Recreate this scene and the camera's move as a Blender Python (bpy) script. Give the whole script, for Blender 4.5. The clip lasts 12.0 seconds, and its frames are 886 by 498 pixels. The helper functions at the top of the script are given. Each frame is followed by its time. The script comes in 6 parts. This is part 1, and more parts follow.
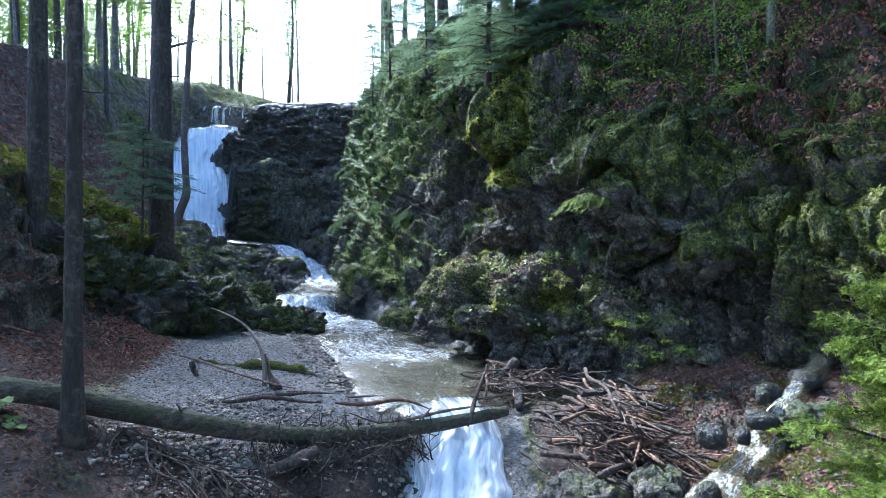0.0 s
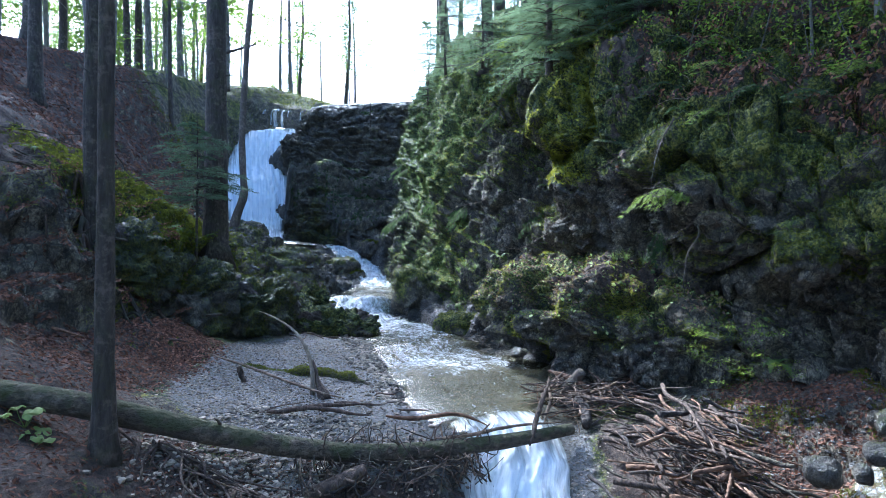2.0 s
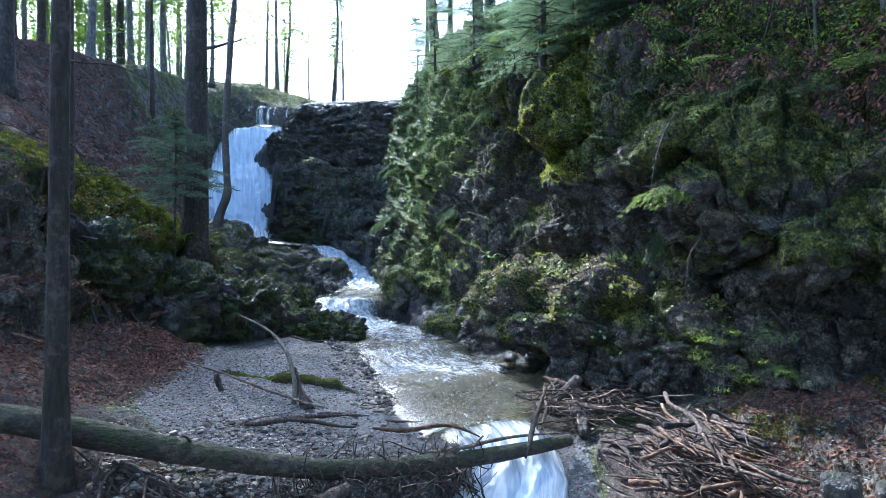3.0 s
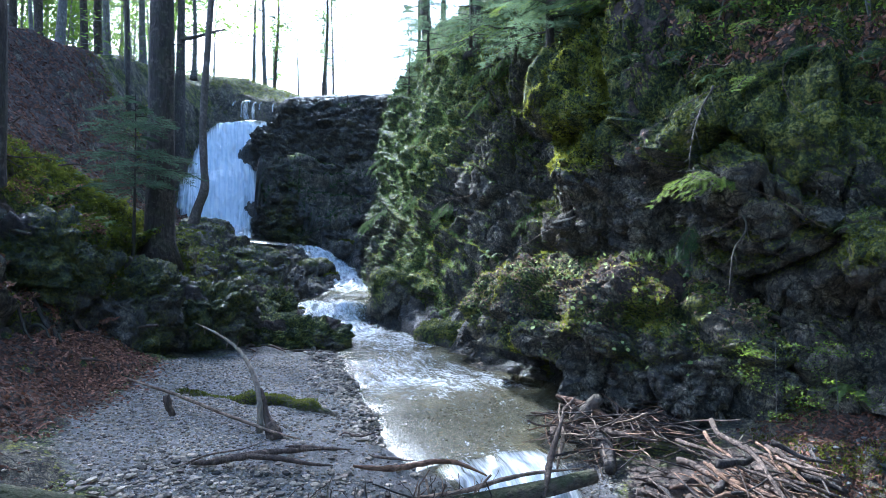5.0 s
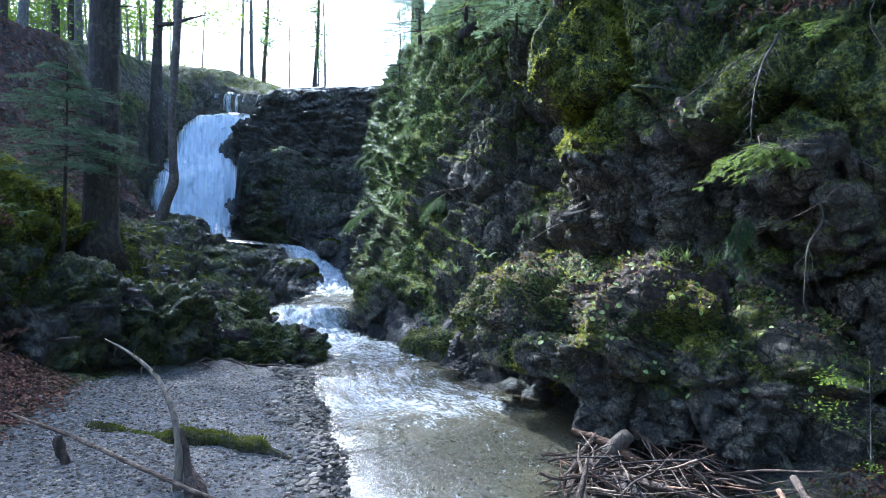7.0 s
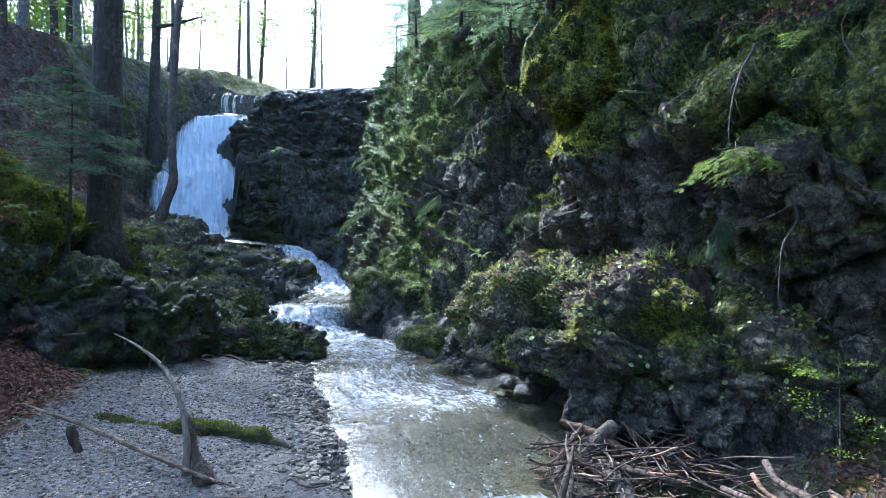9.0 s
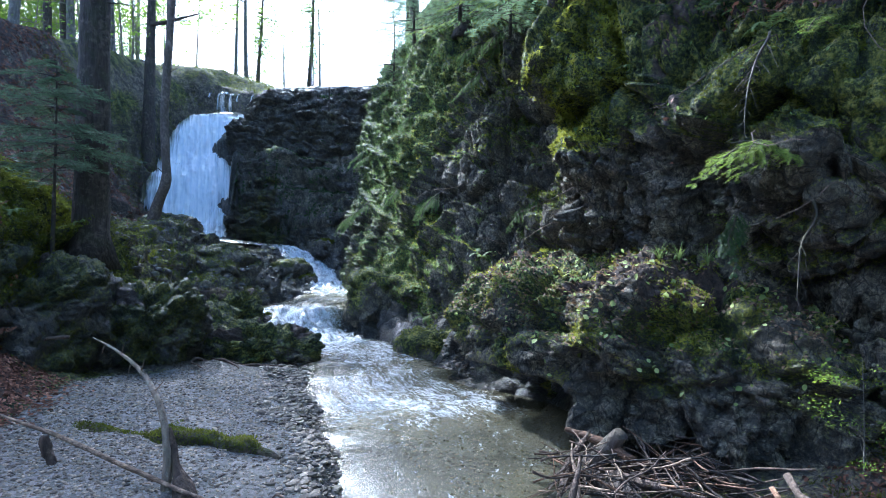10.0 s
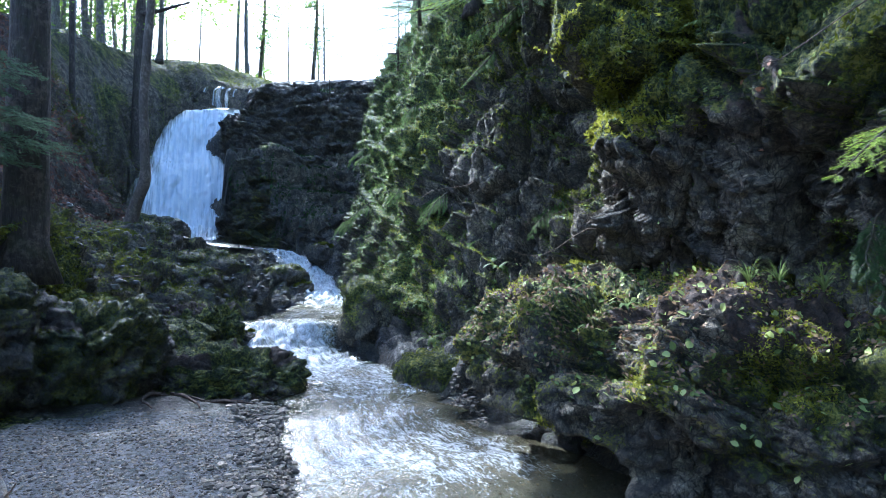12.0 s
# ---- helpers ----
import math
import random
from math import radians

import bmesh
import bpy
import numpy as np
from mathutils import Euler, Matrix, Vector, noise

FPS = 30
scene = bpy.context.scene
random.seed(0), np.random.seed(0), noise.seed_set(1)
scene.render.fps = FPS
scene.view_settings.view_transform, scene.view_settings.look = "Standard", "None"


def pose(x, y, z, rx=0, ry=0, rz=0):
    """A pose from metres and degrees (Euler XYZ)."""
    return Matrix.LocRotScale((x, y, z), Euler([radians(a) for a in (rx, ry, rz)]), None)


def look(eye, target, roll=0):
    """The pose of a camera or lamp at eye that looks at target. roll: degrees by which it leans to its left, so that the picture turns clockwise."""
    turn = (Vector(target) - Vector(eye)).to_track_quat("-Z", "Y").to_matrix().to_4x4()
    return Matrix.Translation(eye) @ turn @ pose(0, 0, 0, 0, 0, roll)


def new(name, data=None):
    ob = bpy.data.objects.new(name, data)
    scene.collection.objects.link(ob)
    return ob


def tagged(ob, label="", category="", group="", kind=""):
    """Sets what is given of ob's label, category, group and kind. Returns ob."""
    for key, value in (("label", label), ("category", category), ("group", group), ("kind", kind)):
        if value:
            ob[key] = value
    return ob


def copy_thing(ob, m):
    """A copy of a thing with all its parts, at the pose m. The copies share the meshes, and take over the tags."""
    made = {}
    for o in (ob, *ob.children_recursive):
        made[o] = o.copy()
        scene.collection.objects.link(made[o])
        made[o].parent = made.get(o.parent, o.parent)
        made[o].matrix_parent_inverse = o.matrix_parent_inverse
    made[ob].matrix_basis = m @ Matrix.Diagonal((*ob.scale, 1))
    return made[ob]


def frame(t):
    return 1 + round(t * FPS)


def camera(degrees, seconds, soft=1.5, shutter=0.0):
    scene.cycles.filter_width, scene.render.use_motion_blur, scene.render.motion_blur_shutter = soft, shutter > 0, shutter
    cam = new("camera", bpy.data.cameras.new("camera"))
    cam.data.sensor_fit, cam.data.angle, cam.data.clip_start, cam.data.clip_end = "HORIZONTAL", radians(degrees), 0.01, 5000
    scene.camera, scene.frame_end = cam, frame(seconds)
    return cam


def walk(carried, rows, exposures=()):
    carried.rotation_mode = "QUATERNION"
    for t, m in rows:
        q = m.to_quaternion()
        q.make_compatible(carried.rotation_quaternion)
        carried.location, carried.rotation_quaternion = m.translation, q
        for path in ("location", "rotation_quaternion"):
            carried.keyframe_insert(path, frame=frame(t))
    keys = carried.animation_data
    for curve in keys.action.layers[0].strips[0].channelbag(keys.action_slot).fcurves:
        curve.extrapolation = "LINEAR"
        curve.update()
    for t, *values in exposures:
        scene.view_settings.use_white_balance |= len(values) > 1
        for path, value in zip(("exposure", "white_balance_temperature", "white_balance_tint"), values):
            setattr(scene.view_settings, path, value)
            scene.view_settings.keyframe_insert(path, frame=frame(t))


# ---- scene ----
cam = camera(76.0, 12.0, 0.8)
PATH = [
    (0, (0.136, -0.219, 2.131), (0.112, 1.781, 2.143), -0.4),
    (0.5, (0.136, -0.103, 2.131), (0.105, 1.897, 2.142), -0.4),
    (1, (0.119, 0.073, 2.119), (-0.041, 2.067, 2.132), -0.3),
    (1.5, (0.104, 0.277, 2.121), (-0.103, 2.267, 2.137), -0.3),
    (2, (0.075, 0.511, 2.14), (-0.144, 2.499, 2.156), -0.3),
    (2.5, (0.031, 0.752, 2.153), (-0.199, 2.739, 2.17), -0.2),
    (3, (-0.013, 0.993, 2.148), (-0.191, 2.985, 2.165), -0.2),
    (5, (-0.215, 2.42, 2.077), (-0.363, 4.414, 2.102), -0.1),
    (5.5, (-0.252, 2.84, 2.056), (-0.393, 4.835, 2.083), -0.0),
    (6, (-0.262, 3.401, 2.057), (-0.4, 5.396, 2.086), 0.1),
    (6.5, (-0.267, 4.026, 2.053), (-0.402, 6.021, 2.086), 0.0),
    (7, (-0.247, 4.192, 2.017), (-0.377, 6.187, 2.05), 0.1),
    (9, (-0.204, 3.893, 1.996), (-0.322, 5.889, 2.03), 0.1),
    (9.5, (-0.211, 3.982, 1.986), (-0.326, 5.979, 2.022), 0.1),
    (10, (-0.222, 4.241, 1.982), (-0.335, 6.238, 2.018), 0.1),
    (10.5, (-0.238, 4.657, 1.991), (-0.35, 6.653, 2.029), 0.1),
    (11, (-0.264, 5.178, 2.009), (-0.376, 7.174, 2.049), 0.2),
    (11.5, (-0.299, 5.733, 2.141), (-0.443, 7.727, 2.179), 0.1),
    (12, (-0.357, 6.159, 2.175), (-0.496, 8.153, 2.214), 0.2),
]
walk(cam, [(t, look(eye, target, roll)) for t, eye, target, roll in PATH],
     [(0.0, 2.4, 4750.0, 9.0), (12.0, 2.4, 4750.0, 9.0)])

# ---- light ----
SUN_AZ, SUN_EL = -38.0, 43.0
world = bpy.data.worlds.new("world")
scene.world = world
world.use_nodes = True
_w = world.node_tree
_sky = _w.nodes.new("ShaderNodeTexSky")
_sky.sky_type = "NISHITA"
_sky.sun_disc = False
_sky.sun_elevation = radians(SUN_EL)
_sky.sun_rotation = radians(SUN_AZ)
_sky.air_density, _sky.dust_density, _sky.ozone_density = 1.0, 4.0, 1.0
_w.links.new(_sky.outputs[0], _w.nodes["Background"].inputs[0])
_w.nodes["Background"].inputs[1].default_value = 0.15
sun_way = Vector((math.sin(radians(SUN_AZ)) * math.cos(radians(SUN_EL)),
                  math.cos(radians(SUN_AZ)) * math.cos(radians(SUN_EL)), math.sin(radians(SUN_EL))))
sun_data = bpy.data.lights.new("sun", "SUN")
sun_data.energy, sun_data.angle, sun_data.color = 3.3, radians(0.6), (1.0, 0.93, 0.82)
sun = new("sun", sun_data)
sun.matrix_world = look(sun_way * 100, (0, 0, 0))


# ---- noise on arrays of points ----
def _hash(i, j, k, seed):
    h = (i * 374761393 + j * 668265263 + k * 2147483647 + seed * 974711) & 0xFFFFFFFF
    h = ((h ^ (h >> 13)) * 1274126177) & 0xFFFFFFFF
    h = ((h ^ (h >> 16)) * 2246822519) & 0xFFFFFFFF
    return ((h ^ (h >> 15)) & 0xFFFFFF) / 16777215.0


def vnoise(p, seed=0):
    """Smooth value noise in -1..1."""
    b = np.floor(p).astype(np.int64)
    f = p - b
    f = f * f * f * (f * (f * 6 - 15) + 10)
    x, y, z = b[:, 0], b[:, 1], b[:, 2]
    fx, fy, fz = f[:, 0], f[:, 1], f[:, 2]
    r = 0
    for dx in (0, 1):
        for dy in (0, 1):
            for dz in (0, 1):
                w = (fx if dx else 1 - fx) * (fy if dy else 1 - fy) * (fz if dz else 1 - fz)
                r = r + w * _hash(x + dx, y + dy, z + dz, seed)
    return r * 2 - 1


TWIST = np.array(Euler((0.6, 0.9, 0.4)).to_matrix())


def fbm(p, size, octaves=4, gain=0.5, seed=0):
    q, a, s, t = np.asarray(p) / size, 1.0, 0.0, 0.0
    for o in range(octaves):
        s = s + a * vnoise(q, seed + o)
        t += a
        q, a = q @ TWIST * 2.03 + 3.7, a * gain
    return s / t


def ridged(p, size, octaves=4, gain=0.5, seed=0):
    q, a, s, t = np.asarray(p) / size, 1.0, 0.0, 0.0
    for o in range(octaves):
        s = s + a * (1 - np.abs(vnoise(q, seed + o)) * 2)
        t += a
        q, a = q @ TWIST * 2.03 + 1.3, a * gain
    return s / t


def blocks(p, size, seed=0):
    """Faceted rock: each cell is a tilted plane of its own height. Returns the height and the nearness to a crack."""
    q = np.asarray(p) / size
    b = np.floor(q).astype(np.int64)
    best = np.full(len(q), 9.0)
    second = np.full(len(q), 9.0)
    height = np.zeros(len(q))
    for dx in (-1, 0, 1):
        for dy in (-1, 0, 1):
            for dz in (-1, 0, 1):
                c = b + (dx, dy, dz)
                r = [_hash(c[:, 0], c[:, 1], c[:, 2], seed + 11 * m) for m in range(4)]
                off = q - (c + np.stack([r[0], r[1], r[2]], 1))
                d = (off ** 2).sum(1)
                near = d < best
                second = np.where(near, best, np.minimum(second, d))
                best = np.where(near, d, best)
                h = (r[3] - 0.5) * 1.2 + (off[:, 0] * (r[1] - 0.5) + off[:, 1] * (r[2] - 0.5) + off[:, 2] * (r[0] - 0.5)) * 1.6
                height = np.where(near, h, height)
    return height, np.sqrt(second) - np.sqrt(best)


def step(a, b, x):
    t = np.clip((x - a) / (b - a), 0, 1)
    return t * t * (3 - 2 * t)


# ---- mesh helpers ----
def mesh_from(name, verts, faces, material=None, smooth=True, **attributes):
    verts, faces = np.asarray(verts, float), np.asarray(faces, int)
    me = bpy.data.meshes.new(name)
    n, k = faces.shape
    me.vertices.add(len(verts))
    me.vertices.foreach_set("co", verts.ravel())
    me.loops.add(n * k)
    me.loops.foreach_set("vertex_index", faces.ravel())
    me.polygons.add(n)
    me.polygons.foreach_set("loop_start", np.arange(0, n * k, k))
    me.polygons.foreach_set("use_smooth", np.full(n, smooth))
    for key, values in attributes.items():
        if key == "uv":
            layer = me.uv_layers.new(name="UVMap")
            layer.data.foreach_set("uv", np.asarray(values)[faces.ravel()].ravel())
        else:
            at = me.attributes.new(key, "FLOAT", "POINT")
            at.data.foreach_set("value", np.asarray(values, float))
    me.update(calc_edges=True)
    if material:
        me.materials.append(material)
    return me


class Heap:
    """Gathers pieces of one mesh."""

    def __init__(self, k=3):
        self.v, self.f, self.n, self.k = [], [], 0, k

    def add(self, v, f):
        v, f = np.asarray(v, float), np.asarray(f, int)
        if f.shape[1] == 4 and self.k == 3:
            f = np.concatenate([f[:, [0, 1, 2]], f[:, [0, 2, 3]]])
        self.v.append(v)
        self.f.append(f + self.n)
        self.n += len(v)

    def mesh(self, name, material, smooth=True):
        return mesh_from(name, np.concatenate(self.v), np.concatenate(self.f), material, smooth)


def part(name, mesh, parent, label="", m=None):
    ob = new(name, mesh)
    ob.parent = parent
    if m is not None:
        ob.matrix_basis = m
    return tagged(ob, label)


def grid_faces(nu, nv):
    i = (np.arange(nu - 1)[:, None] * nv + np.arange(nv - 1)[None, :]).ravel()
    return np.stack([i, i + nv, i + nv + 1, i + 1], 1)


def grid_normals(g):
    du, dv = np.gradient(g, axis=0), np.gradient(g, axis=1)
    n = np.cross(du, dv)
    return n / np.maximum(np.linalg.norm(n, axis=2, keepdims=True), 1e-9)


def tube(points, radii, seg=8, rough=0.0, seed=0, cap=True):
    """A round, tapering limb along points."""
    pts, rad = np.asarray(points, float), np.asarray(radii, float)
    tan = np.gradient(pts, axis=0)
    tan /= np.maximum(np.linalg.norm(tan, axis=1, keepdims=True), 1e-9)
    ref = np.array([0.0, 0.0, 1.0]) if abs(tan[:, 2]).mean() < 0.8 else np.array([1.0, 0.0, 0.0])
    a = np.cross(tan, ref)
    a /= np.maximum(np.linalg.norm(a, axis=1, keepdims=True), 1e-9)
    b = np.cross(tan, a)
    ang = np.linspace(0, 2 * np.pi, seg, endpoint=False)
    ring = a[:, None, :] * np.cos(ang)[None, :, None] + b[:, None, :] * np.sin(ang)[None, :, None]
    r = np.repeat(rad[:, None], seg, 1)
    if rough:
        q = (pts[:, None, :] + ring * rad[:, None, None]).reshape(-1, 3)
        r = r * (1 + rough * fbm(q, max(rad.max() * 1.6, 0.01), 2, seed=seed).reshape(r.shape))
    v = (pts[:, None, :] + ring * r[:, :, None]).reshape(-1, 3)
    n = len(pts)
    f = []
    for i in range(n - 1):
        for j in range(seg):
            k = (j + 1) % seg
            f.append((i * seg + j, i * seg + k, (i + 1) * seg + k, (i + 1) * seg + j))
    f = [(q[0], q[1], q[2]) for q in f] + [(q[0], q[2], q[3]) for q in f]
    if cap:
        v = np.concatenate([v, pts[:1], pts[-1:]])
        for j in range(seg):
            k = (j + 1) % seg
            f.append((k, j, n * seg))
            f.append(((n - 1) * seg + j, (n - 1) * seg + k, n * seg + 1))
    return v, np.array(f)


def wander(a, b, n, amount, rng, sag=0.0):
    """A crooked line from a to b."""
    a, b = np.asarray(a, float), np.asarray(b, float)
    t = np.linspace(0, 1, n)[:, None]
    p = a + (b - a) * t
    size = np.linalg.norm(b - a)
    for k in (1, 2, 3):
        p = p + np.sin(t * np.pi * k + rng.uniform(0, 6)) * rng.normal(0, amount * size / k ** 1.3, 3) * np.sin(t * np.pi) ** 0.5
    p[:, 2] -= (sag * np.sin(t * np.pi)).ravel()
    return p


# ---- materials ----
class Nodes:
    def __init__(self, name):
        self.m = bpy.data.materials.new(name)
        self.m.use_nodes = True
        self.t = self.m.node_tree
        self.bsdf = self.t.nodes["Principled BSDF"]
        self.out = self.t.nodes["Material Output"]

    def put(self, where, key, value):
        if isinstance(value, bpy.types.NodeSocket):
            self.t.links.new(value, where.inputs[key])
        elif isinstance(value, tuple) and len(value) == 3 and where.inputs[key].type == "RGBA":
            where.inputs[key].default_value = (*value, 1)
        else:
            where.inputs[key].default_value = value

    def node(self, kind, **keys):
        n = self.t.nodes.new("ShaderNode" + kind)
        for key, value in keys.items():
            self.put(n, key.replace("_", " "), value)
        return n

    def math(self, op, a, b=0.5, clamp=False):
        n = self.t.nodes.new("ShaderNodeMath")
        n.operation, n.use_clamp = op, clamp
        self.put(n, 0, a)
        self.put(n, 1, b)
        return n.outputs[0]

    def noise(self, size, detail=4.0, rough=0.55, where=None, stretch=None):
        n = self.node("TexNoise", Scale=1.0 / size, Detail=detail, Roughness=rough)
        self.t.links.new(self.place(where, stretch), n.inputs["Vector"])
        return n.outputs["Fac"]

    def place(self, where=None, stretch=None):
        s = where or self.node("TexCoord").outputs["Object"]
        if stretch:
            mp = self.node("Mapping")
            mp.inputs["Scale"].default_value = stretch
            self.t.links.new(s, mp.inputs["Vector"])
            s = mp.outputs[0]
        return s

    def ramp(self, value, *stops):
        r = self.t.nodes.new("ShaderNodeValToRGB")
        e = r.color_ramp.elements
        for k, (at, col) in enumerate(stops):
            if k >= 2:
                e.new(at)
            e[k].position = at
            e[k].color = (*col, 1) if isinstance(col, tuple) else (col, col, col, 1)
        self.put(r, 0, value)
        return r.outputs[0]

    def mix(self, fac, a, b):
        n = self.t.nodes.new("ShaderNodeMix")
        n.data_type = "RGBA"
        self.put(n, 0, fac)
        self.put(n, 6, a)
        self.put(n, 7, b)
        return n.outputs[2]

    def attr(self, name):
        n = self.t.nodes.new("ShaderNodeAttribute")
        n.attribute_name = name
        return n.outputs["Fac"]

    def up(self):
        g = self.t.nodes.new("ShaderNodeNewGeometry")
        s = self.t.nodes.new("ShaderNodeSeparateXYZ")
        self.t.links.new(g.outputs["Normal"], s.inputs[0])
        return s.outputs[2]

    def island(self):
        return self.t.nodes.new("ShaderNodeNewGeometry").outputs["Random Per Island"]

    def bump(self, height, strength=0.5, distance=0.02, onto=None):
        b = self.node("Bump", Strength=strength, Distance=distance, Height=height)
        if onto:
            self.t.links.new(onto, b.inputs["Normal"])
        self.put(self.bsdf, "Normal", b.outputs[0])
        return b.outputs[0]

    def set(self, **keys):
        for key, value in keys.items():
            self.put(self.bsdf, key.replace("_", " "), value)
        return self


def earth_material(name):
    """Limestone with moss, leaf litter, gravel and wet patches, as the mesh's values say."""
    n = Nodes(name)
    big, mid, fine, grain = n.noise(1.6, 5), n.noise(0.28, 6, 0.65), n.noise(0.05, 5, 0.7), n.noise(0.012, 3, 0.7)
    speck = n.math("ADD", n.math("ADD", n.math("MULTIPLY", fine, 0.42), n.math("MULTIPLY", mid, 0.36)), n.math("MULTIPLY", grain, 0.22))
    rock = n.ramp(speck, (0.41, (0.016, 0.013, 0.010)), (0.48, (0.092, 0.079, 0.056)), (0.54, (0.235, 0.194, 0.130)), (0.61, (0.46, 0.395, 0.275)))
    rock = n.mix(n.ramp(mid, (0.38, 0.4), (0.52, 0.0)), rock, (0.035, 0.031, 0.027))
    rock = n.mix(n.ramp(big, (0.45, 0.0), (0.68, 0.35)), rock, (0.20, 0.16, 0.105))
    cracks = []
    for scale, away in ((5.5, 0.10), (17.0, 0.035)):
        shift = n.node("TexNoise", Scale=scale * 0.8, Detail=3.0)
        n.t.links.new(n.place(), shift.inputs["Vector"])
        add = n.t.nodes.new("ShaderNodeVectorMath")
        add.operation = "MULTIPLY_ADD"
        n.t.links.new(shift.outputs["Color"], add.inputs[0])
        add.inputs[1].default_value = (away, away, away)
        n.t.links.new(n.place(None, (1.0, 1.0, 0.6)), add.inputs[2])
        cell = n.node("TexVoronoi", Scale=scale)
        cell.feature = "DISTANCE_TO_EDGE"
        n.t.links.new(add.outputs[0], cell.inputs["Vector"])
        tint = n.node("TexVoronoi", Scale=scale)
        n.t.links.new(add.outputs[0], tint.inputs["Vector"])
        cracks.append((cell.outputs["Distance"], tint.outputs["Color"]))
    face = n.math("ADD", n.math("MULTIPLY", n.ramp(cracks[0][1], (0.0, 0.0), (1.0, 1.0)), 0.5), n.math("MULTIPLY", n.ramp(cracks[1][1], (0.0, 0.0), (1.0, 1.0)), 0.5))
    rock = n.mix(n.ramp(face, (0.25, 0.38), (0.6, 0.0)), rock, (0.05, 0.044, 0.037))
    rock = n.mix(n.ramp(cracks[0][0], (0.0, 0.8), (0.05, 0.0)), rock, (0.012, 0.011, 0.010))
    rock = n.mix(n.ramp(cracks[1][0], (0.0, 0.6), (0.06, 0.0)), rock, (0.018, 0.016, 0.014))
    relief = n.math("ADD", n.math("MULTIPLY", n.ramp(cracks[0][0], (0.0, 0.0), (0.12, 1.0)), 0.5), n.math("ADD", n.math("MULTIPLY", n.ramp(cracks[1][0], (0.0, 0.0), (0.15, 1.0)), 0.2), n.math("MULTIPLY", face, 0.5)))
    soil = n.ramp(fine, (0.35, (0.020, 0.014, 0.010)), (0.65, (0.105, 0.070, 0.050)))
    blend = n.math("ADD", n.math("MULTIPLY", mid, 0.4), n.math("MULTIPLY", fine, 0.6))
    moss = n.ramp(blend, (0.41, (0.007, 0.011, 0.003)), (0.48, (0.040, 0.052, 0.009)), (0.53, (0.11, 0.12, 0.018)), (0.59, (0.26, 0.24, 0.04)))
    want = n.math("ADD", n.attr("moss"), n.math("MULTIPLY", n.math("SUBTRACT", fine, 0.5), 1.3))
    col = n.mix(n.ramp(want, (0.42, 0.0), (0.58, 1.0)), rock, moss)
    stone = n.node("TexVoronoi", Scale=24.0)
    n.t.links.new(n.place(), stone.inputs["Vector"])
    peb = n.mix(n.ramp(fine, (0.35, 0.0), (0.65, 1.0)), (0.08, 0.068, 0.054), (0.25, 0.212, 0.168))
    peb = n.mix(0.5, peb, n.ramp(stone.outputs["Color"], (0.1, 0.05), (0.9, 0.36)))
    edge = n.math("ADD", n.attr("litter"), n.math("MULTIPLY", n.math("SUBTRACT", mid, 0.5), 1.6))
    col = n.mix(n.ramp(edge, (0.42, 0.0), (0.62, 1.0)), col, soil)
    edge = n.math("ADD", n.attr("gravel"), n.math("MULTIPLY", n.math("SUBTRACT", mid, 0.5), 0.9))
    col = n.mix(n.ramp(edge, (0.42, 0.0), (0.6, 1.0)), col, peb)
    wet = n.attr("wet")
    col = n.mix(n.math("MULTIPLY", wet, 0.6), col, (0.014, 0.015, 0.016))
    n.set(Base_Color=col, Roughness=n.math("SUBTRACT", 0.9, n.math("MULTIPLY", wet, 0.6)))
    first = n.bump(relief, n.math("SUBTRACT", 0.9, n.math("MAXIMUM", n.attr("gravel"), n.attr("litter")), True), 0.05, n.bump(mid, 1.0, 0.07))
    second = n.bump(fine, 1.0, 0.04, first)
    n.bump(grain, 1.0, 0.02, second)
    return n.m


def bark_material(name, dark, light, mossy=0.0, stretch=(1, 1, 0.22)):
    n = Nodes(name)
    a = n.noise(0.05, 5, 0.6, stretch=stretch)
    b = n.noise(0.6, 3)
    col = n.ramp(a, (0.3, dark), (0.7, light))
    col = n.mix(n.ramp(b, (0.35, 0.0), (0.7, 0.6)), col, tuple(c * 0.55 for c in light))
    spot = n.math("ADD", n.math("MULTIPLY", n.noise(0.09, 5, 0.7), 0.6), n.math("MULTIPLY", n.noise(0.45, 3), 0.4))
    col = n.mix(n.ramp(spot, (0.51, 0.0), (0.60, 0.5)), col, tuple(min(0.5, c * 1.9 + 0.02) for c in light))
    if mossy:
        col = n.mix(n.math("MULTIPLY", n.ramp(n.math("ADD", n.noise(0.25, 5), n.math("MULTIPLY", n.up(), 0.18)), (0.5, 0.0), (0.62, 1.0)), mossy), col, (0.045, 0.055, 0.012))
    n.set(Base_Color=col, Roughness=0.9)
    n.bump(a, 1.0, 0.06)
    return n.m


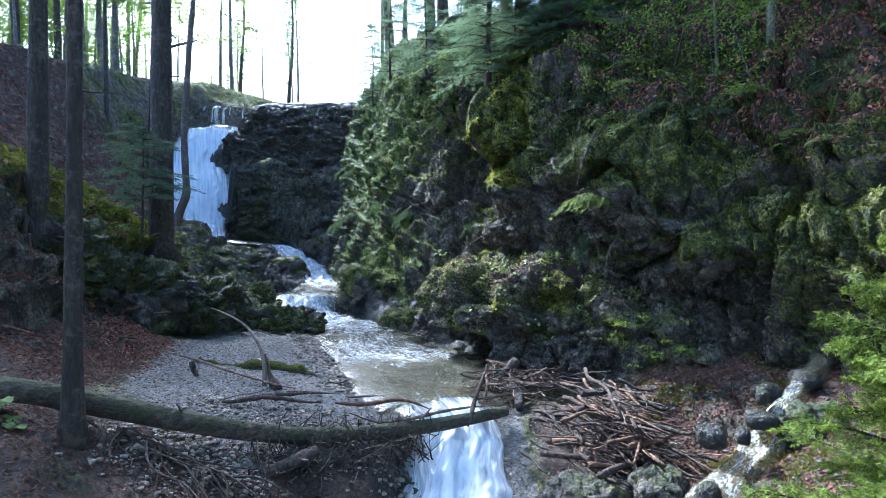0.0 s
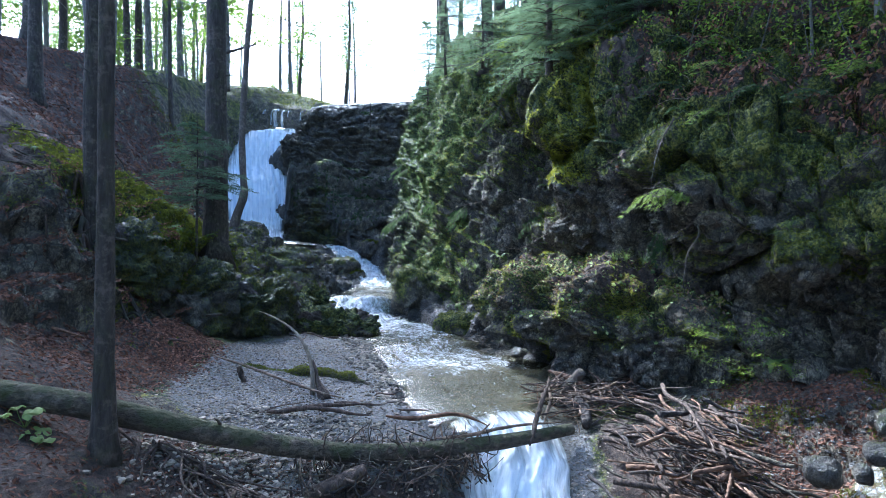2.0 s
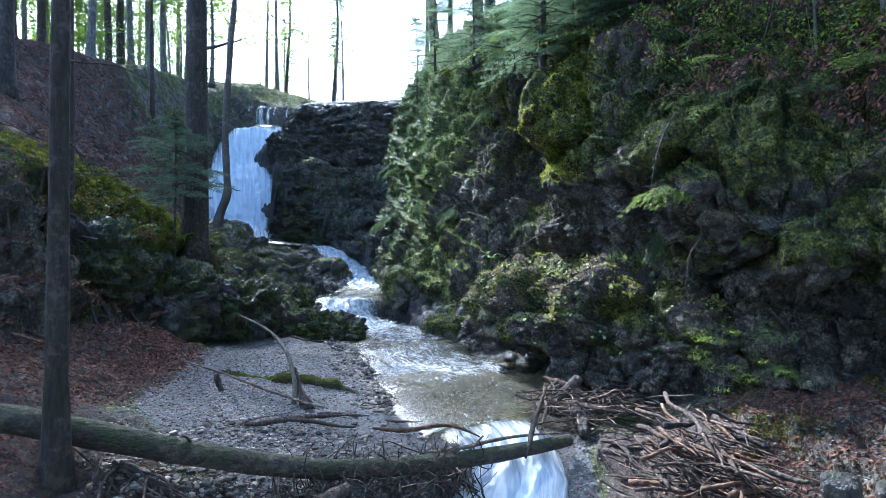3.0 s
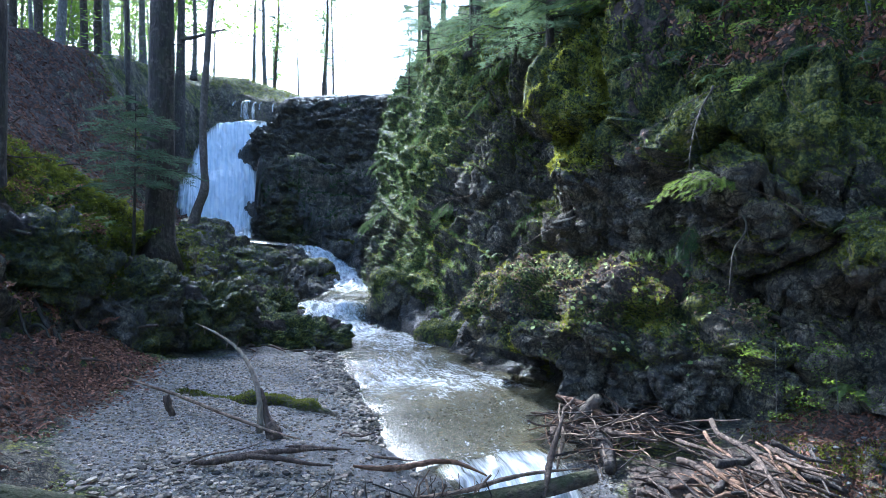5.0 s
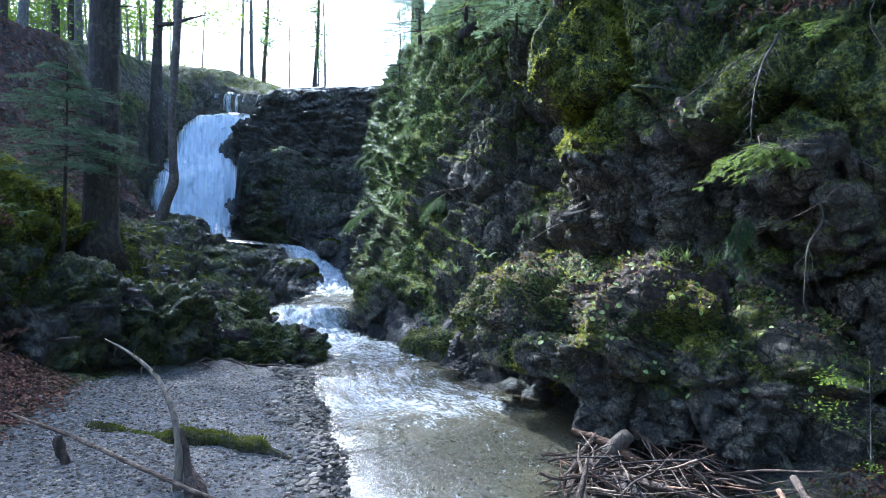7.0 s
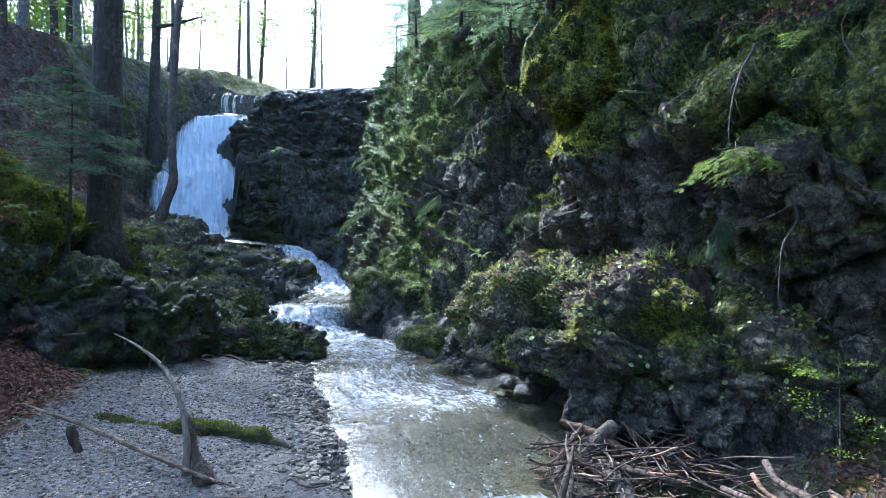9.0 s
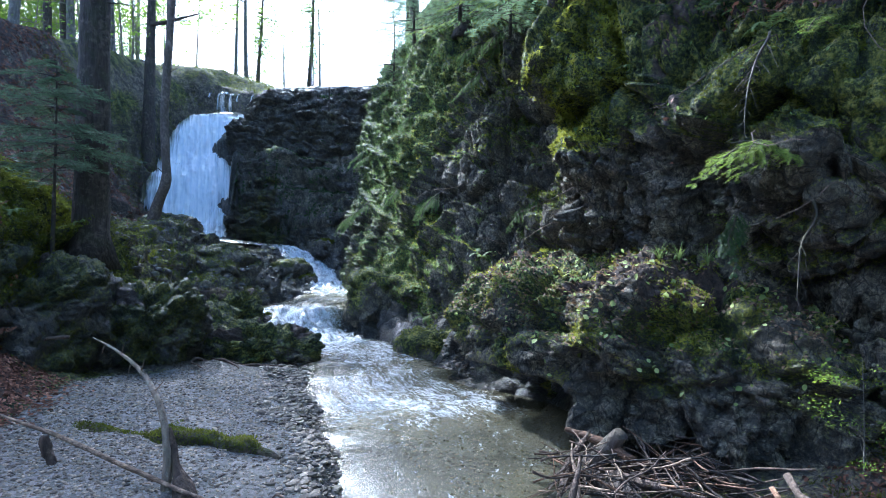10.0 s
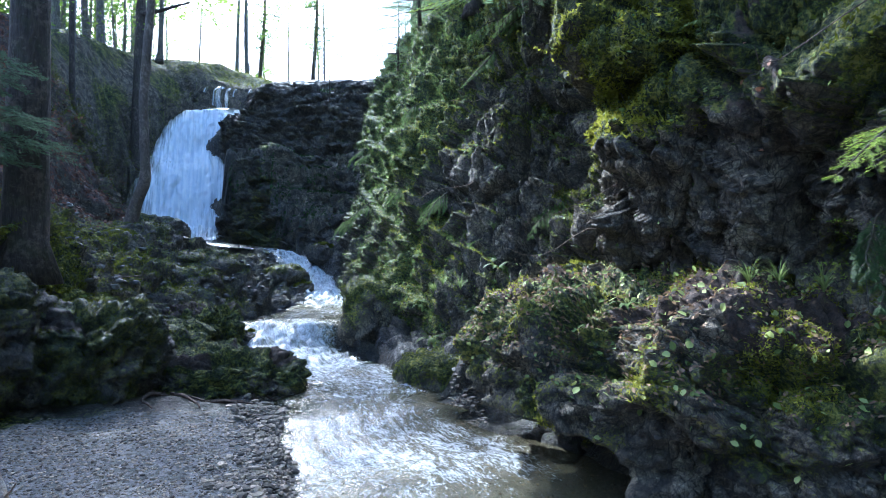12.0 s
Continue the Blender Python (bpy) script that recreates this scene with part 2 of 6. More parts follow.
def leaf_material(name, low, high, through_light=0.45, gloss=0.62, patch=0.0):
    """Thin leaves: they let light through."""
    n = Nodes(name)
    tone = n.island()
    if patch:
        tone = n.math("ADD", n.math("MULTIPLY", tone, 0.4), n.math("MULTIPLY", n.ramp(n.noise(patch, 4, 0.6), (0.38, 0.0), (0.64, 1.0)), 0.6))
    col = n.ramp(tone, (0.0, low), (1.0, high))
    n.set(Base_Color=col, Roughness=gloss, Specular_IOR_Level=0.18)
    thin = n.node("BsdfTranslucent", Color=n.mix(0.5, col, tuple(min(1.0, c * 2.2) for c in high)))
    m = n.node("MixShader", Fac=through_light)
    n.t.links.new(n.bsdf.outputs[0], m.inputs[1])
    n.t.links.new(thin.outputs[0], m.inputs[2])
    n.t.links.new(m.outputs[0], n.out.inputs[0])
    return n.m


def water_material(name, fine=0.08, pull=0.4, low=(0.38, 0.43, 0.47), high=(0.70, 0.73, 0.75), glow=0.3, thin=0.28, full=1.12, threads=1.9):
    """Clear water that turns to white foam by the mesh's foam value, in streaks along the flow."""
    n = Nodes(name)
    uv = n.node("UVMap").outputs[0]
    streak = n.noise(fine, 5, 0.65, uv, (1.0, pull, 1.0))
    thread = n.noise(fine * .33, 4, 0.7, uv, (1.0, pull, 1.0))
    blot = n.noise(0.42, 5, 0.65, uv, (1.0, 0.45, 1.0))
    foam = n.attr("foam")
    fac = n.math("ADD", n.math("MULTIPLY", n.math("SUBTRACT", streak, 0.5), 1.7), n.math("MULTIPLY", n.math("SUBTRACT", blot, 0.5), 1.5))
    fac = n.math("ADD", fac, n.math("MULTIPLY", n.math("SUBTRACT", thread, 0.5), threads))
    fac = n.ramp(n.math("ADD", foam, fac), (thin, 0.0), (full, 1.0))
    n.set(Base_Color=n.ramp(streak, (0.34, low), (0.62, high)), Roughness=0.55)
    white = n.bump(streak, 0.6, 0.06)
    rip = n.noise(0.055, 4, 0.65, n.place(), (1.0, 0.8, 1.0))
    rb = n.node("Bump", Strength=0.8, Distance=0.013, Height=rip)
    clear = n.node("BsdfTransparent", Color=(0.66, 0.65, 0.52))
    gloss = n.node("BsdfGlossy", Color=(1.0, 1.0, 1.0), Roughness=0.26, Normal=rb.outputs[0])
    fres = n.node("Fresnel", IOR=1.33, Normal=rb.outputs[0])
    silt = n.node("BsdfDiffuse", Color=(0.30, 0.265, 0.15))
    murk = n.node("MixShader", Fac=0.22)
    n.t.links.new(clear.outputs[0], murk.inputs[1])
    n.t.links.new(silt.outputs[0], murk.inputs[2])
    body = n.node("MixShader", Fac=n.math("MULTIPLY", fres.outputs[0], 0.12))
    n.t.links.new(murk.outputs[0], body.inputs[1])
    n.t.links.new(gloss.outputs[0], body.inputs[2])
    soft = n.node("BsdfTranslucent", Color=tuple(0.5 * (a + b) for a, b in zip(low, high)))
    froth = n.node("MixShader", Fac=glow)
    n.t.links.new(n.bsdf.outputs[0], froth.inputs[1])
    n.t.links.new(soft.outputs[0], froth.inputs[2])
    m = n.node("MixShader", Fac=fac)
    n.t.links.new(body.outputs[0], m.inputs[1])
    n.t.links.new(froth.outputs[0], m.inputs[2])
    n.t.links.new(m.outputs[0], n.out.inputs[0])
    return n.m


EARTH = earth_material("mossy_limestone")
BARK = bark_material("spruce_bark", (0.014, 0.010, 0.008), (0.085, 0.064, 0.048), 0.25)
BARK_PALE = bark_material("beech_bark", (0.06, 0.054, 0.045), (0.20, 0.18, 0.15), 0.3)
BARK_BROWN = bark_material("smooth_brown_bark", (0.06, 0.044, 0.034), (0.17, 0.13, 0.10), 0.2, (1, 1, .5))
LOG = bark_material("mossy_log_bark", (0.016, 0.012, 0.008), (0.105, 0.080, 0.052), 0.6, (0.5, 0.5, 1))
DRIFT = bark_material("bare_driftwood", (0.07, 0.045, 0.030), (0.25, 0.175, 0.115), 0, (0.45, 0.8, 1))
BARE = bark_material("bleached_wood", (0.11, 0.082, 0.058), (0.36, 0.28, 0.20), 0, (0.8, 0.8, .3))
RUSSET = bark_material("peeled_driftwood", (0.05, 0.026, 0.015), (0.20, 0.11, 0.06), 0, (0.45, 0.8, 1))
BLACKWOOD = bark_material("black_wet_wood", (0.008, 0.006, 0.005), (0.05, 0.036, 0.027))
DARKWOOD = bark_material("wet_driftwood", (0.022, 0.015, 0.011), (0.12, 0.08, 0.055))
LEAF = leaf_material("beech_leaf", (0.05, 0.09, 0.015), (0.15, 0.21, 0.03), 0.6)
HERB = leaf_material("herb_leaf", (0.035, 0.065, 0.015), (0.22, 0.27, 0.085), 0.3)
NEEDLE = leaf_material("spruce_needle", (0.014, 0.032, 0.012), (0.05, 0.085, 0.022), 0.25)
NEEDLE_LIGHT = leaf_material("fresh_fir_needle", (0.045, 0.085, 0.016), (0.19, 0.24, 0.035), 0.4)
# two tones of one moss; on the cliff they carry sun and shade
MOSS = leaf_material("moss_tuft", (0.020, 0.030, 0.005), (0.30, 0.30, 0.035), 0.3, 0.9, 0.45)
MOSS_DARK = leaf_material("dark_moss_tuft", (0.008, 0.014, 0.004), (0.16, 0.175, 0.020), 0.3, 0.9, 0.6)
GRASS = leaf_material("hanging_grass", (0.032, 0.060, 0.018), (0.115, 0.160, 0.045), 0.4, 0.85)
NEEDLE_GREY = leaf_material("grey_green_needle", (0.035, 0.062, 0.036), (0.14, 0.19, 0.10), 0.35)
LITTER_RED = leaf_material("red_brown_leaf", (0.045, 0.020, 0.013), (0.36, 0.18, 0.11), 0.12, 0.7)
LITTER_TAN = leaf_material("dry_leaf", (0.06, 0.038, 0.024), (0.30, 0.20, 0.12), 0.12, 0.7)
LITTER = leaf_material("fallen_leaf", (0.028, 0.014, 0.010), (0.19, 0.092, 0.055), 0.12, 0.7)
WATER = water_material("stream_water")
VEIL = water_material("falling_water", 0.16, 0.13, (0.60, 0.68, 0.76), (0.98, 0.99, 0.99), 0.25, -0.1, 0.95, 1.1)

# ---- the streams: x, y, z, half width, foam ----
MAIN_FALL = [(-13.5, 35.7, 10.2, .9, .5), (-14.2, 35.0, 9.98, 1.45, .8), (-14.4, 34.7, 9.8, 1.7, 1.15), (-14.8, 34.0, 8.95, 1.5, 1.35), (-14.92, 33.3, 7.77, 1.55, 1.35), (-14.68, 32.7, 7.07, 1.7, 1.35), (-14.2, 32.2, 6.48, 2.05, 1.3), (-14.14, 31.6, 5.69, 2.2, 1.25), (-14.12, 31.0, 4.7, 2.15, 1.2), (-13.83, 30.4, 3.7, 1.8, 1.15), (-12.6, 29.3, 3.0, 1.5, .6)]
UPPER_FALL = [(-14.6, 36.75, 10.55, 1.0, .45), (-14.1, 36.2, 10.35, .8, .3), (-13.4, 35.6, 10.2, .7, .6)]
STREAM = [(-12.5, 29.6, 3.05, 1.5, .7), (-10.5, 28.9, 2.8, 1.2, .3), (-9.0, 28.7, 2.65, .7, .4), (-8.2, 28.3, 2.45, .75, .95), (-7.2, 27.4, 1.85, .75, 1.05), (-6.2, 26.3, 1.2, .85, 1.05), (-5.5, 25.4, .92, .9, 1.0), (-5.2, 24.2, .84, .9, .8),
          (-5.0, 22.5, .76, 1.05, .3), (-5.1, 20, .66, 1.35, .3), (-5.05, 19.3, .6, 1.45, .8), (-4.8, 18.8, .25, 1.3, .8), (-4.3, 18.3, .0, 1.15, .85), (-3.3, 17.4, -.02, 1.2, .68), (-2.35, 16, -.04, 1.4, .45),
          (-2.0, 14.6, -.05, 1.45, .3), (-1.8, 14.15, -.18, 1.42, .4), (-1.4, 13.75, -.32, 1.65, .62), (-.8, 12.9, -.34, 1.9, .42), (-.5, 12.1, -.345, 1.95, .2), (-.4, 11.2, -.35, 1.75, .06), (-.55, 10.2, -.37, 1.25, .06), (-.2, 9.5, -.40, 1.0, .2)]
LOWER_FALL = [(-.1, 9.6, -.41, .8, .3), (.1, 9.2, -.48, .75, .75), (.25, 8.7, -.85, .7, 1), (.1, 7.9, -1.3, .8, 1), (0, 6.8, -1.6, .9, .85), (.2, 4, -1.8, 1.1, .5), (.4, -4, -2.15, 1.2, .3)]
SIDE_STREAM = [(5.7, 8.1, .75, .14, .1), (4.9, 7.5, .42, .13, .25), (4.35, 7.1, .12, .14, .38), (4.0, 6.9, -.25, .21, .42), (3.6, 6.7, -.5, .28, .3), (3.1, 6.3, -.8, .34, .34), (2.3, 5.3, -1.25, .45, .25), (1.0, 3.6, -1.75, .6, .2)]
CREST = [(-12.8, 40.5, 12.6, .5, .4), (-11.2, 38.2, 12.0, .5, .8), (-10.4, 36.8, 11.75, .45, .9), (-9.9, 35.9, 11.4, .3, .8)]
TRICKLE = [(-8.4, 36.6, 11.75, .2, .5), (-8.4, 35.7, 11.6, .2, .8), (-8.35, 35.2, 11.0, .22, .9), (-8.3, 34.5, 10.3, .2, .6)]
RUNNEL = [(-6.7, 36.8, 11.8, .2, .5), (-6.7, 35.8, 11.6, .2, .8), (-6.65, 35.3, 11.0, .2, .9), (-6.6, 34.6, 10.3, .2, .6)]
WATERS = (CREST, TRICKLE, RUNNEL, MAIN_FALL, UPPER_FALL, STREAM, LOWER_FALL, SIDE_STREAM)

# ---- the ground ----
SECTIONS = []


def section(y, *pairs):
    """The ground's profile across the valley at y: x, z, x, z and so on."""
    SECTIONS.append((y, pairs[0::2], pairs[1::2]))


section(-12, -40, 9, -17, 7.5, -8, 2.5, -4, .4, -1.5, -1.6, 0, -2.4, 2, -2.4, 4, -1.2, 8, .2, 40, 1)
section(2, -40, 9, -17, 8, -8, 2.6, -5.5, 1.3, -3.4, .45, -1.4, -1.0, 0, -2.0, 1.6, -2.0, 3, -1.3, 5, -.2, 40, 1)
section(5.5, -40, 9.5, -17, 8.3, -8, 2.6, -6, 1.5, -4.2, .45, -3, -.2, -1.6, -.9, -.5, -1.6, .8, -1.7, 2.2, -1.4, 3, -.8, 4.3, -.1, 6, .3, 40, 1)
section(8, -40, 10, -17, 8.6, -8.3, 3, -6.6, 1.0, -5, .35, -3.5, 0, -2, -.3, -.9, -.65, -.4, -1.3, .9, -1.4, 1.6, -.9, 2.6, -.95, 3.7, -.7, 4.8, .3, 6, .6, 40, 1)
section(9.2, -40, 10, -17, 8.8, -8, 3.4, -7, 1.35, -5.9, .55, -4.5, .1, -3, -.02, -1.6, -.22, -.6, -.42, 0, -.62, 1, -.68, 2, -.5, 3.2, -.35, 4.5, .3, 5.5, .6, 40, 1)
section(11, -40, 10, -17, 9, -8, 3.6, -7.3, 2.5, -6.7, .8, -5, .2, -3.5, 0, -2, -.2, -1, -.45, 0, -.7, 1.2, -.75, 2.5, -.5, 4, .2, 40, 1)
section(13, -40, 10.5, -17, 9.2, -8.2, 3.4, -7.5, 2.4, -6.8, .6, -6.1, .16, -5.5, .08, -4, .02, -2.9, -.12, -2.2, -.45, -1, -.7, .2, -.75, 1.4, -.7, 2.2, 0, 4, .3, 40, 1)
section(14.5, -40, 10.5, -17, 9.4, -9, 3.4, -7.4, 1.8, -6.8, .5, -6, .15, -5, .04, -4.2, .0, -3.6, -.12, -2.9, -.3, -1.2, -.6, -.2, -.65, .8, -.6, 1.5, .3, 4, 1, 40, 1)
section(17, -40, 11, -17, 9.7, -11, 3.7, -8.5, 2.2, -6.9, .8, -5.6, .3, -4.8, .0, -4.2, -.3, -2.6, -.3, -2, .2, -1, .6, 3, 1.5, 40, 2)
section(18.6, -40, 11, -17, 9.8, -11.2, 3.8, -9, 2.4, -7, 1.0, -5.8, .6, -5.2, -.1, -4.6, -.3, -3, -.3, -2.6, .3, -1.5, .8, 3, 1.5, 40, 2)
section(19.4, -40, 11, -17, 10, -11.5, 3.8, -9.7, 2.6, -8, 1.6, -6.9, .9, -6.4, .45, -3.8, .45, -3.3, .9, -2, 1.2, 3, 2, 40, 2)
section(23, -40, 12, -17, 10.6, -12.5, 3.5, -10, 2.5, -8.5, 1.8, -7, 1.2, -6.4, .6, -4.4, .6, -3.6, 1.2, -2, 1.8, 3, 3, 40, 3)
section(26.3, -40, 12.5, -17.5, 11.2, -14.2, 4.2, -12.5, 2.9, -10.5, 2.4, -9, 2.2, -7.8, 1.6, -7, 1.0, -5.2, .85, -4.5, 1.6, -3, 2.5, 3, 4, 40, 4)
section(28.4, -40, 12.8, -18.5, 11.8, -16.2, 6, -14.5, 3.0, -12.5, 2.8, -9.5, 2.4, -7.3, 2.3, -6.4, 2.9, -5, 3.2, 3, 5, 40, 5)
section(29.8, -40, 13, -18.8, 12.2, -16.8, 7, -15, 3.1, -11, 2.9, -8, 2.9, -6, 3.1, -4, 3.6, 3, 6, 40, 6)
section(31.8, -40, 13, -19, 12.6, -17, 8.5, -15.6, 6.5, -12.6, 6.2, -9, 6.6, -5, 6.9, 3, 9, 40, 9)
section(34.6, -40, 13.6, -19, 13.2, -17.5, 11, -15.5, 9.3, -12.6, 9.5, -11, 10.6, -5, 10.8, 3, 13, 40, 14)
section(35.6, -40, 13.8, -19, 13.4, -17.5, 11.6, -16, 10.2, -13, 10.2, -11, 11.5, -5, 11.5, 0, 13, 6, 17, 40, 18)
section(36.85, -40, 14, -19, 13.6, -17.5, 12.6, -16.6, 11.2, -16, 10.5, -13, 10.5, -12.4, 11.4, -11, 11.6, -5, 11.7, 0, 13.6, 6, 17, 40, 19)
section(37.1, -40, 14, -19, 13.6, -17.5, 12.8, -16.6, 12.0, -16, 11.8, -13, 11.75, -12.4, 11.6, -11, 11.6, -5, 11.7, 0, 13.7, 6, 17, 40, 19)
section(37.5, -40, 14, -19, 13.8, -17, 13.6, -16, 12.4, -15, 11.9, -12, 11.7, -8, 11.7, -4, 11.8, 0, 14, 6, 17, 40, 20)
section(41, -40, 14.4, -21, 14.4, -17, 14.6, -13.5, 13.2, -12, 12.4, -8, 12.1, -3, 12.8, 3, 18, 40, 26)
section(48, -40, 15, -20, 15.6, -14, 15, -8, 13, -2, 15.4, 6, 22, 40, 28)
section(80, -40, 19, -8, 17, 6, 22, 40, 28)
section(200, -40, 30, 40, 34)


def spread(*runs):
    """Grid lines: start, then pairs of end and spacing."""
    out, at = [], runs[0]
    for end, gap in zip(runs[1::2], runs[2::2]):
        n = max(1, round((end - at) / gap))
        out += list(np.linspace(at, end, n, endpoint=False))
        at = end
    return np.array(out + [at])


gx = spread(-120, -40, 8, -22, 0.6, -17, 0.2, 6.5, 0.075, 12, 0.5, 120, 9)
gy = spread(-40, -6, 3, 3, 0.5, 5, 0.15, 20, 0.075, 37, 0.085, 48, 0.3, 90, 2, 300, 15)
rows_z = np.array([np.interp(gx, a, b) for _, a, b in SECTIONS])
sec_y = [s[0] for s in SECTIONS]
base = np.stack([np.interp(gy, sec_y, rows_z[:, i]) for i in range(len(gx))])
base_soft = base.copy()
for _ in range(3):
    base_soft[1:-1, 1:-1] = (base_soft[1:-1, 1:-1] * 2 + base_soft[:-2, 1:-1] + base_soft[2:, 1:-1] + base_soft[1:-1, :-2] + base_soft[1:-1, 2:]) / 6
G = np.stack([np.repeat(gx[:, None], len(gy), 1), np.repeat(gy[None, :], len(gx), 0), base_soft], 2)
N = grid_normals(G)
P = G.reshape(-1, 3)
steep = 1 - N.reshape(-1, 3)[:, 2]
bar_end = 13.75 - .45 * np.maximum(0, -4.6 - P[:, 0]) - .5 * np.maximum(0, P[:, 0] + 3.2)
gravel = step(-5.35, -4.6, P[:, 0] + 0.25 * (P[:, 1] - 9)) * step(1.7, .9, P[:, 0]) * np.maximum(1 - step(-1.2, -.8, P[:, 0]) * step(11, 12, P[:, 1]), step(-.4, -.5, P[:, 2])) * step(6.4, 8.2, P[:, 1] + 0.5 * P[:, 0] + 2) * np.where(P[:, 0] < -1.6, step(.35, -.2, P[:, 1] - bar_end), step(15.2, 14.0, P[:, 1])) * step(0.75, 0.35, P[:, 2])
# dark silt strip; its wet darkening also paints the bank's overhang shadow
silt = step(-.2, .3, P[:, 1] - bar_end) * step(-7.4, -6.4, P[:, 0]) * step(-3.0, -3.6, P[:, 0]) * step(16, 15, P[:, 1]) * step(.7, .4, P[:, 2])
under_log = step(-2.5, -1.8, P[:, 0]) * step(-.15, -.5, P[:, 0]) * step(.15, -.25, P[:, 1] - (8.05 + (P[:, 0] + .75) * .8)) * step(5, 5.6, P[:, 1])
gravel = gravel * (1 - under_log)
wall = step(28.8, 30.0, P[:, 1]) * step(37.2, 36.0, P[:, 1]) * step(-17, -15.5, P[:, 0])
bank = step(0.12, 0.4, steep)
far = step(34, 44, P[:, 1]) + step(4, 1, P[:, 1])
bl1, crack1 = blocks(P, 1.15, 3)
bl2, crack2 = blocks(P * (1, 1, 1.4), 0.42, 5)
lump = fbm(P, 1.7, 5, 0.5, 8)
rocky = np.clip(bank * step(-14, -9, P[:, 0]) + wall + step(14.5, 16, P[:, 1]) * step(-11.5, -9, P[:, 0]) * step(37, 35, P[:, 1]) + (.3 + .6 * step(24, 27, P[:, 1])) * step(18, 22, P[:, 1]) * step(-18, -16, P[:, 0]) * step(38, 36, P[:, 1]), 0, 1)
amp = (0.26 * lump + 0.10 * fbm(P, 0.35, 3, seed=21)) * (1 - 0.86 * gravel)
amp = amp + .22 * ridged(P, .55, 4, .6, seed=25) * step(-5.6, -6.2, P[:, 0]) * step(8.8, 9.6, P[:, 1]) * step(18, 16, P[:, 1]) * step(.5, 1.0, P[:, 2]) * step(-11, -9.5, P[:, 0])
amp = amp + rocky * (1 - .45 * wall) * (0.42 * bl1 + 0.22 * bl2 - 0.22 * step(0.16, 0.0, crack1) - 0.09 * step(0.14, 0.0, crack2) + 0.06 * ridged(P, 0.3, 3, seed=23))
zz = P[:, 2] + 0.5 * fbm(P, 2.5, 3, seed=71)
column = np.exp(-((P[:, 0] + 9.75) / .75) ** 2) * step(7.3, 6.9, P[:, 2])
amp = amp + wall * step(-13, -12.3, P[:, 0]) * (.55 * step(7.0, 6.5, zz) + .4 * column + .55 * fbm(P * (.35, .35, 2.8), .8, 4, .6, 73))
amp = amp + wall * (0.55 * np.abs((zz / 0.95) % 1 - 0.35) + 0.16 * np.abs((zz / 0.31) % 1 - 0.4) + 0.25 * fbm(P * (1, 1, 2.2), 0.9, 4, 0.6, 72))
amp = amp * (1 - .8 * step(10.2, 11.0, P[:, 2]) * step(33.5, 34.6, P[:, 1]) * step(38, 37, P[:, 1]) * step(-13, -12, P[:, 0]))
amp = amp * np.where(P[:, 1] < 3, 0.5, 1)
amp += gravel * 0.05 * fbm(P, 0.6, 4, seed=31)
P = P + N.reshape(-1, 3) * amp[:, None]
# the water's beds
bedded = np.zeros(len(P))
shore = np.zeros(len(P))
for rows in WATERS:
    r = np.array(rows, float)
    run = np.concatenate([[0], np.cumsum(np.linalg.norm(np.diff(r[:, :3], axis=0), axis=1))])
    tt = np.linspace(0, run[-1], int(run[-1] / 0.12))
    c = np.stack([np.interp(tt, run, r[:, k]) for k in range(5)], 1)
    box = (P[:, 0] > c[:, 0].min() - 3) & (P[:, 0] < c[:, 0].max() + 3) & (P[:, 1] > c[:, 1].min() - 1) & (P[:, 1] < c[:, 1].max() + 1)
    idx = np.nonzero(box)[0]
    for part_idx in np.array_split(idx, max(1, len(idx) // 4000)):
        d2 = (P[part_idx, None, 0] - c[None, :, 0]) ** 2 + (P[part_idx, None, 1] - c[None, :, 1]) ** 2
        j = d2.argmin(1)
        dist = np.sqrt(d2[np.arange(len(j)), j]) / c[j, 3]
        dist = np.where(c[j, 1] > 29.9, dist * (1 + .16 * fbm(P[part_idx] * (1, 1, .8), .8, 4, .6, 35)), dist)
        inside = np.where(c[j, 1] > 29.9, step(1.75, 1.22, dist), step(1.12, 0.85, dist))
        cap = c[j, 2] - 0.08 - 0.10 * step(1.0, 0.4, dist) - 0.75 * (c[j, 1] > 29.9)
        z = P[part_idx, 2]
        P[part_idx, 2] = z + (np.minimum(z, cap) - z) * inside
        bedded[part_idx] = np.maximum(bedded[part_idx], step(1.5, 1.0, dist))
        if rows is STREAM:
            shore[part_idx] = step(.8, .98, dist) * step(1.55, 1.1, dist)
GN = grid_normals(P.reshape(G.shape)).reshape(-1, 3)
near_water = step(1.2, .7, P[:, 0]) * step(-3.2, -1.6, P[:, 0] + 0.25 * fbm(P, 0.8, 2, seed=33) * 2) * step(15, 13, P[:, 1]) * step(7, 8, P[:, 1]) * step(0.1, -0.15, P[:, 2])
litter = step(-4.6, -5.6, P[:, 0] + 0.25 * (P[:, 1] - 9)) * step(12.0, 10.8, P[:, 1] + 0.3 * (P[:, 0] + 6)) + step(-8.2, -10, P[:, 0] + 0.25 * (P[:, 1] - 12)) * step(29, 25, P[:, 1]) + step(1.1, 1.7, P[:, 0]) * step(11, 9, P[:, 1]) * 0.85
litter = np.clip(litter + step(7.5, 6, P[:, 1]) * 0.75 * step(0.2, -1, P[:, 0]), 0, 1) * np.where(P[:, 0] < -8.5, step(0.2, 0.4, GN[:, 2]), step(0.5, 0.75, GN[:, 2]))
litter = np.maximum(np.maximum(litter, .8 * under_log), .3 * step(36.3, 37.6, P[:, 1]) * step(-9, -11, P[:, 0]))
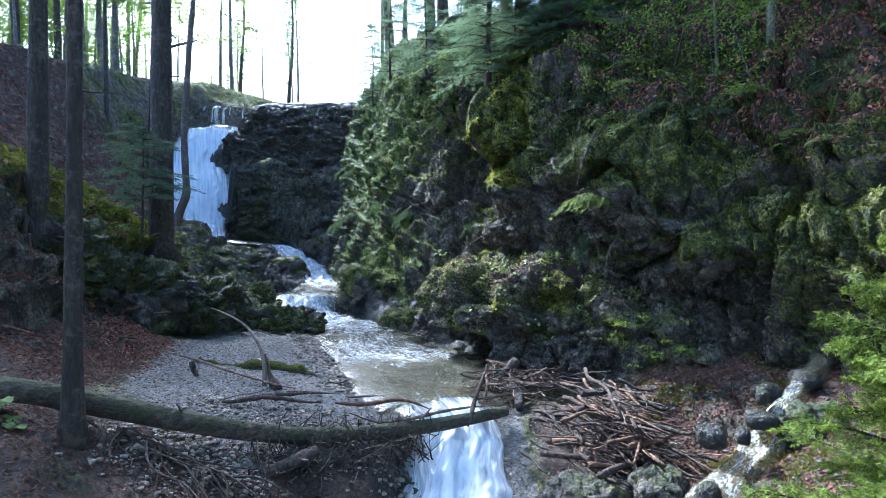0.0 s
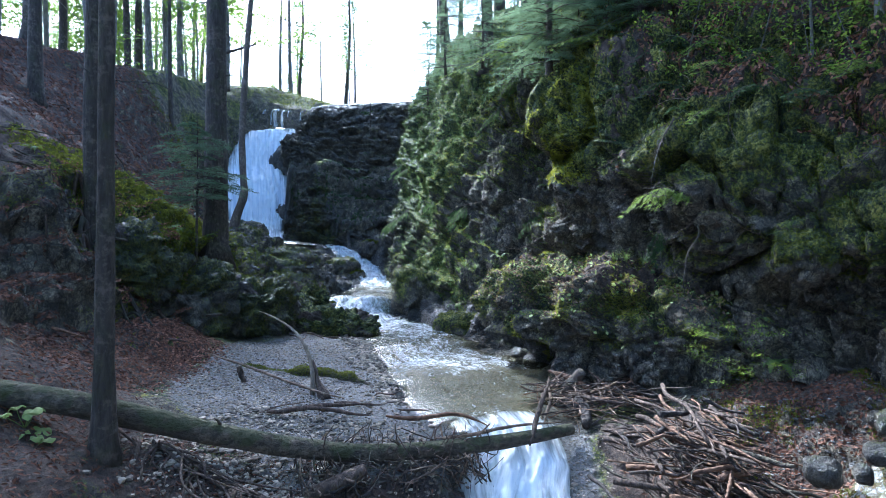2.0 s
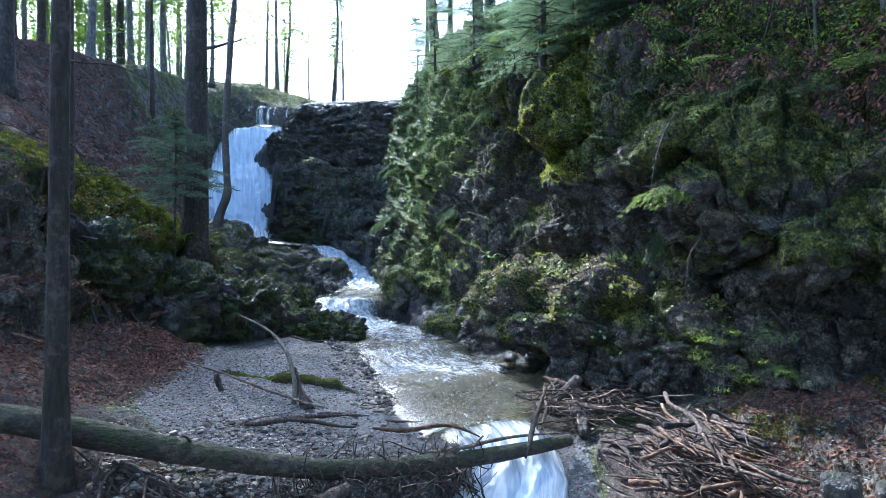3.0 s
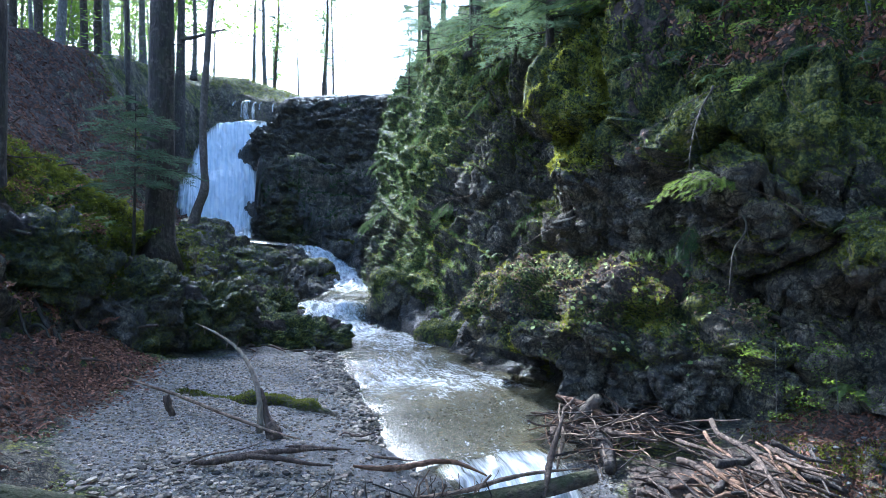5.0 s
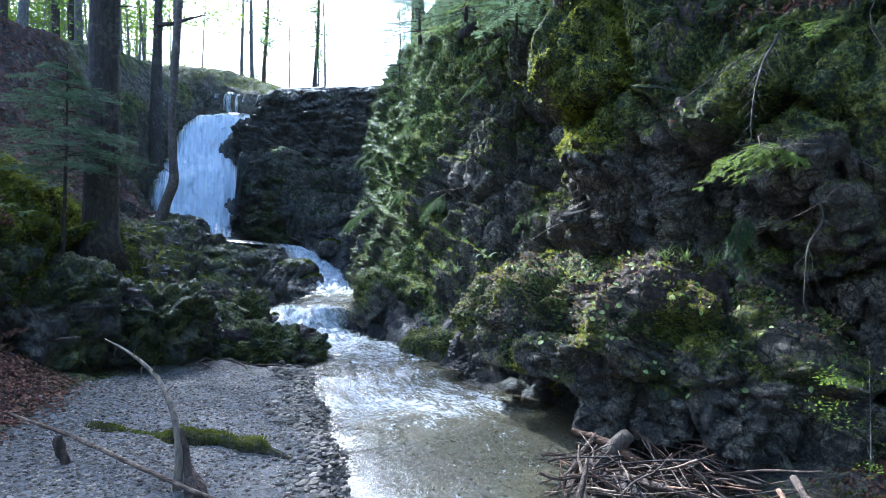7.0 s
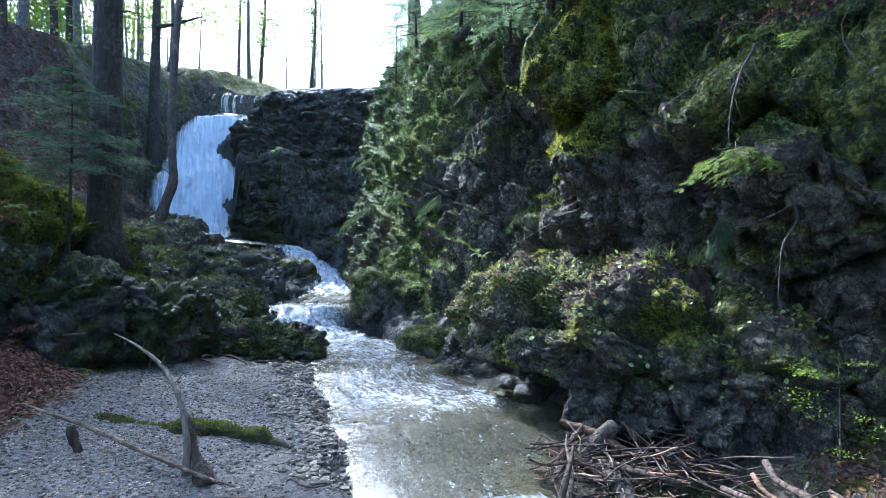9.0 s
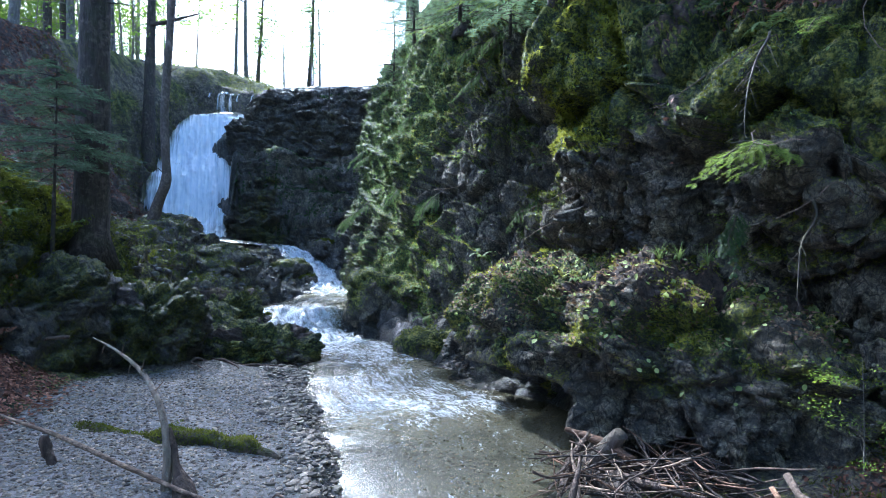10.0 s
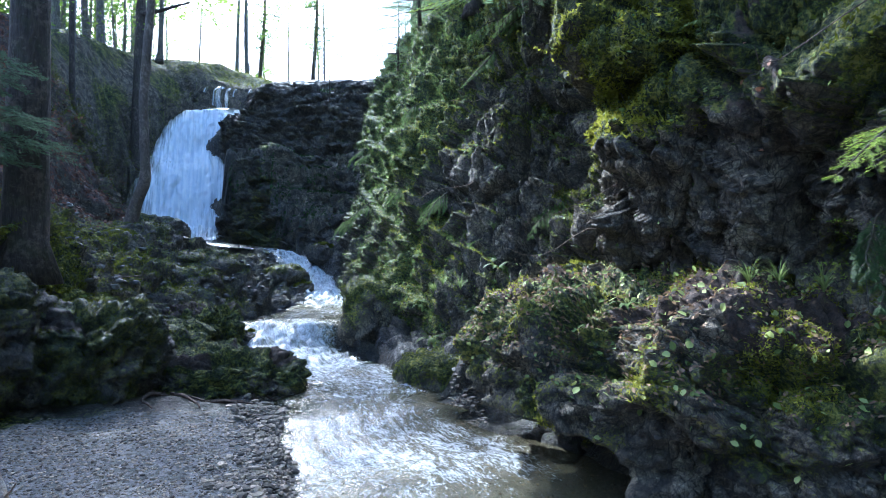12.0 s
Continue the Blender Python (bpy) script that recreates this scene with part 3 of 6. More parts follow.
mossy = 0.42 * step(-5.9, -6.5, P[:, 0]) * step(9.5, 10.5, P[:, 1]) * step(16.5, 15, P[:, 1]) * (step(1.1, 1.7, P[:, 2] + .4 * fbm(P, .9, 3, seed=62)) - .5 * step(1.5, 1.0, P[:, 2])) + .3 * wall * step(.6, .9, column) + .18 * step(-13.5, -14.5, P[:, 0]) * step(24, 27, P[:, 1]) * step(37, 36, P[:, 1]) + 0.28 + 0.45 * (GN[:, 2] - 0.5) + 0.5 * fbm(P, 1.1, 3, 0.5, 61) + 0.28 * step(9, 10, P[:, 1]) * step(25, 17, P[:, 1]) * step(-4, -6, P[:, 0]) - 0.16 * wall - 0.12 * step(-6.5, -4, P[:, 0]) * step(15, 16, P[:, 1]) + 0.35 * far * step(36, 38, P[:, 1]) - 0.3 * bedded - .7 * silt
# full wet beside the great boulder paints the shade of its hollow
wet = np.clip(wall * 0.08 + .8 * silt + step(-1.4, -.9, P[:, 0]) * step(1.5, 1, P[:, 0]) * step(11.5, 12.5, P[:, 1]) * step(16, 15, P[:, 1]) + near_water * 0.6 + bedded * np.where(P[:, 1] < 14, 0.1, 0.8) + step(16, 20, P[:, 1]) * step(30, 28, P[:, 1]) * step(-9.5, -7, P[:, 0]) * 0.4, 0, 1)
ground_v, ground_f = P, grid_faces(len(gx), len(gy))
ground = tagged(new("ground", mesh_from("ground", ground_v, ground_f, EARTH, gravel=gravel, litter=litter, moss=mossy, wet=wet)),
                "ravine floor of grey gravel, mossy limestone banks and brown leaf litter", "ground", kind="structure")


def drop(x, y):
    """The ground's height at x, y."""
    d = (ground_v[:, 0] - x) ** 2 + (ground_v[:, 1] - y) ** 2
    return float(ground_v[d.argmin(), 2])


# ---- the cliff ----
STATIONS = []


def station(*xyz):
    """One upright profile of the cliff, from its foot to the hill behind: seven points."""
    STATIONS.append(np.array(xyz, float).reshape(-1, 3))


station(10, -14, -1, 10.3, -14, 2, 11, -14, 4, 12, -14, 6, 15, -14, 9, 19, -14, 13, 60, -14, 28)
station(7.6, 3, -.4, 7.7, 3, 1.2, 8, 3.2, 2.8, 8.8, 3.5, 4.5, 10.5, 4, 7, 13, 5, 10, 60, 12, 28)
station(5.9, 7.8, .3, 5.8, 8.0, 1.2, 5.7, 8.1, 2.3, 6.2, 8.7, 3.5, 7, 9.6, 5, 9, 11.2, 8, 60, 24, 30)
station(4.6, 9.8, 0, 4.9, 10.4, 1.2, 4.4, 9.4, 2.2, 4.7, 9.8, 3.2, 5.8, 10.4, 4.7, 7.3, 12.8, 7.4, 60, 30, 32)
station(3.6, 11.0, -.2, 3.95, 11.4, 1.3, 3.4, 10.2, 2.8, 3.3, 10.5, 3.8, 4.4, 11.5, 5.3, 6.2, 14, 8.6, 60, 35, 34)
station(2.7, 13.0, -.3, 2.35, 13.0, 2.2, 2.1, 12.75, 3.4, 1.9, 12.6, 4.8, 2.3, 13.0, 6.0, 4.2, 15.2, 9.2, 60, 40, 34)
station(1.7, 14.3, -.4, 1.4, 14.0, 2.3, 1.3, 13.7, 3.2, .95, 13.6, 4.9, 1.0, 13.9, 5.9, 2.7, 15.6, 8.8, 60, 44, 34)
station(1.5, 14.9, -.4, 1.3, 14.8, 1.6, 1.35, 14.75, 2.6, 1.9, 14.75, 4.0, 2.2, 15.0, 6.0, 3.0, 16.2, 9.0, 60, 45, 34)
station(1.0, 15.4, -.4, .8, 15.5, 1.5, 1.1, 16.2, 2.6, 1.45, 17.0, 4.2, 1.7, 17.4, 6.2, 2.6, 17.8, 9.0, 60, 46, 34)
station(.1, 16.0, -.4, .0, 16.1, 1.5, .5, 17.0, 2.7, .95, 17.5, 4.4, 1.1, 18.2, 6.4, 1.9, 18.6, 9.2, 60, 47, 34)
station(-.9, 17.1, -.3, -.95, 17.2, 1.5, -.55, 18.0, 3.4, -.35, 18.5, 4.9, .0, 18.7, 6.6, .9, 19.4, 9.4, 60, 48.5, 34)
station(-3.2, 20.6, .2, -2.7, 20.8, 1.8, -2.1, 21, 4, -1.7, 21.3, 6, -1.3, 21.7, 8, -.2, 22.5, 11, 60, 52, 35)
station(-5.0, 25.5, .7, -4.8, 25.8, 2.6, -4.3, 26.5, 5, -4.0, 26.8, 7, -3.6, 27.3, 9, -2.6, 28.5, 12.2, 60, 58, 36)
station(-5.6, 29, 2.4, -5.1, 29, 5, -4.7, 29.2, 7.5, -4.4, 29.8, 9, -4.0, 30.6, 10.8, -2.8, 32.5, 13.5, 60, 64, 37)
station(-5.0, 33.5, 7, -4.7, 33.8, 9, -4.5, 34, 10.5, -4.2, 34.5, 11.5, -3.7, 35.5, 12.8, -2.0, 38, 16, 60, 70, 38)
station(-4.5, 41, 11.5, -4.2, 41, 12.5, -3.8, 41.5, 13.5, -3.3, 42, 14.5, -2.4, 43, 16, 0, 46, 19.5, 60, 78, 40)
S = np.stack(STATIONS)
foot_run = np.concatenate([[0], np.cumsum(np.linalg.norm(np.diff(S[:, 1, :2], axis=0), axis=1))])
u_lines = np.concatenate([np.linspace(0, foot_run[1], 20, endpoint=False), np.linspace(foot_run[1], foot_run[10], 500, endpoint=False), np.linspace(foot_run[10], foot_run[14], 200)])
v_at = np.array([0, 1, 2, 3, 4, 5, 6.0])
v_lines = np.concatenate([np.linspace(0, 4, 220, endpoint=False), np.linspace(4, 5, 60, endpoint=False), 5 + np.linspace(0, 1, 36) ** 1.6])
C = np.stack([np.stack([np.interp(v_lines, v_at, np.array([np.interp(u, foot_run, S[:, k, c]) for k in range(7)])) for c in range(3)], 1) for u in u_lines])
for _ in range(2):
    C[1:-1, 1:-1] = (C[1:-1, 1:-1] * 2 + C[:-2, 1:-1] + C[2:, 1:-1] + C[1:-1, :-2] + C[1:-1, 2:]) / 6
CN = -grid_normals(C).reshape(-1, 3)
if CN[:, 0].mean() > 0:
    CN = -CN
Q = C.reshape(-1, 3)
c1, k1 = blocks(Q * (1, 1, 0.7), 1.5, 41)
c2, k2 = blocks(Q * (1.2, 1.2, 0.6), 0.55, 47)
c3, k3 = blocks(Q * (1.1, 1.1, 0.65), 0.22, 48)
amp = 0.34 * fbm(Q, 2.1, 6, 0.55, 43) + 0.40 * c1 + 0.17 * c2 + 0.03 * c3 - 0.28 * step(0.16, 0, k1) - 0.12 * step(0.13, 0, k2) - 0.02 * step(0.13, 0, k3) + 0.13 * ridged(Q * (1, 1, .6), 0.5, 5, 0.6, seed=44) + .05 * ridged(Q * (1.3, 1.3, .5), .16, 2, .6, seed=45)
dip = Q @ np.array([.45, -.1, .85]) + .30 * fbm(Q, 1.6, 3, seed=55)
amp += .22 * ((dip / .85) % 1) ** 1.5 + .08 * ((dip / .27) % 1)
# rounded moss bulges that hang over
amp += 0.30 * np.maximum(0, fbm(Q, 0.9, 3, 0.5, 49)) * step(2.5, 4, Q[:, 2])
Q = Q + CN * amp[:, None]
CN = grid_normals(Q.reshape(C.shape)).reshape(-1, 3)
if CN[:, 2].mean() < 0:
    CN = -CN
cliff_v, cliff_f = Q, grid_faces(len(u_lines), len(v_lines))
flat = step(0.15, 0.55, CN[:, 2])
cl_litter = step(-0.15, 0.2, fbm(Q, 1.5, 4, seed=52)) * step(2.6, 3.6, Q[:, 2]) * step(2.0, 3.2, Q[:, 0]) * step(16, 13, Q[:, 1]) * np.minimum(1, .25 + flat * 1.5)
slope_part = step(3.3, 4.0, Q[:, 2] + .5 * fbm(Q, 1.2, 3, seed=53)) * step(1.7, 2.4, Q[:, 0]) * step(16, 14, Q[:, 1]) * step(-.35, .0, CN[:, 2])
cl_litter = np.clip(np.maximum(cl_litter, slope_part * step(-.12, .06, fbm(Q, .9, 4, .55, 54))), 0, 1)
# moss thickened and litter thinned here, so the colour holds the corner's deep shade
gloom = step(2.0, 2.6, Q[:, 0]) * step(5.2, 4.6, Q[:, 0]) * step(8.6, 9.2, Q[:, 1]) * step(12.6, 12.2, Q[:, 1]) * step(3.1, 3.5, Q[:, 2]) * step(5.2, 4.6, Q[:, 2])
cl_litter = cl_litter * (1 - .85 * gloom)
cl_moss = 0.46 + .35 * step(4.6, 5.4, Q[:, 0]) * step(.8, 1.4, Q[:, 2]) + 0.45 * CN[:, 2] + 0.55 * fbm(Q, 1.3, 3, 0.5, 57) + 0.42 * step(3.8, 4.8, Q[:, 2]) - 0.25 * step(0.0, 0.5, fbm(Q, 2.6, 2, seed=58))
cl_moss -= 0.62 * np.maximum(step(3.9, 3.5, Q[:, 2]) * step(11.4, 12.0, Q[:, 1]), step(3.2, 2.8, Q[:, 2])) * step(1.9, 2.3, Q[:, 2]) * step(3.2, 2.6, Q[:, 0]) * step(15, 14, Q[:, 1])
cl_moss -= .45 * step(2.0, 1.6, Q[:, 2]) * step(2.9, 3.4, Q[:, 0]) * step(8.2, 8.8, Q[:, 1])
cl_moss += .40 * step(3.3, 3.8, Q[:, 2] + .3 * fbm(Q, .8, 3, seed=59)) * step(.8, 1.4, Q[:, 0]) * step(16, 14, Q[:, 1])
cl_moss += .4 * gloom
cl_moss += 0.15 * step(18.5, 20, Q[:, 1]) - 0.5 * step(15, 16, Q[:, 1]) * step(20.5, 18.5, Q[:, 1]) * step(3.0, 3.8, Q[:, 2]) * step(8.5, 7.5, Q[:, 2])
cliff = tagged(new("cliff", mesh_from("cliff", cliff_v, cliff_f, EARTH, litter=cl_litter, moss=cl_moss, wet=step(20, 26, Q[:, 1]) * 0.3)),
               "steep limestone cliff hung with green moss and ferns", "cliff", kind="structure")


def sample(verts, faces, weight, count, rng):
    """Random places on a mesh by a weight per point: places and normals."""
    a, b, d = verts[faces[:, 0]], verts[faces[:, 1]], verts[faces[:, -1]]
    n = np.cross(b - a, d - a)
    area = np.linalg.norm(n, axis=1)
    w = area * weight[faces[:, 0]]
    pick = rng.choice(len(faces), count, p=w / w.sum())
    s, t = rng.uniform(0, 1, (count, 1)), rng.uniform(0, 1, (count, 1))
    p = a[pick] + (b[pick] - a[pick]) * s + (d[pick] - a[pick]) * t
    n = n[pick] / np.maximum(area[pick, None], 1e-9)
    return p, np.where(n[:, 2:3] < 0, -n, n) if abs(n[:, 2]).mean() > 0.2 else n


# ---- boulders ----
ICO = {}


def ico(level):
    if level not in ICO:
        bm = bmesh.new()
        bmesh.ops.create_icosphere(bm, subdivisions=level, radius=1)
        ICO[level] = (np.array([v.co[:] for v in bm.verts]), np.array([[v.index for v in f.verts] for f in bm.faces]))
        bm.free()
    return ICO[level]


def rock_mesh(name, size, seed, level=5, rough=0.3, square=0.8, moss=0.0, wet=0.0, under=0.0):
    v, f = ico(level)
    w = np.sign(v) * np.abs(v) ** square
    p = w * np.array(size)
    if under:
        p[:, 2] += .32 * np.maximum(0, p[:, 1] + .3) * step(-.2, .5, p[:, 2] / size[2]) - .55 * step(.2, 1.0, p[:, 0] / size[0]) * step(-.2, .6, p[:, 2] / size[2])
    scale = min(size)
    off = p + seed * 13.7
    h, k = blocks(off, scale * 0.95, seed)
    h2, k2 = blocks(off, scale * 0.42, seed + 3)
    d = rough * scale * (0.55 * fbm(off, scale * 1.2, 5, 0.55, seed) + 0.75 * h + 0.35 * h2 - 0.3 * step(0.14, 0, k) - 0.12 * step(0.12, 0, k2))
    if level > 5:
        h3, k3 = blocks(off, 0.22, seed + 5)
        d += 0.10 * fbm(off, 0.16, 3, 0.6, seed + 9) + 0.09 * h3 - 0.06 * step(0.14, 0, k3) + 0.13 * ridged(off, 0.5, 5, 0.6, seed=seed)
    p = p + v * d[:, None]
    if under:
        p[:, :2] *= (1 - under * step(-0.02, -0.26, p[:, 2] / size[2]) * step(.16, -.12, p[:, 0] / size[0]))[:, None]
    mo = 0.15 + moss + 0.5 * v[:, 2] + 0.5 * fbm(off, scale * 0.6, 3, seed=seed + 7) + (0.5 * fbm(off, 0.45, 3, 0.6, seed + 8) + 0.12 if level > 5 else 0)
    lit = step(.35, .75, v[:, 2]) * step(-.1, .25, fbm(off, .7, 3, .5, seed + 11)) if level > 5 else np.zeros(len(p))
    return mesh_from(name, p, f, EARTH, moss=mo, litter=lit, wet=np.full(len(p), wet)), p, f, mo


def boulder(x, y, z, size, turn, seed, label, level=5, tilt=0, moss=0.0, wet=0.0, under=0.0):
    me, p, f, mo = rock_mesh("boulder", size, seed, level, moss=moss, wet=wet, under=under)
    ob = new("boulder", me)
    m = pose(x, y, z, tilt, 0, turn)
    ob.matrix_basis = m
    r = np.array(m.to_3x3())
    tagged(ob, label, "boulder", "boulders along the stream")
    return p @ r.T + np.array(m.translation), f, mo


big_v, big_f, big_moss = boulder(2.2, 13.0, 0.5, (3.0, 1.8, 1.55), -47, 2, "huge overhanging limestone boulder with moss, herbs and dead leaves on top", 7, 0, 0.04, 0.0, 0.72)
extra = [boulder(4.25, 10.35, 3.45, (.55, .5, .62), 20, 4, "rounded boulder covered with thick green moss on the cliff", 5, 0, .6)]
extra.append(boulder(4.45, 9.4, 2.05, (.5, .45, .42), 40, 5, "mossy knob of rock over a dark hollow", 5, 0, .35))
extra.append(boulder(1.35, 13.9, 5.35, (.75, .7, .85), 10, 6, "hanging rock nose with yellow-green moss", 5, 0, .6))
extra.append(boulder(-1.0, 16.6, .05, (1.05, .65, .42), -25, 7, "low rock with bright yellow moss at the water", 5, 0, .45))
extra.append(boulder(-2.9, 20.1, .8, (.9, 1.1, .85), -30, 8, "mossy ferny rock beside the cascade", 5, 0, .25))
extra.append(boulder(-3.8, 24.4, 1.4, (1.0, 1.3, .9), 10, 9, "mossy ferny rock at the cliff's foot", 5, 0, .2))
rock_sets = []
for k, (x, y, z, sx, sy, sz, mo, label) in enumerate([
        (-7.3, 12.6, 1.0, 1.0, 1.5, 1.0, .2, "large mossy rock in the bank"), (-7.4, 11.2, 1.9, .8, .9, .8, .6, "mossy rock high on the bank"),
        (-6.3, 14.4, .7, 1.1, .9, .75, .25, "mossy rock at the gravel's edge"), 
        (-6.6, 18.4, .6, .95, .8, .5, .3, "round mossy rock beside the cascade"), (-8.0, 20.5, 1.4, .9, .8, .6, .05, "grey rock beside the cascade"), (-9.6, 20.0, 2.3, .65, .6, .55, -.15, "pale grey rock in the rubble"),
        (-8.9, 23.0, 1.8, 1.3, 1.2, .6, .0, "dark wet rock below the fall"), (-7.35, 26.0, 1.5, .75, .75, .5, .0, "dark wet rock below the fall"), (-6.6, 25.5, 1.1, .4, .36, .3, -.2, "dark rock in the cascade"),
        (-10.6, 22.8, 2.6, 1.1, .9, .7, .0, "wet rock at the foot of the leaning tree"), (-5.7, 18.7, .25, .35, .3, .3, -.3, "black wet rock in the cascade"), (-6.6, 27.9, 2.4, .5, .5, .4, -.2, "dark rock beside the cascade"),
        (-12.0, 25.5, 3.0, 1.2, 1.0, .7, -.1, "dark rock below the fall"),         (2.75, 7.0, -.9, .5, .35, .25, -.1, "wet stone in the side stream"), (3.95, 6.1, -.75, .5, .3, .25, -.1, "wet stone in the side stream"), (4.6, 6.8, -.05, .4, .3, .3, .1, "stone beside the side stream"), (1.9, 7.2, -1.1, .55, .5, .3, -.1, "wet stone below the dam"), (3.35, 5.5, -1.15, .6, .4, .25, -.1, "wet stone in the side stream")]):
    # the first three, bank rocks, are darkened through the wet value
    rock_sets.append(boulder(x, y, z, (sx, sy, sz), k * 47, 20 + k, label, 6 if k < 4 else 5, 0, mo + .05, 0.5 if mo < .12 else (.6 if k < 3 else .1)))
rock_sets.append(boulder(-5.05, 15.75, .1, (1.65, .85, .52), 4, 51, "long mossy tongue of rock with bare roots at the gravel's edge", 6, 0, .38, .15))
rock_sets.append(boulder(-6.35, 16.4, .5, (.9, .8, .5), 30, 52, "mossy rock behind the tongue of rock", 5, 0, .3, .15))

# ---- the rock wall beside the fall ----
wz = np.linspace(2.3, 11.75, 200)
wall_left = np.interp(wz, [3, 4.7, 5.7, 6.5, 7.1, 7.8, 9, 10, 11.8], [-11.9, -11.85, -11.8, -12.1, -12.9, -13.2, -13.1, -12.5, -12.2])
wall_y = np.interp(wz, [2.3, 3, 6.6, 6.9, 8.6, 10.7, 11.5, 11.75], [29.2, 29.6, 31.1, 31.9, 32.4, 34.0, 35.0, 36.2])
ws = np.linspace(0, 1, 220)
W = np.zeros((len(wz), len(ws), 3))
W[:, :, 0] = wall_left[:, None] + (-4.3 - wall_left)[:, None] * ws[None, :]
W[:, :, 1] = wall_y[:, None] + .9 * np.maximum(0, .12 - ws)[None, :] * 6
W[:, :, 2] = wz[:, None]
WQ = W.reshape(-1, 3)
wb, wc = blocks(WQ * (.75, 1, 1.7), .9, 81)
wb2, wc2 = blocks(WQ * (.8, 1, 1.9), .36, 82)
bed = WQ[:, 2] + .35 * fbm(WQ * (1, 1, .4), 2.2, 3, seed=83)
out = .38 * wb + .2 * wb2 - .14 * step(.15, 0, wc) - .08 * step(.14, 0, wc2) + .3 * ((bed / .62) % 1) + .1 * ((bed / .21) % 1) + .22 * fbm(WQ * (.6, 1, 1.5), .7, 5, .6, 84)
out = out + .55 * np.exp(-((WQ[:, 0] + 9.75) / .7) ** 2) * step(7.2, 6.8, WQ[:, 2]) + .3 * fbm(WQ, 2.2, 2, seed=85)
out = out * (1 - .75 * step(10.6, 11.5, WQ[:, 2]))
WQ = WQ + np.array([0, -1, .25]) * out[:, None]
w_moss = .2 + .4 * fbm(WQ, 1.0, 4, .55, 86) + .35 * np.exp(-((WQ[:, 0] + 9.75) / .7) ** 2) * step(7.2, 6.8, WQ[:, 2]) + .12 * step(6.9, 6.2, WQ[:, 2])
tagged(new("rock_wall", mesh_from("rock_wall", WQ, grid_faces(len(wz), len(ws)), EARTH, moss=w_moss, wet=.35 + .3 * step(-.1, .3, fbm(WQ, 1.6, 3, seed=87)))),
       "dark wet layered limestone wall beside the waterfall", "cliff", kind="structure")

# ---- water ----
def water_sheet(name, label, rows, across=40, along=0.07, seed=0, rough=0.03, kind="structure", drawn=1.0, wave=1.0, wobble=0.22, run_scale=0.7, side=None, material=None, ridge=3.2, upright=False):
    """A stretch of water; each row is x, y, z, half width, foam."""
    r = np.array(rows, float)
    run = np.concatenate([[0], np.cumsum(np.linalg.norm(np.diff(r[:, :3], axis=0), axis=1))])
    t = np.linspace(0, run[-1], max(8, int(run[-1] / along)))
    c = np.stack([np.interp(t, run, r[:, k]) for k in range(5)], 1)
    for _ in range(6):
        c[1:-1] = (c[1:-1] * 2 + c[:-2] + c[2:]) / 4
    flow = np.gradient(c[:, :2], axis=0)
    flow = flow / np.maximum(np.linalg.norm(flow, axis=1, keepdims=True), 1e-6)
    for _ in range(30):
        flow[1:-1] = (flow[1:-1] * 2 + flow[:-2] + flow[2:]) / 4
    side = np.stack([flow[:, 1], -flow[:, 0]], 1) if side is None else np.tile(side, (len(t), 1))
    s = np.linspace(-1, 1, across)
    p = np.zeros((len(t), across, 3))
    wob = np.stack([fbm(np.stack([t, t * 0 + k, t * 0], 1), 0.7, 3, 0.6, seed + 40 + k) for k in (0, 9)], 1) * wobble
    reach = np.where(s[None, :] < 0, (1 + wob[:, 0])[:, None], (1 + wob[:, 1])[:, None])
    p[:, :, :2] = c[:, None, :2] + side[:, None, :] * (s[None, :] * reach * c[:, 3:4])[:, :, None]
    p[:, :, 2] = c[:, None, 2]
    wide = np.repeat(s[None, :], len(t), 0) * c[:, 3:4] if not upright else p[:, :, 0] * side[0, 0] + p[:, :, 1] * side[0, 1]
    uv = np.stack([wide, np.repeat(t[:, None], across, 1)], 2)
    q = p.reshape(-1, 3)
    foam = np.repeat(c[:, 4:5], across, 1).ravel()
    fall = np.stack([uv[:, :, 0] * ridge, uv[:, :, 1] * run_scale, np.zeros_like(uv[:, :, 0])], 2).reshape(-1, 3)
    nn = grid_normals(p).reshape(-1, 3)
    d = fbm(fall, 0.45, 5, 0.6, seed) * (0.015 + 0.09 * np.minimum(foam, 1) ** 2) * wave + fbm(q * (1, 1, 0.3), 0.35, 3, 0.5, seed + 5) * rough * (0.1 + np.minimum(foam, 1))
    edge = np.repeat((np.abs(s) ** 6)[None, :], len(t), 0).ravel()
    q = q + nn * d[:, None] - np.array([0, 0, 1]) * (edge * 0.10)[:, None]
    foam = np.clip(foam - (np.repeat((np.abs(s) ** 3)[None, :], len(t), 0).ravel() * 1.25 if upright else np.repeat((np.abs(s) ** 3.5)[None, :], len(t), 0).ravel() * 0.75), 0, 1.4)
    me = mesh_from(name, q, grid_faces(len(t), across), material or WATER, uv=uv.reshape(-1, 2) * (1, drawn), foam=foam)
    return tagged(new(name, me), label, "water", kind=kind)


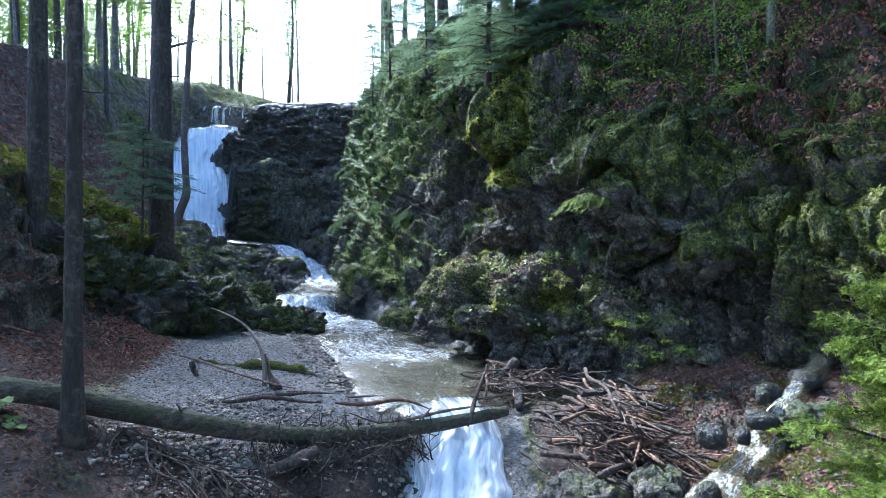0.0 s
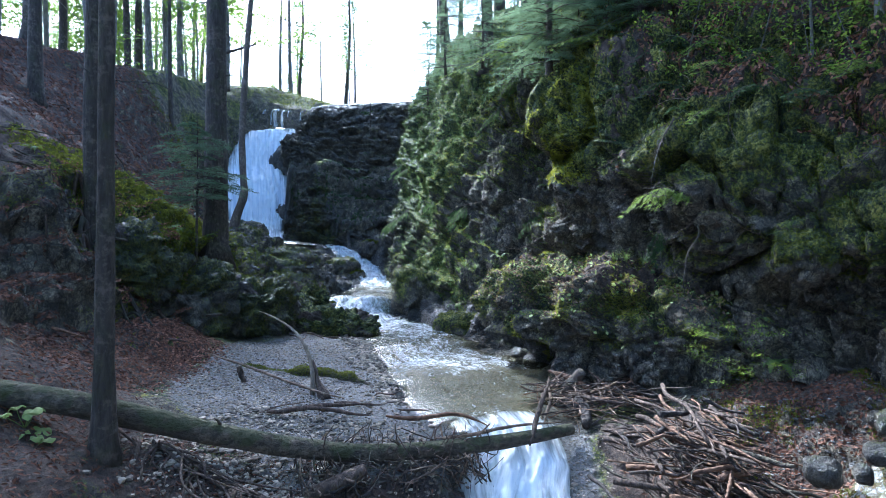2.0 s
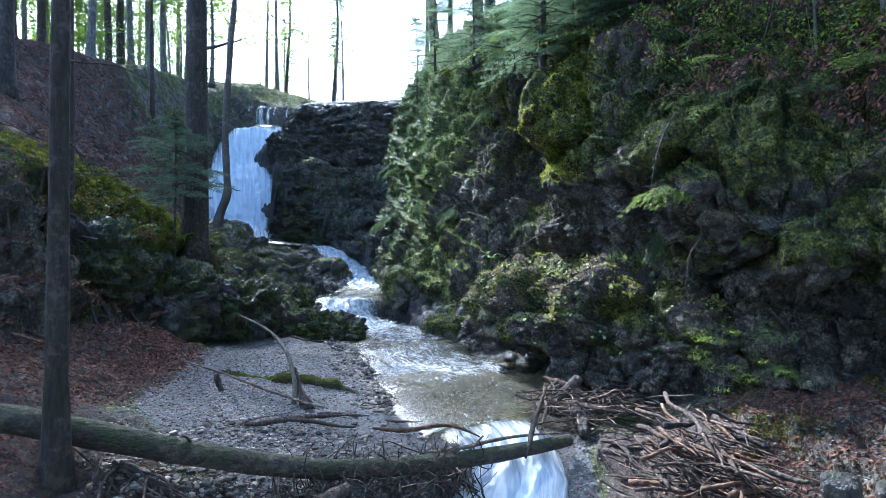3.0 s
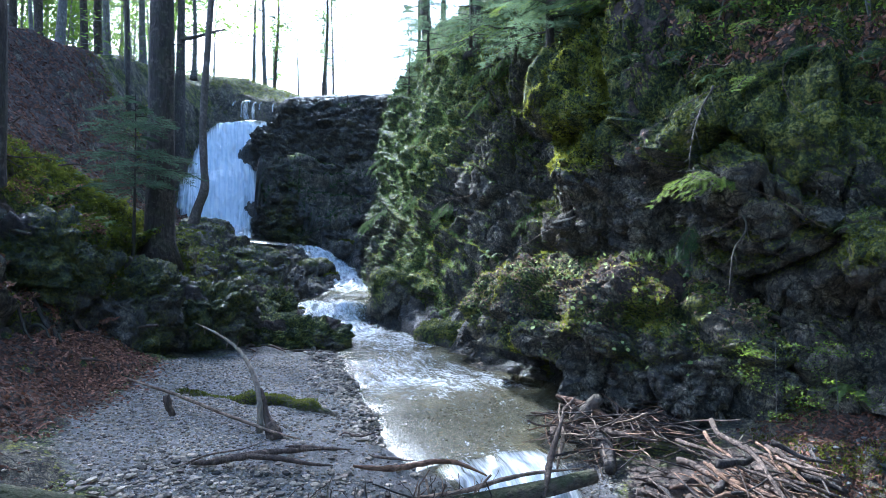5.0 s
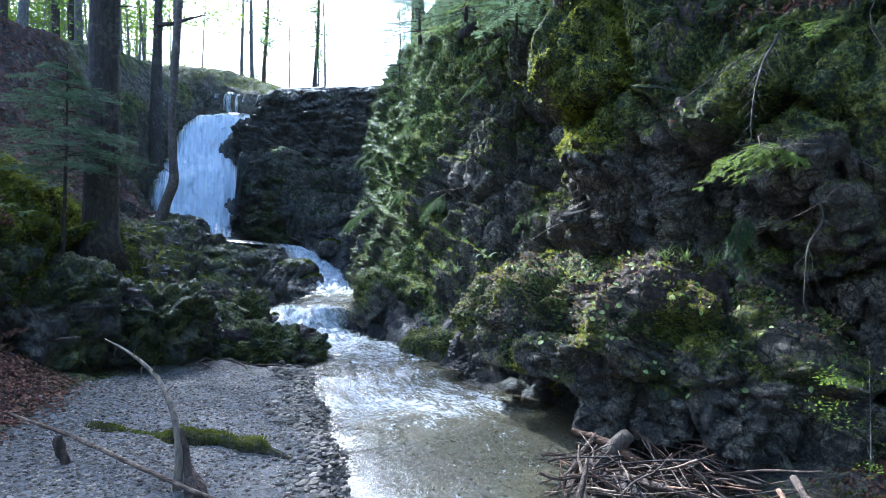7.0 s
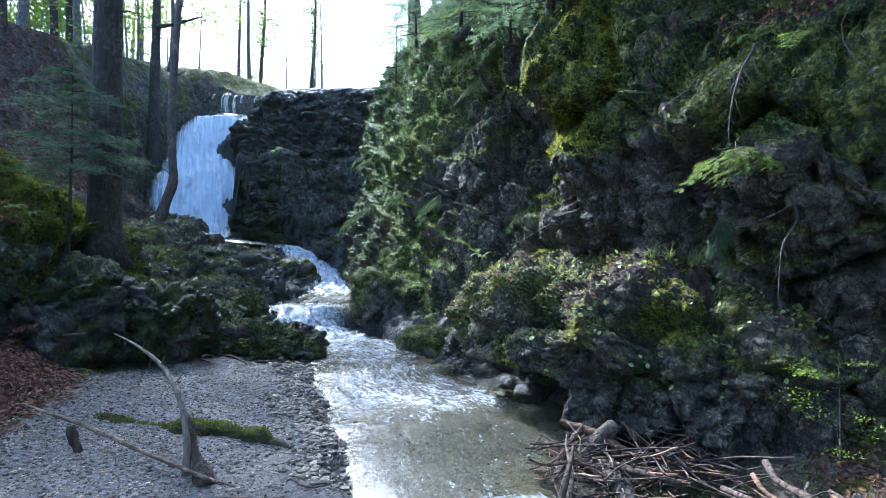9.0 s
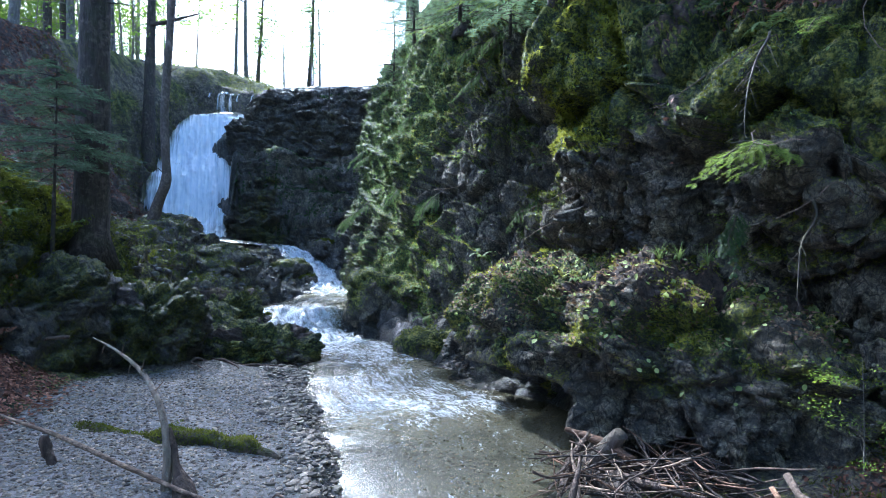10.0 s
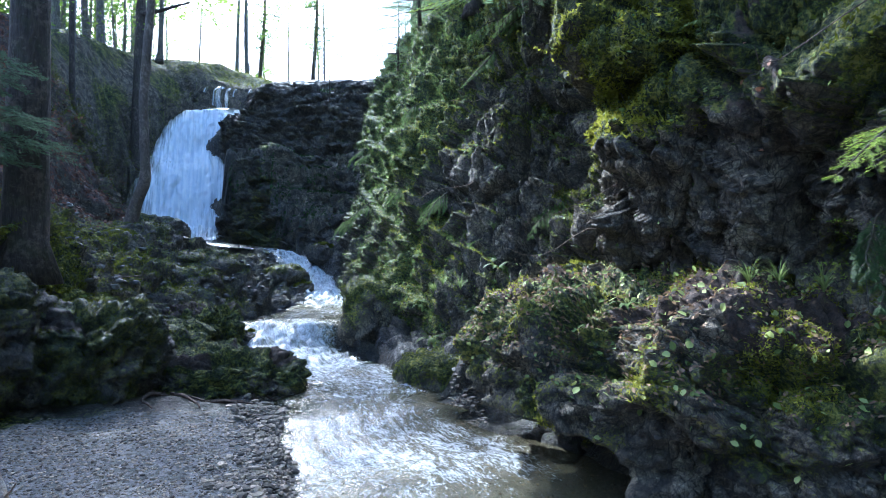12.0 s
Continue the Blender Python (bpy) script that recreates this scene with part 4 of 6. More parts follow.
water_sheet("water_main_fall", "white veil of the main waterfall over dark rock", MAIN_FALL, 90, 0.06, 3, 0.06, drawn=.40, wave=1.8, wobble=.06, run_scale=.55, side=(-.906, -.42), material=VEIL, ridge=1.5, upright=True)
water_sheet("water_upper_fall", "shallow water sliding from the upper ledge to the main fall", UPPER_FALL, 30, 0.07, 4, 0.05)
for k, (x, top_z, foot_z, half) in enumerate([(-15.9, 12.0, 11.5, .08), (-15.35, 11.95, 10.75, .10), (-15.05, 12.0, 10.6, .22), (-14.6, 11.9, 10.6, .13), (-14.2, 11.85, 11.2, .06), (-13.35, 11.8, 10.7, .07), (-12.9, 11.75, 11.2, .05)]):
    water_sheet("water_strand", "thin white strand of water falling from the upper ledge", [(x, 37.0, top_z - .1, half * .9, .45), (x - .01, 36.85, top_z - .2, half * .8, .6), (x - .03, 36.72, top_z - .35, half * .65, .75), (x + .02, 36.6, foot_z, half * 1.2, .6)], 10, .06, 60 + k, .04, wobble=.5, side=(-.92, -.38))
for k, (x, drop_z, half) in enumerate([(-9.2, .3, .07), (-7.36, .5, .10), (-5.9, .7, .08)]):
    water_sheet("water_strand", "thin white strand of water running over the crest rocks", [(x, 36.4, 11.85, half * 2, .5), (x, 35.5, 11.72, half, .9), (x, 35.1, 11.7 - drop_z, half * 1.4, .7)], 10, .06, 80 + k, .04, wobble=.5, side=(-.97, -.2))
water_sheet("water_crest", "white water sliding over the crest rocks", CREST, 16, 0.07, 8, 0.05)
water_sheet("water_trickle", "thin white trickle over the dark crest", TRICKLE, 12, 0.07, 9, 0.03)
water_sheet("water_runnel", "thin white runnel beside the cliff", RUNNEL, 12, 0.07, 10, 0.03)
water_sheet("water_stream", "clear stream with white cascades between mossy rocks", STREAM, 70, 0.06, 5, 0.035, wave=.5, wobble=.34)
for part_name, part_label, rows, seed in [("water_cascade", "white broken cascade tumbling over dark rocks below the fall", STREAM[3:9], 21), ("water_step", "white water spilling over a rock step in the stream", STREAM[9:14], 22)]:
    water_sheet(part_name, part_label, [(x, y, z + .05, w * 1.05, min(1.0, f * .95)) for x, y, z, w, f in rows], 60, .05, seed, .16, wave=1.9, wobble=.3, ridge=2.4)
water_sheet("water_lower_fall", "white water rushing out under the fallen log", LOWER_FALL, 50, 0.05, 6, 0.06, drawn=.8, wave=1.4, material=VEIL, ridge=2.0)
water_sheet("water_side_stream", "small side stream tumbling over stones", SIDE_STREAM, 36, 0.04, 7, 0.07, drawn=1.0, wave=1.3, wobble=.5, ridge=2.0)


# ---- trees ----
def trunk_arrays(height, r0, rng, lean=(0, 0), seg=10, flare=1.6, bend=0.01):
    n = max(8, int(height / 0.6))
    t = np.linspace(0, 1, n)
    pts = wander((0, 0, -0.4), (lean[0] * height, lean[1] * height, height), n, bend, rng)
    rad = r0 * (1 - 0.8 * t) * (1 + (flare - 1) * np.exp(-t * height / 0.35))
    v, f = tube(pts, rad, seg, 0.12, int(rng.integers(99)))
    return v, f, pts, rad


def leaf_cloud(heap, centres, rng, count, spreadd, size):
    """Many small leaves round each centre."""
    for c in centres:
        p = c + rng.normal(0, 1, (count, 3)) * spreadd
        a = rng.normal(0, 1, (count, 3)) * (1, 1, 0.35)
        a /= np.linalg.norm(a, axis=1, keepdims=True)
        b = np.cross(a, rng.normal(0, 1, (count, 3)) * (0.5, 0.5, 1))
        b /= np.linalg.norm(b, axis=1, keepdims=True)
        s = size * rng.uniform(0.6, 1.3, (count, 1))
        v = np.stack([p - a * s, p + b * s * 0.45, p + a * s, p - b * s * 0.45], 1).reshape(-1, 3)
        i = np.arange(count)[:, None] * 4
        heap.add(v, np.concatenate([i + [0, 1, 2], i + [0, 2, 3]]))


def broadleaf(name, height, r0, seed, low, label, clumps=26, count=32, leaf=0.14, leaf_mat=None, cloud=(0.55, 0.55, 0.28)):
    rng = np.random.default_rng(seed)
    root = new(name)
    tv, tf, pts, rad = trunk_arrays(height, r0, rng, (rng.normal(0, .02), rng.normal(0, .02)))
    heap, limbs = Heap(), Heap()
    limbs.add(tv, tf)
    for k in range(clumps):
        t = rng.uniform(low, 0.98)
        at = pts[int(t * (len(pts) - 1))]
        ang, reach = rng.uniform(0, 6.28), (1.1 - t) * height * 0.28 + 0.8
        tip = at + np.array([math.cos(ang) * reach, math.sin(ang) * reach, rng.uniform(0.0, 0.5) * reach])
        limb = wander(at, tip, 6, 0.05, rng)
        bv, bf = tube(limb, np.linspace(max(0.02 if height > 5 else 0.003, r0 * 0.25 * (1.1 - t)), 0.008 if height > 5 else .002, 6), 5, cap=False)
        if height > 5:
            limbs.add(bv, bf)
        else:
            part("branch", mesh_from("branch", bv, bf, BARK_PALE), root)
        leaf_cloud(heap, [limb[3], limb[4], tip], rng, count, cloud, leaf)
    part("trunk", limbs.mesh("trunk", BARK_PALE if seed % 2 else BARK), root)
    part("crown", heap.mesh("crown", leaf_mat or LEAF, False), root, "backlit yellow-green leaves")
    return tagged(root, label, "tree", "trees of the wood above the fall")


def spray(heap, a, b, width, rng, needle=0.03, step_len=0.02, droop=0.0, flat=True, round=False):
    """Needles along a twig from a to b."""
    a, b = np.asarray(a, float), np.asarray(b, float)
    size = np.linalg.norm(b - a)
    n = max(4, int(size / step_len))
    t = np.linspace(0.02, 1, n)
    p = a + (b - a) * t[:, None]
    w = (b - a) / max(size, 1e-6)
    s = np.cross(w, (0, 0, 1))
    s = s / max(np.linalg.norm(s), 1e-6)
    u = np.cross(s, w)
    for sign in (-1, 1):
        turn = rng.uniform(-1.3, 1.3, (n, 1)) if round else 0.0
        lift = u * np.sin(turn) * .85 if round else u * rng.uniform(-0.25, 0.45, (n, 1))
        tip = p + (w * 0.55 + s * sign * 0.85 * np.cos(turn) + lift) * needle * rng.uniform(0.7, 1.2, (n, 1))
        half = w * width
        v = np.stack([p - half, p + half, tip], 1).reshape(-1, 3)
        heap.add(v, np.arange(3 * n).reshape(-1, 3))


def conifer(name, height, r0, seed, label, low=0.1, reach=0.22, whorls=None, needle=0.05, gap=0.045, material=None, droop=0.35, twigs=7, group="trees of the wood above the fall", more=0, lift=0.3):
    rng = np.random.default_rng(seed)
    root = new(name)
    tv, tf, pts, rad = trunk_arrays(height, r0, rng, (rng.normal(0, .01), rng.normal(0, .01)))
    heap, limbs = Heap(), Heap()
    limbs.add(tv, tf)
    for t in np.linspace(low, 0.985, whorls or int(height * 2.2)):
        at = np.array([np.interp(t, np.linspace(0, 1, len(pts)), pts[:, c]) for c in range(3)])
        for k in range(rng.integers(4, 6) + more):
            ang = rng.uniform(0, 6.28)
            r = ((1 - t) ** 0.75 * height * reach + 0.12) * rng.uniform(0.55, 1.15)
            rise = rng.uniform(0.0, lift)
            way = np.array([math.cos(ang), math.sin(ang), 0])
            tt = np.linspace(0, 1, 6)
            limb = at + way * (r * tt)[:, None] + np.array([0, 0, 1]) * (r * (rise * tt - droop * tt ** 2))[:, None]
            limbs.add(*tube(limb, np.linspace(max(0.006, 0.012 * r + 0.004), 0.003, 6), 4, cap=False))
            side = np.cross(way, (0, 0, 1))
            for q in np.linspace(0.18, 1.0, twigs):
                i = q * 5
                c = limb[int(min(i, 4))] + (limb[min(int(i) + 1, 5)] - limb[int(min(i, 4))]) * (i - int(min(i, 4)))
                w = r * 0.42 * (1.15 - q) + 0.04
                for sg in (-1, 1):
                    spray(heap, c, c + side * sg * w + way * w * 0.7 - np.array([0, 0, 1]) * w * droop * rng.uniform(0.1, 0.9), needle * 0.16, rng, needle, gap)
            spray(heap, limb[2], limb[5], needle * 0.16, rng, needle, gap)
    part("trunk", limbs.mesh("trunk", BARK), root)
    part("crown", heap.mesh("crown", material or NEEDLE, False), root)
    return tagged(root, label, "tree", group)


rng = np.random.default_rng(5)
protos = [broadleaf("beech_tree", 19, .20, 1, .35, "slender beech with backlit green leaves in the wood above the fall"),
          broadleaf("beech_tree", 22, .26, 2, .45, "tall beech with backlit green leaves in the wood above the fall"),
          broadleaf("beech_tree", 9, .08, 3, .12, "young beech sapling with bright green leaves on the ridge", 20, 16, .085, None, (.6, .6, .25)),
          conifer("spruce_tree", 20, .22, 4, "tall dark spruce standing in the wood above the fall", 0.3, 0.13, 26, 0.19, 0.16, None, 0.45, 4)]
spots = [(-19, 26), (-21, 23), (-18.5, 30), (-20, 34), (-22.5, 29), (-19, 38), (-24, 36), (-17.2, 41), (-21, 44), (-26, 41), (-16, 46), (-19, 50), (-13.5, 44),
         (-15, 55), (-22, 55), (-28, 50), (-17, 63), (-25, 64), (-32, 58), (-30, 44), (-27, 32), (-20, 74), (-29, 30), (-33, 37), (-24, 27), (-17.5, 34.5),
         (-36, 62), (-40, 52), (-24, 86), (-18.5, 24), (-20.5, 31.5), (-23, 33), (-25.5, 29.5)]
spots += [(rng.uniform(-75, -14), rng.uniform(58, 125)) for _ in range(34)] + [(rng.uniform(-9, 4), rng.uniform(62, 110)) for _ in range(8)] + [(rng.uniform(-22, -16), rng.uniform(52, 72)) for _ in range(6)]
spots += [(-22, 38), (-20.3, 36.2), (-21.5, 35)]
spots = [q for q in spots if not (4.4 < q[0] * .839 + q[1] * .545 < 10 and q[1] < 50)]
for k, (x, y) in enumerate(spots):
    m = pose(x, y, drop(x, y), 0, 0, rng.uniform(0, 360))
    kind = (0, 1, 2, 0, 3, 1, 2, 2)[k % 8]
    if k > 4 and abs((x + 14.3) * .788 + (y - 31.5) * .616) < 1.8 and 3 < (y - 31.5) / .788 < 26:
        continue
    if k > 4 and k % 2 and -.41 < (x + .2) / (y - 4) < -.16:
        continue
    if k in (0, 1, 2):
        protos[kind].matrix_basis = m
    elif k == 4:
        protos[3].matrix_basis = m
    else:
        copy_thing(protos[kind], m)
for x, y, z in [(-3.2, 44, 16), (-1, 40, 16.5), (0, 33, 15.5), (1.5, 27, 14), (2.5, 38, 19), (4, 30, 18), (3, 23, 13.2), (6, 26, 18.5), (7, 20, 15), (-1.5, 52, 19), (3.5, 46, 22), (-.6, 21.2, 9.0), (.9, 22.6, 11), (-.2, 24, 11.2), (2.2, 20, 10.6)]:
    copy_thing(protos[3], pose(x, y, z, 0, 0, rng.uniform(0, 360)))

# spruces added mostly above the view; their crowns keep sun off the cliff
shade_spruce = conifer("spruce_tree", 10, .13, 6, "dense spruce added on the cliff top, mostly out of view, to shade the cliff", 0.10, 0.22, 24, 0.15, 0.075, NEEDLE_GREY, 0.4, 6)
for k, (x, y, z, size) in enumerate([(2.2, 15.9, 8.1, 1.0), (3.7, 15.1, 8.4, .9), (5.0, 14.5, 8.5, 1.0), (3.1, 13.9, 7.1, .9), (1.15, 14.35, 6.3, .72)]):
    m = pose(x, y, z, 0, 0, k * 77) @ Matrix.Scale(size, 4)
    if k:
        copy_thing(shade_spruce, m)
    else:
        shade_spruce.matrix_basis = m

# unseen trees beside and behind the camera, added to cut the sky light
for k, (x, y, z) in enumerate([(10.5, 12, 8.2), (11.5, 8, 8.2), (10.5, 4, 6.6), (14, 10, 10.5), (10.5, -2, 4.5), (13, 1, 8), (5, -8, -.6), (-2, -10, -1.4), (-8, -6, 2.2), (-12, 1, 4.6), (9, -7, 1)]):
    copy_thing(protos[(1, 3, 0)[k % 3]], pose(x, y, z, 0, 0, k * 50))

# the wood on the hill over the cliff, added mostly unseen to block light, and young leafy trees along the ridge
canopy = broadleaf("beech_tree", 13, .16, 7, .25, "leafy beech of the wood, mostly added out of view for shade", 40, 60, .15, None, (.8, .8, .35))
# crowns over the hill and behind the camera dim the sky; one shades the stream
for k, (x, y, z) in enumerate([(10.2, 7.2, 6.8), (9.6, 12.6, 8.8), (12, 9.5, 9.2), (8.4, 16.5, 10.2), (5.4, 17.4, 10.2), (11.6, 15.5, 10.8), (9.0, 4.6, 4.8), (12.5, 5, 7.6), (-17.9, 35.6, 13.2), (-6.5, -3.5, 1.2), (-10.5, 1.5, 4.0), (-3.5, -8.5, -.8), (-10, -5, 3.2)]):
    m = pose(x, y, z, 0, 0, k * 97) @ Matrix.Scale(.9 if x < -15 else 1.0, 4)
    if k:
        copy_thing(canopy, m)
    else:
        canopy.matrix_basis = m
for k in range(24):
    x, y = rng.uniform(-38, -15), rng.uniform(44, 72)
    if x * .839 + y * .545 > 4.4:
        x -= 16
    copy_thing(protos[2], pose(x, y, drop(x, y), 0, 0, rng.uniform(0, 360)))
wood_rng = np.random.default_rng(77)
for k in range(15):
    ang, away = math.radians(-46 + 16 * (k + wood_rng.uniform(0, 1)) / 15), wood_rng.uniform(44, 66)
    x, y = away * math.sin(ang), 3 + away * math.cos(ang)
    copy_thing((protos[2], canopy if k < 9 else protos[2], protos[0])[k % 3], pose(x, y, drop(x, y) - .1, 0, 0, wood_rng.uniform(0, 360)))
for x, y in [(-6.8, 50), (-5.2, 55), (-7.6, 60), (-4.0, 49), (-6.0, 64)]:
    copy_thing(protos[2], pose(x, y, drop(x, y), 0, 0, x * 91))

# ---- single trees in the ravine ----
def lone_trunk(name, x, y, height, r0, seed, label, lean=(0, 0), material=None, z=None, flare=1.8, bend=0.006, stubs=10, low=1.5, reach=.9):
    rr = np.random.default_rng(seed)
    root = new(name)
    v, f, pts, rad = trunk_arrays(height, r0, rr, lean, 16, flare, bend)
    part("trunk", mesh_from("trunk", v, f, material or BARK), root)
    for _ in range(stubs):
        h = rr.uniform(low, min(height * .8, 9))
        i = np.abs(pts[:, 2] - h).argmin()
        ang, size = rr.uniform(0, 6.28), rr.uniform(.3, 1) * reach
        tip = pts[i] + np.array([math.cos(ang), math.sin(ang), rr.uniform(-.5, .15)]) * size
        v, f = tube(wander(pts[i], tip, 6, .06, rr), np.linspace(max(.006, r0 * .09), .003, 6), 5)
        part("dead_branch", mesh_from("dead_branch", v, f, BARK), root)
    root.matrix_basis = pose(x, y, drop(x, y) if z is None else z)
    return tagged(root, label, "tree", "trunks on the near bank"), pts, rad


lone_trunk("spruce_tree", -3.66, 5.42, 16, .09, 11, "thin bare spruce trunk standing beside the fallen log", (.003, 0), None, None, 2.4, .001, 14)
lone_trunk("spruce_tree", -7.8, 10.6, 20, .20, 12, "spruce trunk with spreading roots on a mossy bank", (0, 0), None, None, 1.8, .001)
lone_trunk("spruce_tree", -7.35, 14.35, 24, .30, 13, "thick dark spruce trunk on the mossy bank", (.004, 0), None, 2.2, 1.8, .001)
leaning = new("leaning_tree")
lean_line = np.array([(-.1, 0, -.5), (0, 0, 0), (.15, 0, .47), (.42, 0, 1.02), (.37, 0, 1.5), (.31, 0, 2.65), (.30, 0, 3.4), (.33, 0, 4.1), (.52, 0, 7.0), (.8, .1, 10.5), (.9, .2, 13)])
lean_z = np.linspace(-.5, 13, 60)
lean_path = np.stack([np.interp(lean_z, lean_line[:, 2], lean_line[:, 0]), np.interp(lean_z, lean_line[:, 2], lean_line[:, 1]), lean_z], 1)
lean_path[1:-1] = (lean_path[1:-1] + lean_path[:-2] + lean_path[2:]) / 3
v, f = tube(lean_path, np.interp(lean_z, [-.5, 0, .5, 1.0, 1.3, 4, 13], [.22, .19, .165, .17, .14, .13, .08]), 14, .14, 7)
part("trunk", mesh_from("trunk", v, f, BARK_BROWN), leaning)
for z0, dx, dz in [(1.25, -.5, .35), (4.6, .5, .2), (5.4, -.6, -.1), (6.3, .7, .3)]:
    x0 = float(np.interp(z0, lean_line[:, 2], lean_line[:, 0]))
    v, f = tube(wander((x0, 0, z0), (x0 + dx, -.1, z0 + dz), 7, .05, rng), np.linspace(.02, .004, 7), 5)
    part("dead_branch", mesh_from("dead_branch", v, f, BARK), leaning)
leaning.matrix_basis = pose(-10.8, 22.4, 3.5)
tagged(leaning, "slim brown tree with a curved foot leaning over wet rocks", "tree", "trunks on the near bank")
dark_tree, dpts, drad = lone_trunk("beech_tree", -16.79, 32.0, 16, .34, 15, "dark old beech with a bare side limb above the fall", (.012, .0), None, None, 1.7, .004)
limb_z = 13.85 - dark_tree.matrix_basis.translation.z
v, f = tube(wander((0, 0, limb_z), (2.7, -.3, limb_z + .4), 10, .03, np.random.default_rng(3)), np.linspace(.14, .04, 10), 8)
part("limb", mesh_from("limb", v, f, BARK), dark_tree)
lone_trunk("spruce_tree", -17.0, 28, 17, .12, 16, "thin spruce trunk on the leafy slope", (.0, .0), None, None, 1.4)
lone_trunk("spruce_tree", -14.3, 16.5, 20, .22, 18, "spruce trunk on the leafy slope", (.0, .0), None, None, 1.6)
lone_trunk("dead_tree", -7.6, 32.3, 4.6, .065, 17, "thin dead trunk standing against the wet rock wall", (.0, .03), None, 7.0, 1.1, .006, 2)
lone_trunk("beech_tree", -4.4, 46, 20, .48, 19, "tall leaning beech on the cliff's crest", (-.06, .0), None, 15.2, 1.5)
lone_trunk("beech_tree", -5.6, 50, 20, .2, 22, "slim beech behind the cliff's crest", (-.03, .0), None, 15.6, 1.5)
lone_trunk("young_beech", 6.4, 10.9, 9, .085, 23, "slim pale trunk growing from the cliff slope", (.0, .0), BARK_PALE, 5.1, 1.4)
lone_trunk("young_beech", 5.7, 11.6, 6, .03, 24, "very thin pale stem on the cliff slope", (-.02, .0), BARK_PALE, 5.6, 1.2)


def feathery_spruce(name, height, low, reach, seed, label, needles, whorls=9, around=5, rise=.22, fall=.38, gap=.010, size_n=.026, wide=.0035, bushy=0.0, span=(.7, 1.15), jitter=0.0):
    """A young conifer with broad boughs, side twigs and needles."""
    r = np.random.default_rng(seed)
    root = new(name)
    v, f, pts, rad = trunk_arrays(height, .04, r, (.01, 0), 8, 1.3, .004)
    part("trunk", mesh_from("trunk", v, f, BARK), root)
    up = np.array([0, 0, 1.0])
    for t in np.linspace(low, .97, whorls):
        at = np.array([np.interp(t, np.linspace(0, 1, len(pts)), pts[:, c]) for c in range(3)])
        for k in range(around):
            at = at + np.array([0, 0, r.uniform(-1, 1) * jitter])
            ang = k * 6.283 / around + r.uniform(-.4, .4) + t * 9
            size = reach * (.22 + .78 * ((1 - t) / (1 - low)) ** .7) * r.uniform(*span)
            way, side = np.array([math.cos(ang), math.sin(ang), 0]), np.array([-math.sin(ang), math.cos(ang), 0])
            q = np.linspace(0, 1, 9)
            limb = at + way * (size * q)[:, None] + up * (size * (rise * r.uniform(.6, 1.4) * q - fall * q ** 2))[:, None] + side * (.06 * size * np.sin(q * 4 + k))[:, None]
            wood, heap = Heap(), Heap()
            wood.add(*tube(limb, np.linspace(.011, .003, 9), 5, cap=False))
            for u in np.linspace(.2, 1, 12):
                c = np.array([np.interp(u, q, limb[:, a]) for a in range(3)])
                for sg in (-1, 1):
                    w = size * .38 * (1.12 - u) * r.uniform(.6, 1.15) + .05
                    e = c + side * sg * w + way * w * .75 - up * w * r.uniform(.05, .45) + up * w * bushy * r.uniform(-.5, 1.3)
                    wood.add(*tube(np.array([c, (c + e) / 2 + up * .01, e]), np.array([.003, .002, .001]), 3, cap=False))
                    spray(heap, c, e, wide, r, size_n, gap, round=bushy > 0)
                    for m in ((.35, .65) if whorls < 12 else (.25, .5, .75)):
                        b = c + (e - c) * m
                        for s2 in (-1, 1):
                            spray(heap, b, b + (way * .55 + side * s2 * .55 - up * r.uniform(.1, .5) + up * bushy * r.uniform(-.6, 1.4)) * w * .4, wide, r, size_n * .92, gap * 1.1, round=bushy > 0)
            spray(heap, limb[3], limb[8], wide, r, size_n, gap * .9, round=bushy > 0)
            bough_part = part("bough", wood.mesh("bough", BARK), root)
            part("needles", heap.mesh("needles", needles, False), bough_part)
    return tagged(root, label, "tree", "young conifers")


young = feathery_spruce("spruce_sapling", 3.4, .52, 1.5, 31, "young spruce with broad feathery grey-green boughs before a thick trunk", NEEDLE_GREY, 8, 5, .25, .36, .010, .026, .0035, .25, (.35, 1.15), .07)
young.matrix_basis = pose(-7.25, 13.3, 1.95)
fir = feathery_spruce("young_fir", 3.7, .28, 1.02, 33, "young fir with fresh bright green needles beside the stream", NEEDLE_LIGHT, 19, 6, .65, .35, .0085, .023, .0042, .7)
fir.matrix_basis = pose(2.28, 2.2, -1.50)
cliff_young = []
for x, y, z, k in [(1.9, 14.6, 6.9, .9), (3.1, 13.6, 6.8, .8), (-.6, 18.2, 8.3, 1.0), (-2.2, 22.5, 9.5, 1.2), (.6, 17.6, 7.6, .8), (-3.6, 27.5, 9.5, 1.2), (4.8, 13.2, 7.0, .8)]:
    m = pose(x, y, z, 0, 0, x * 77) @ Matrix.Scale(k, 4)
    if cliff_young:
        copy_thing(cliff_young[0], m @ Matrix.Scale(1 / .9, 4))
    else:
        cliff_young.append(conifer("spruce_sapling", 3.2, .035, 31, "young spruce with drooping boughs on the cliff's edge", 0.1, 0.42, 13, 0.07, 0.045, NEEDLE_GREY, 0.32, 7, "young conifers", 0))
        cliff_young[0].matrix_basis = m

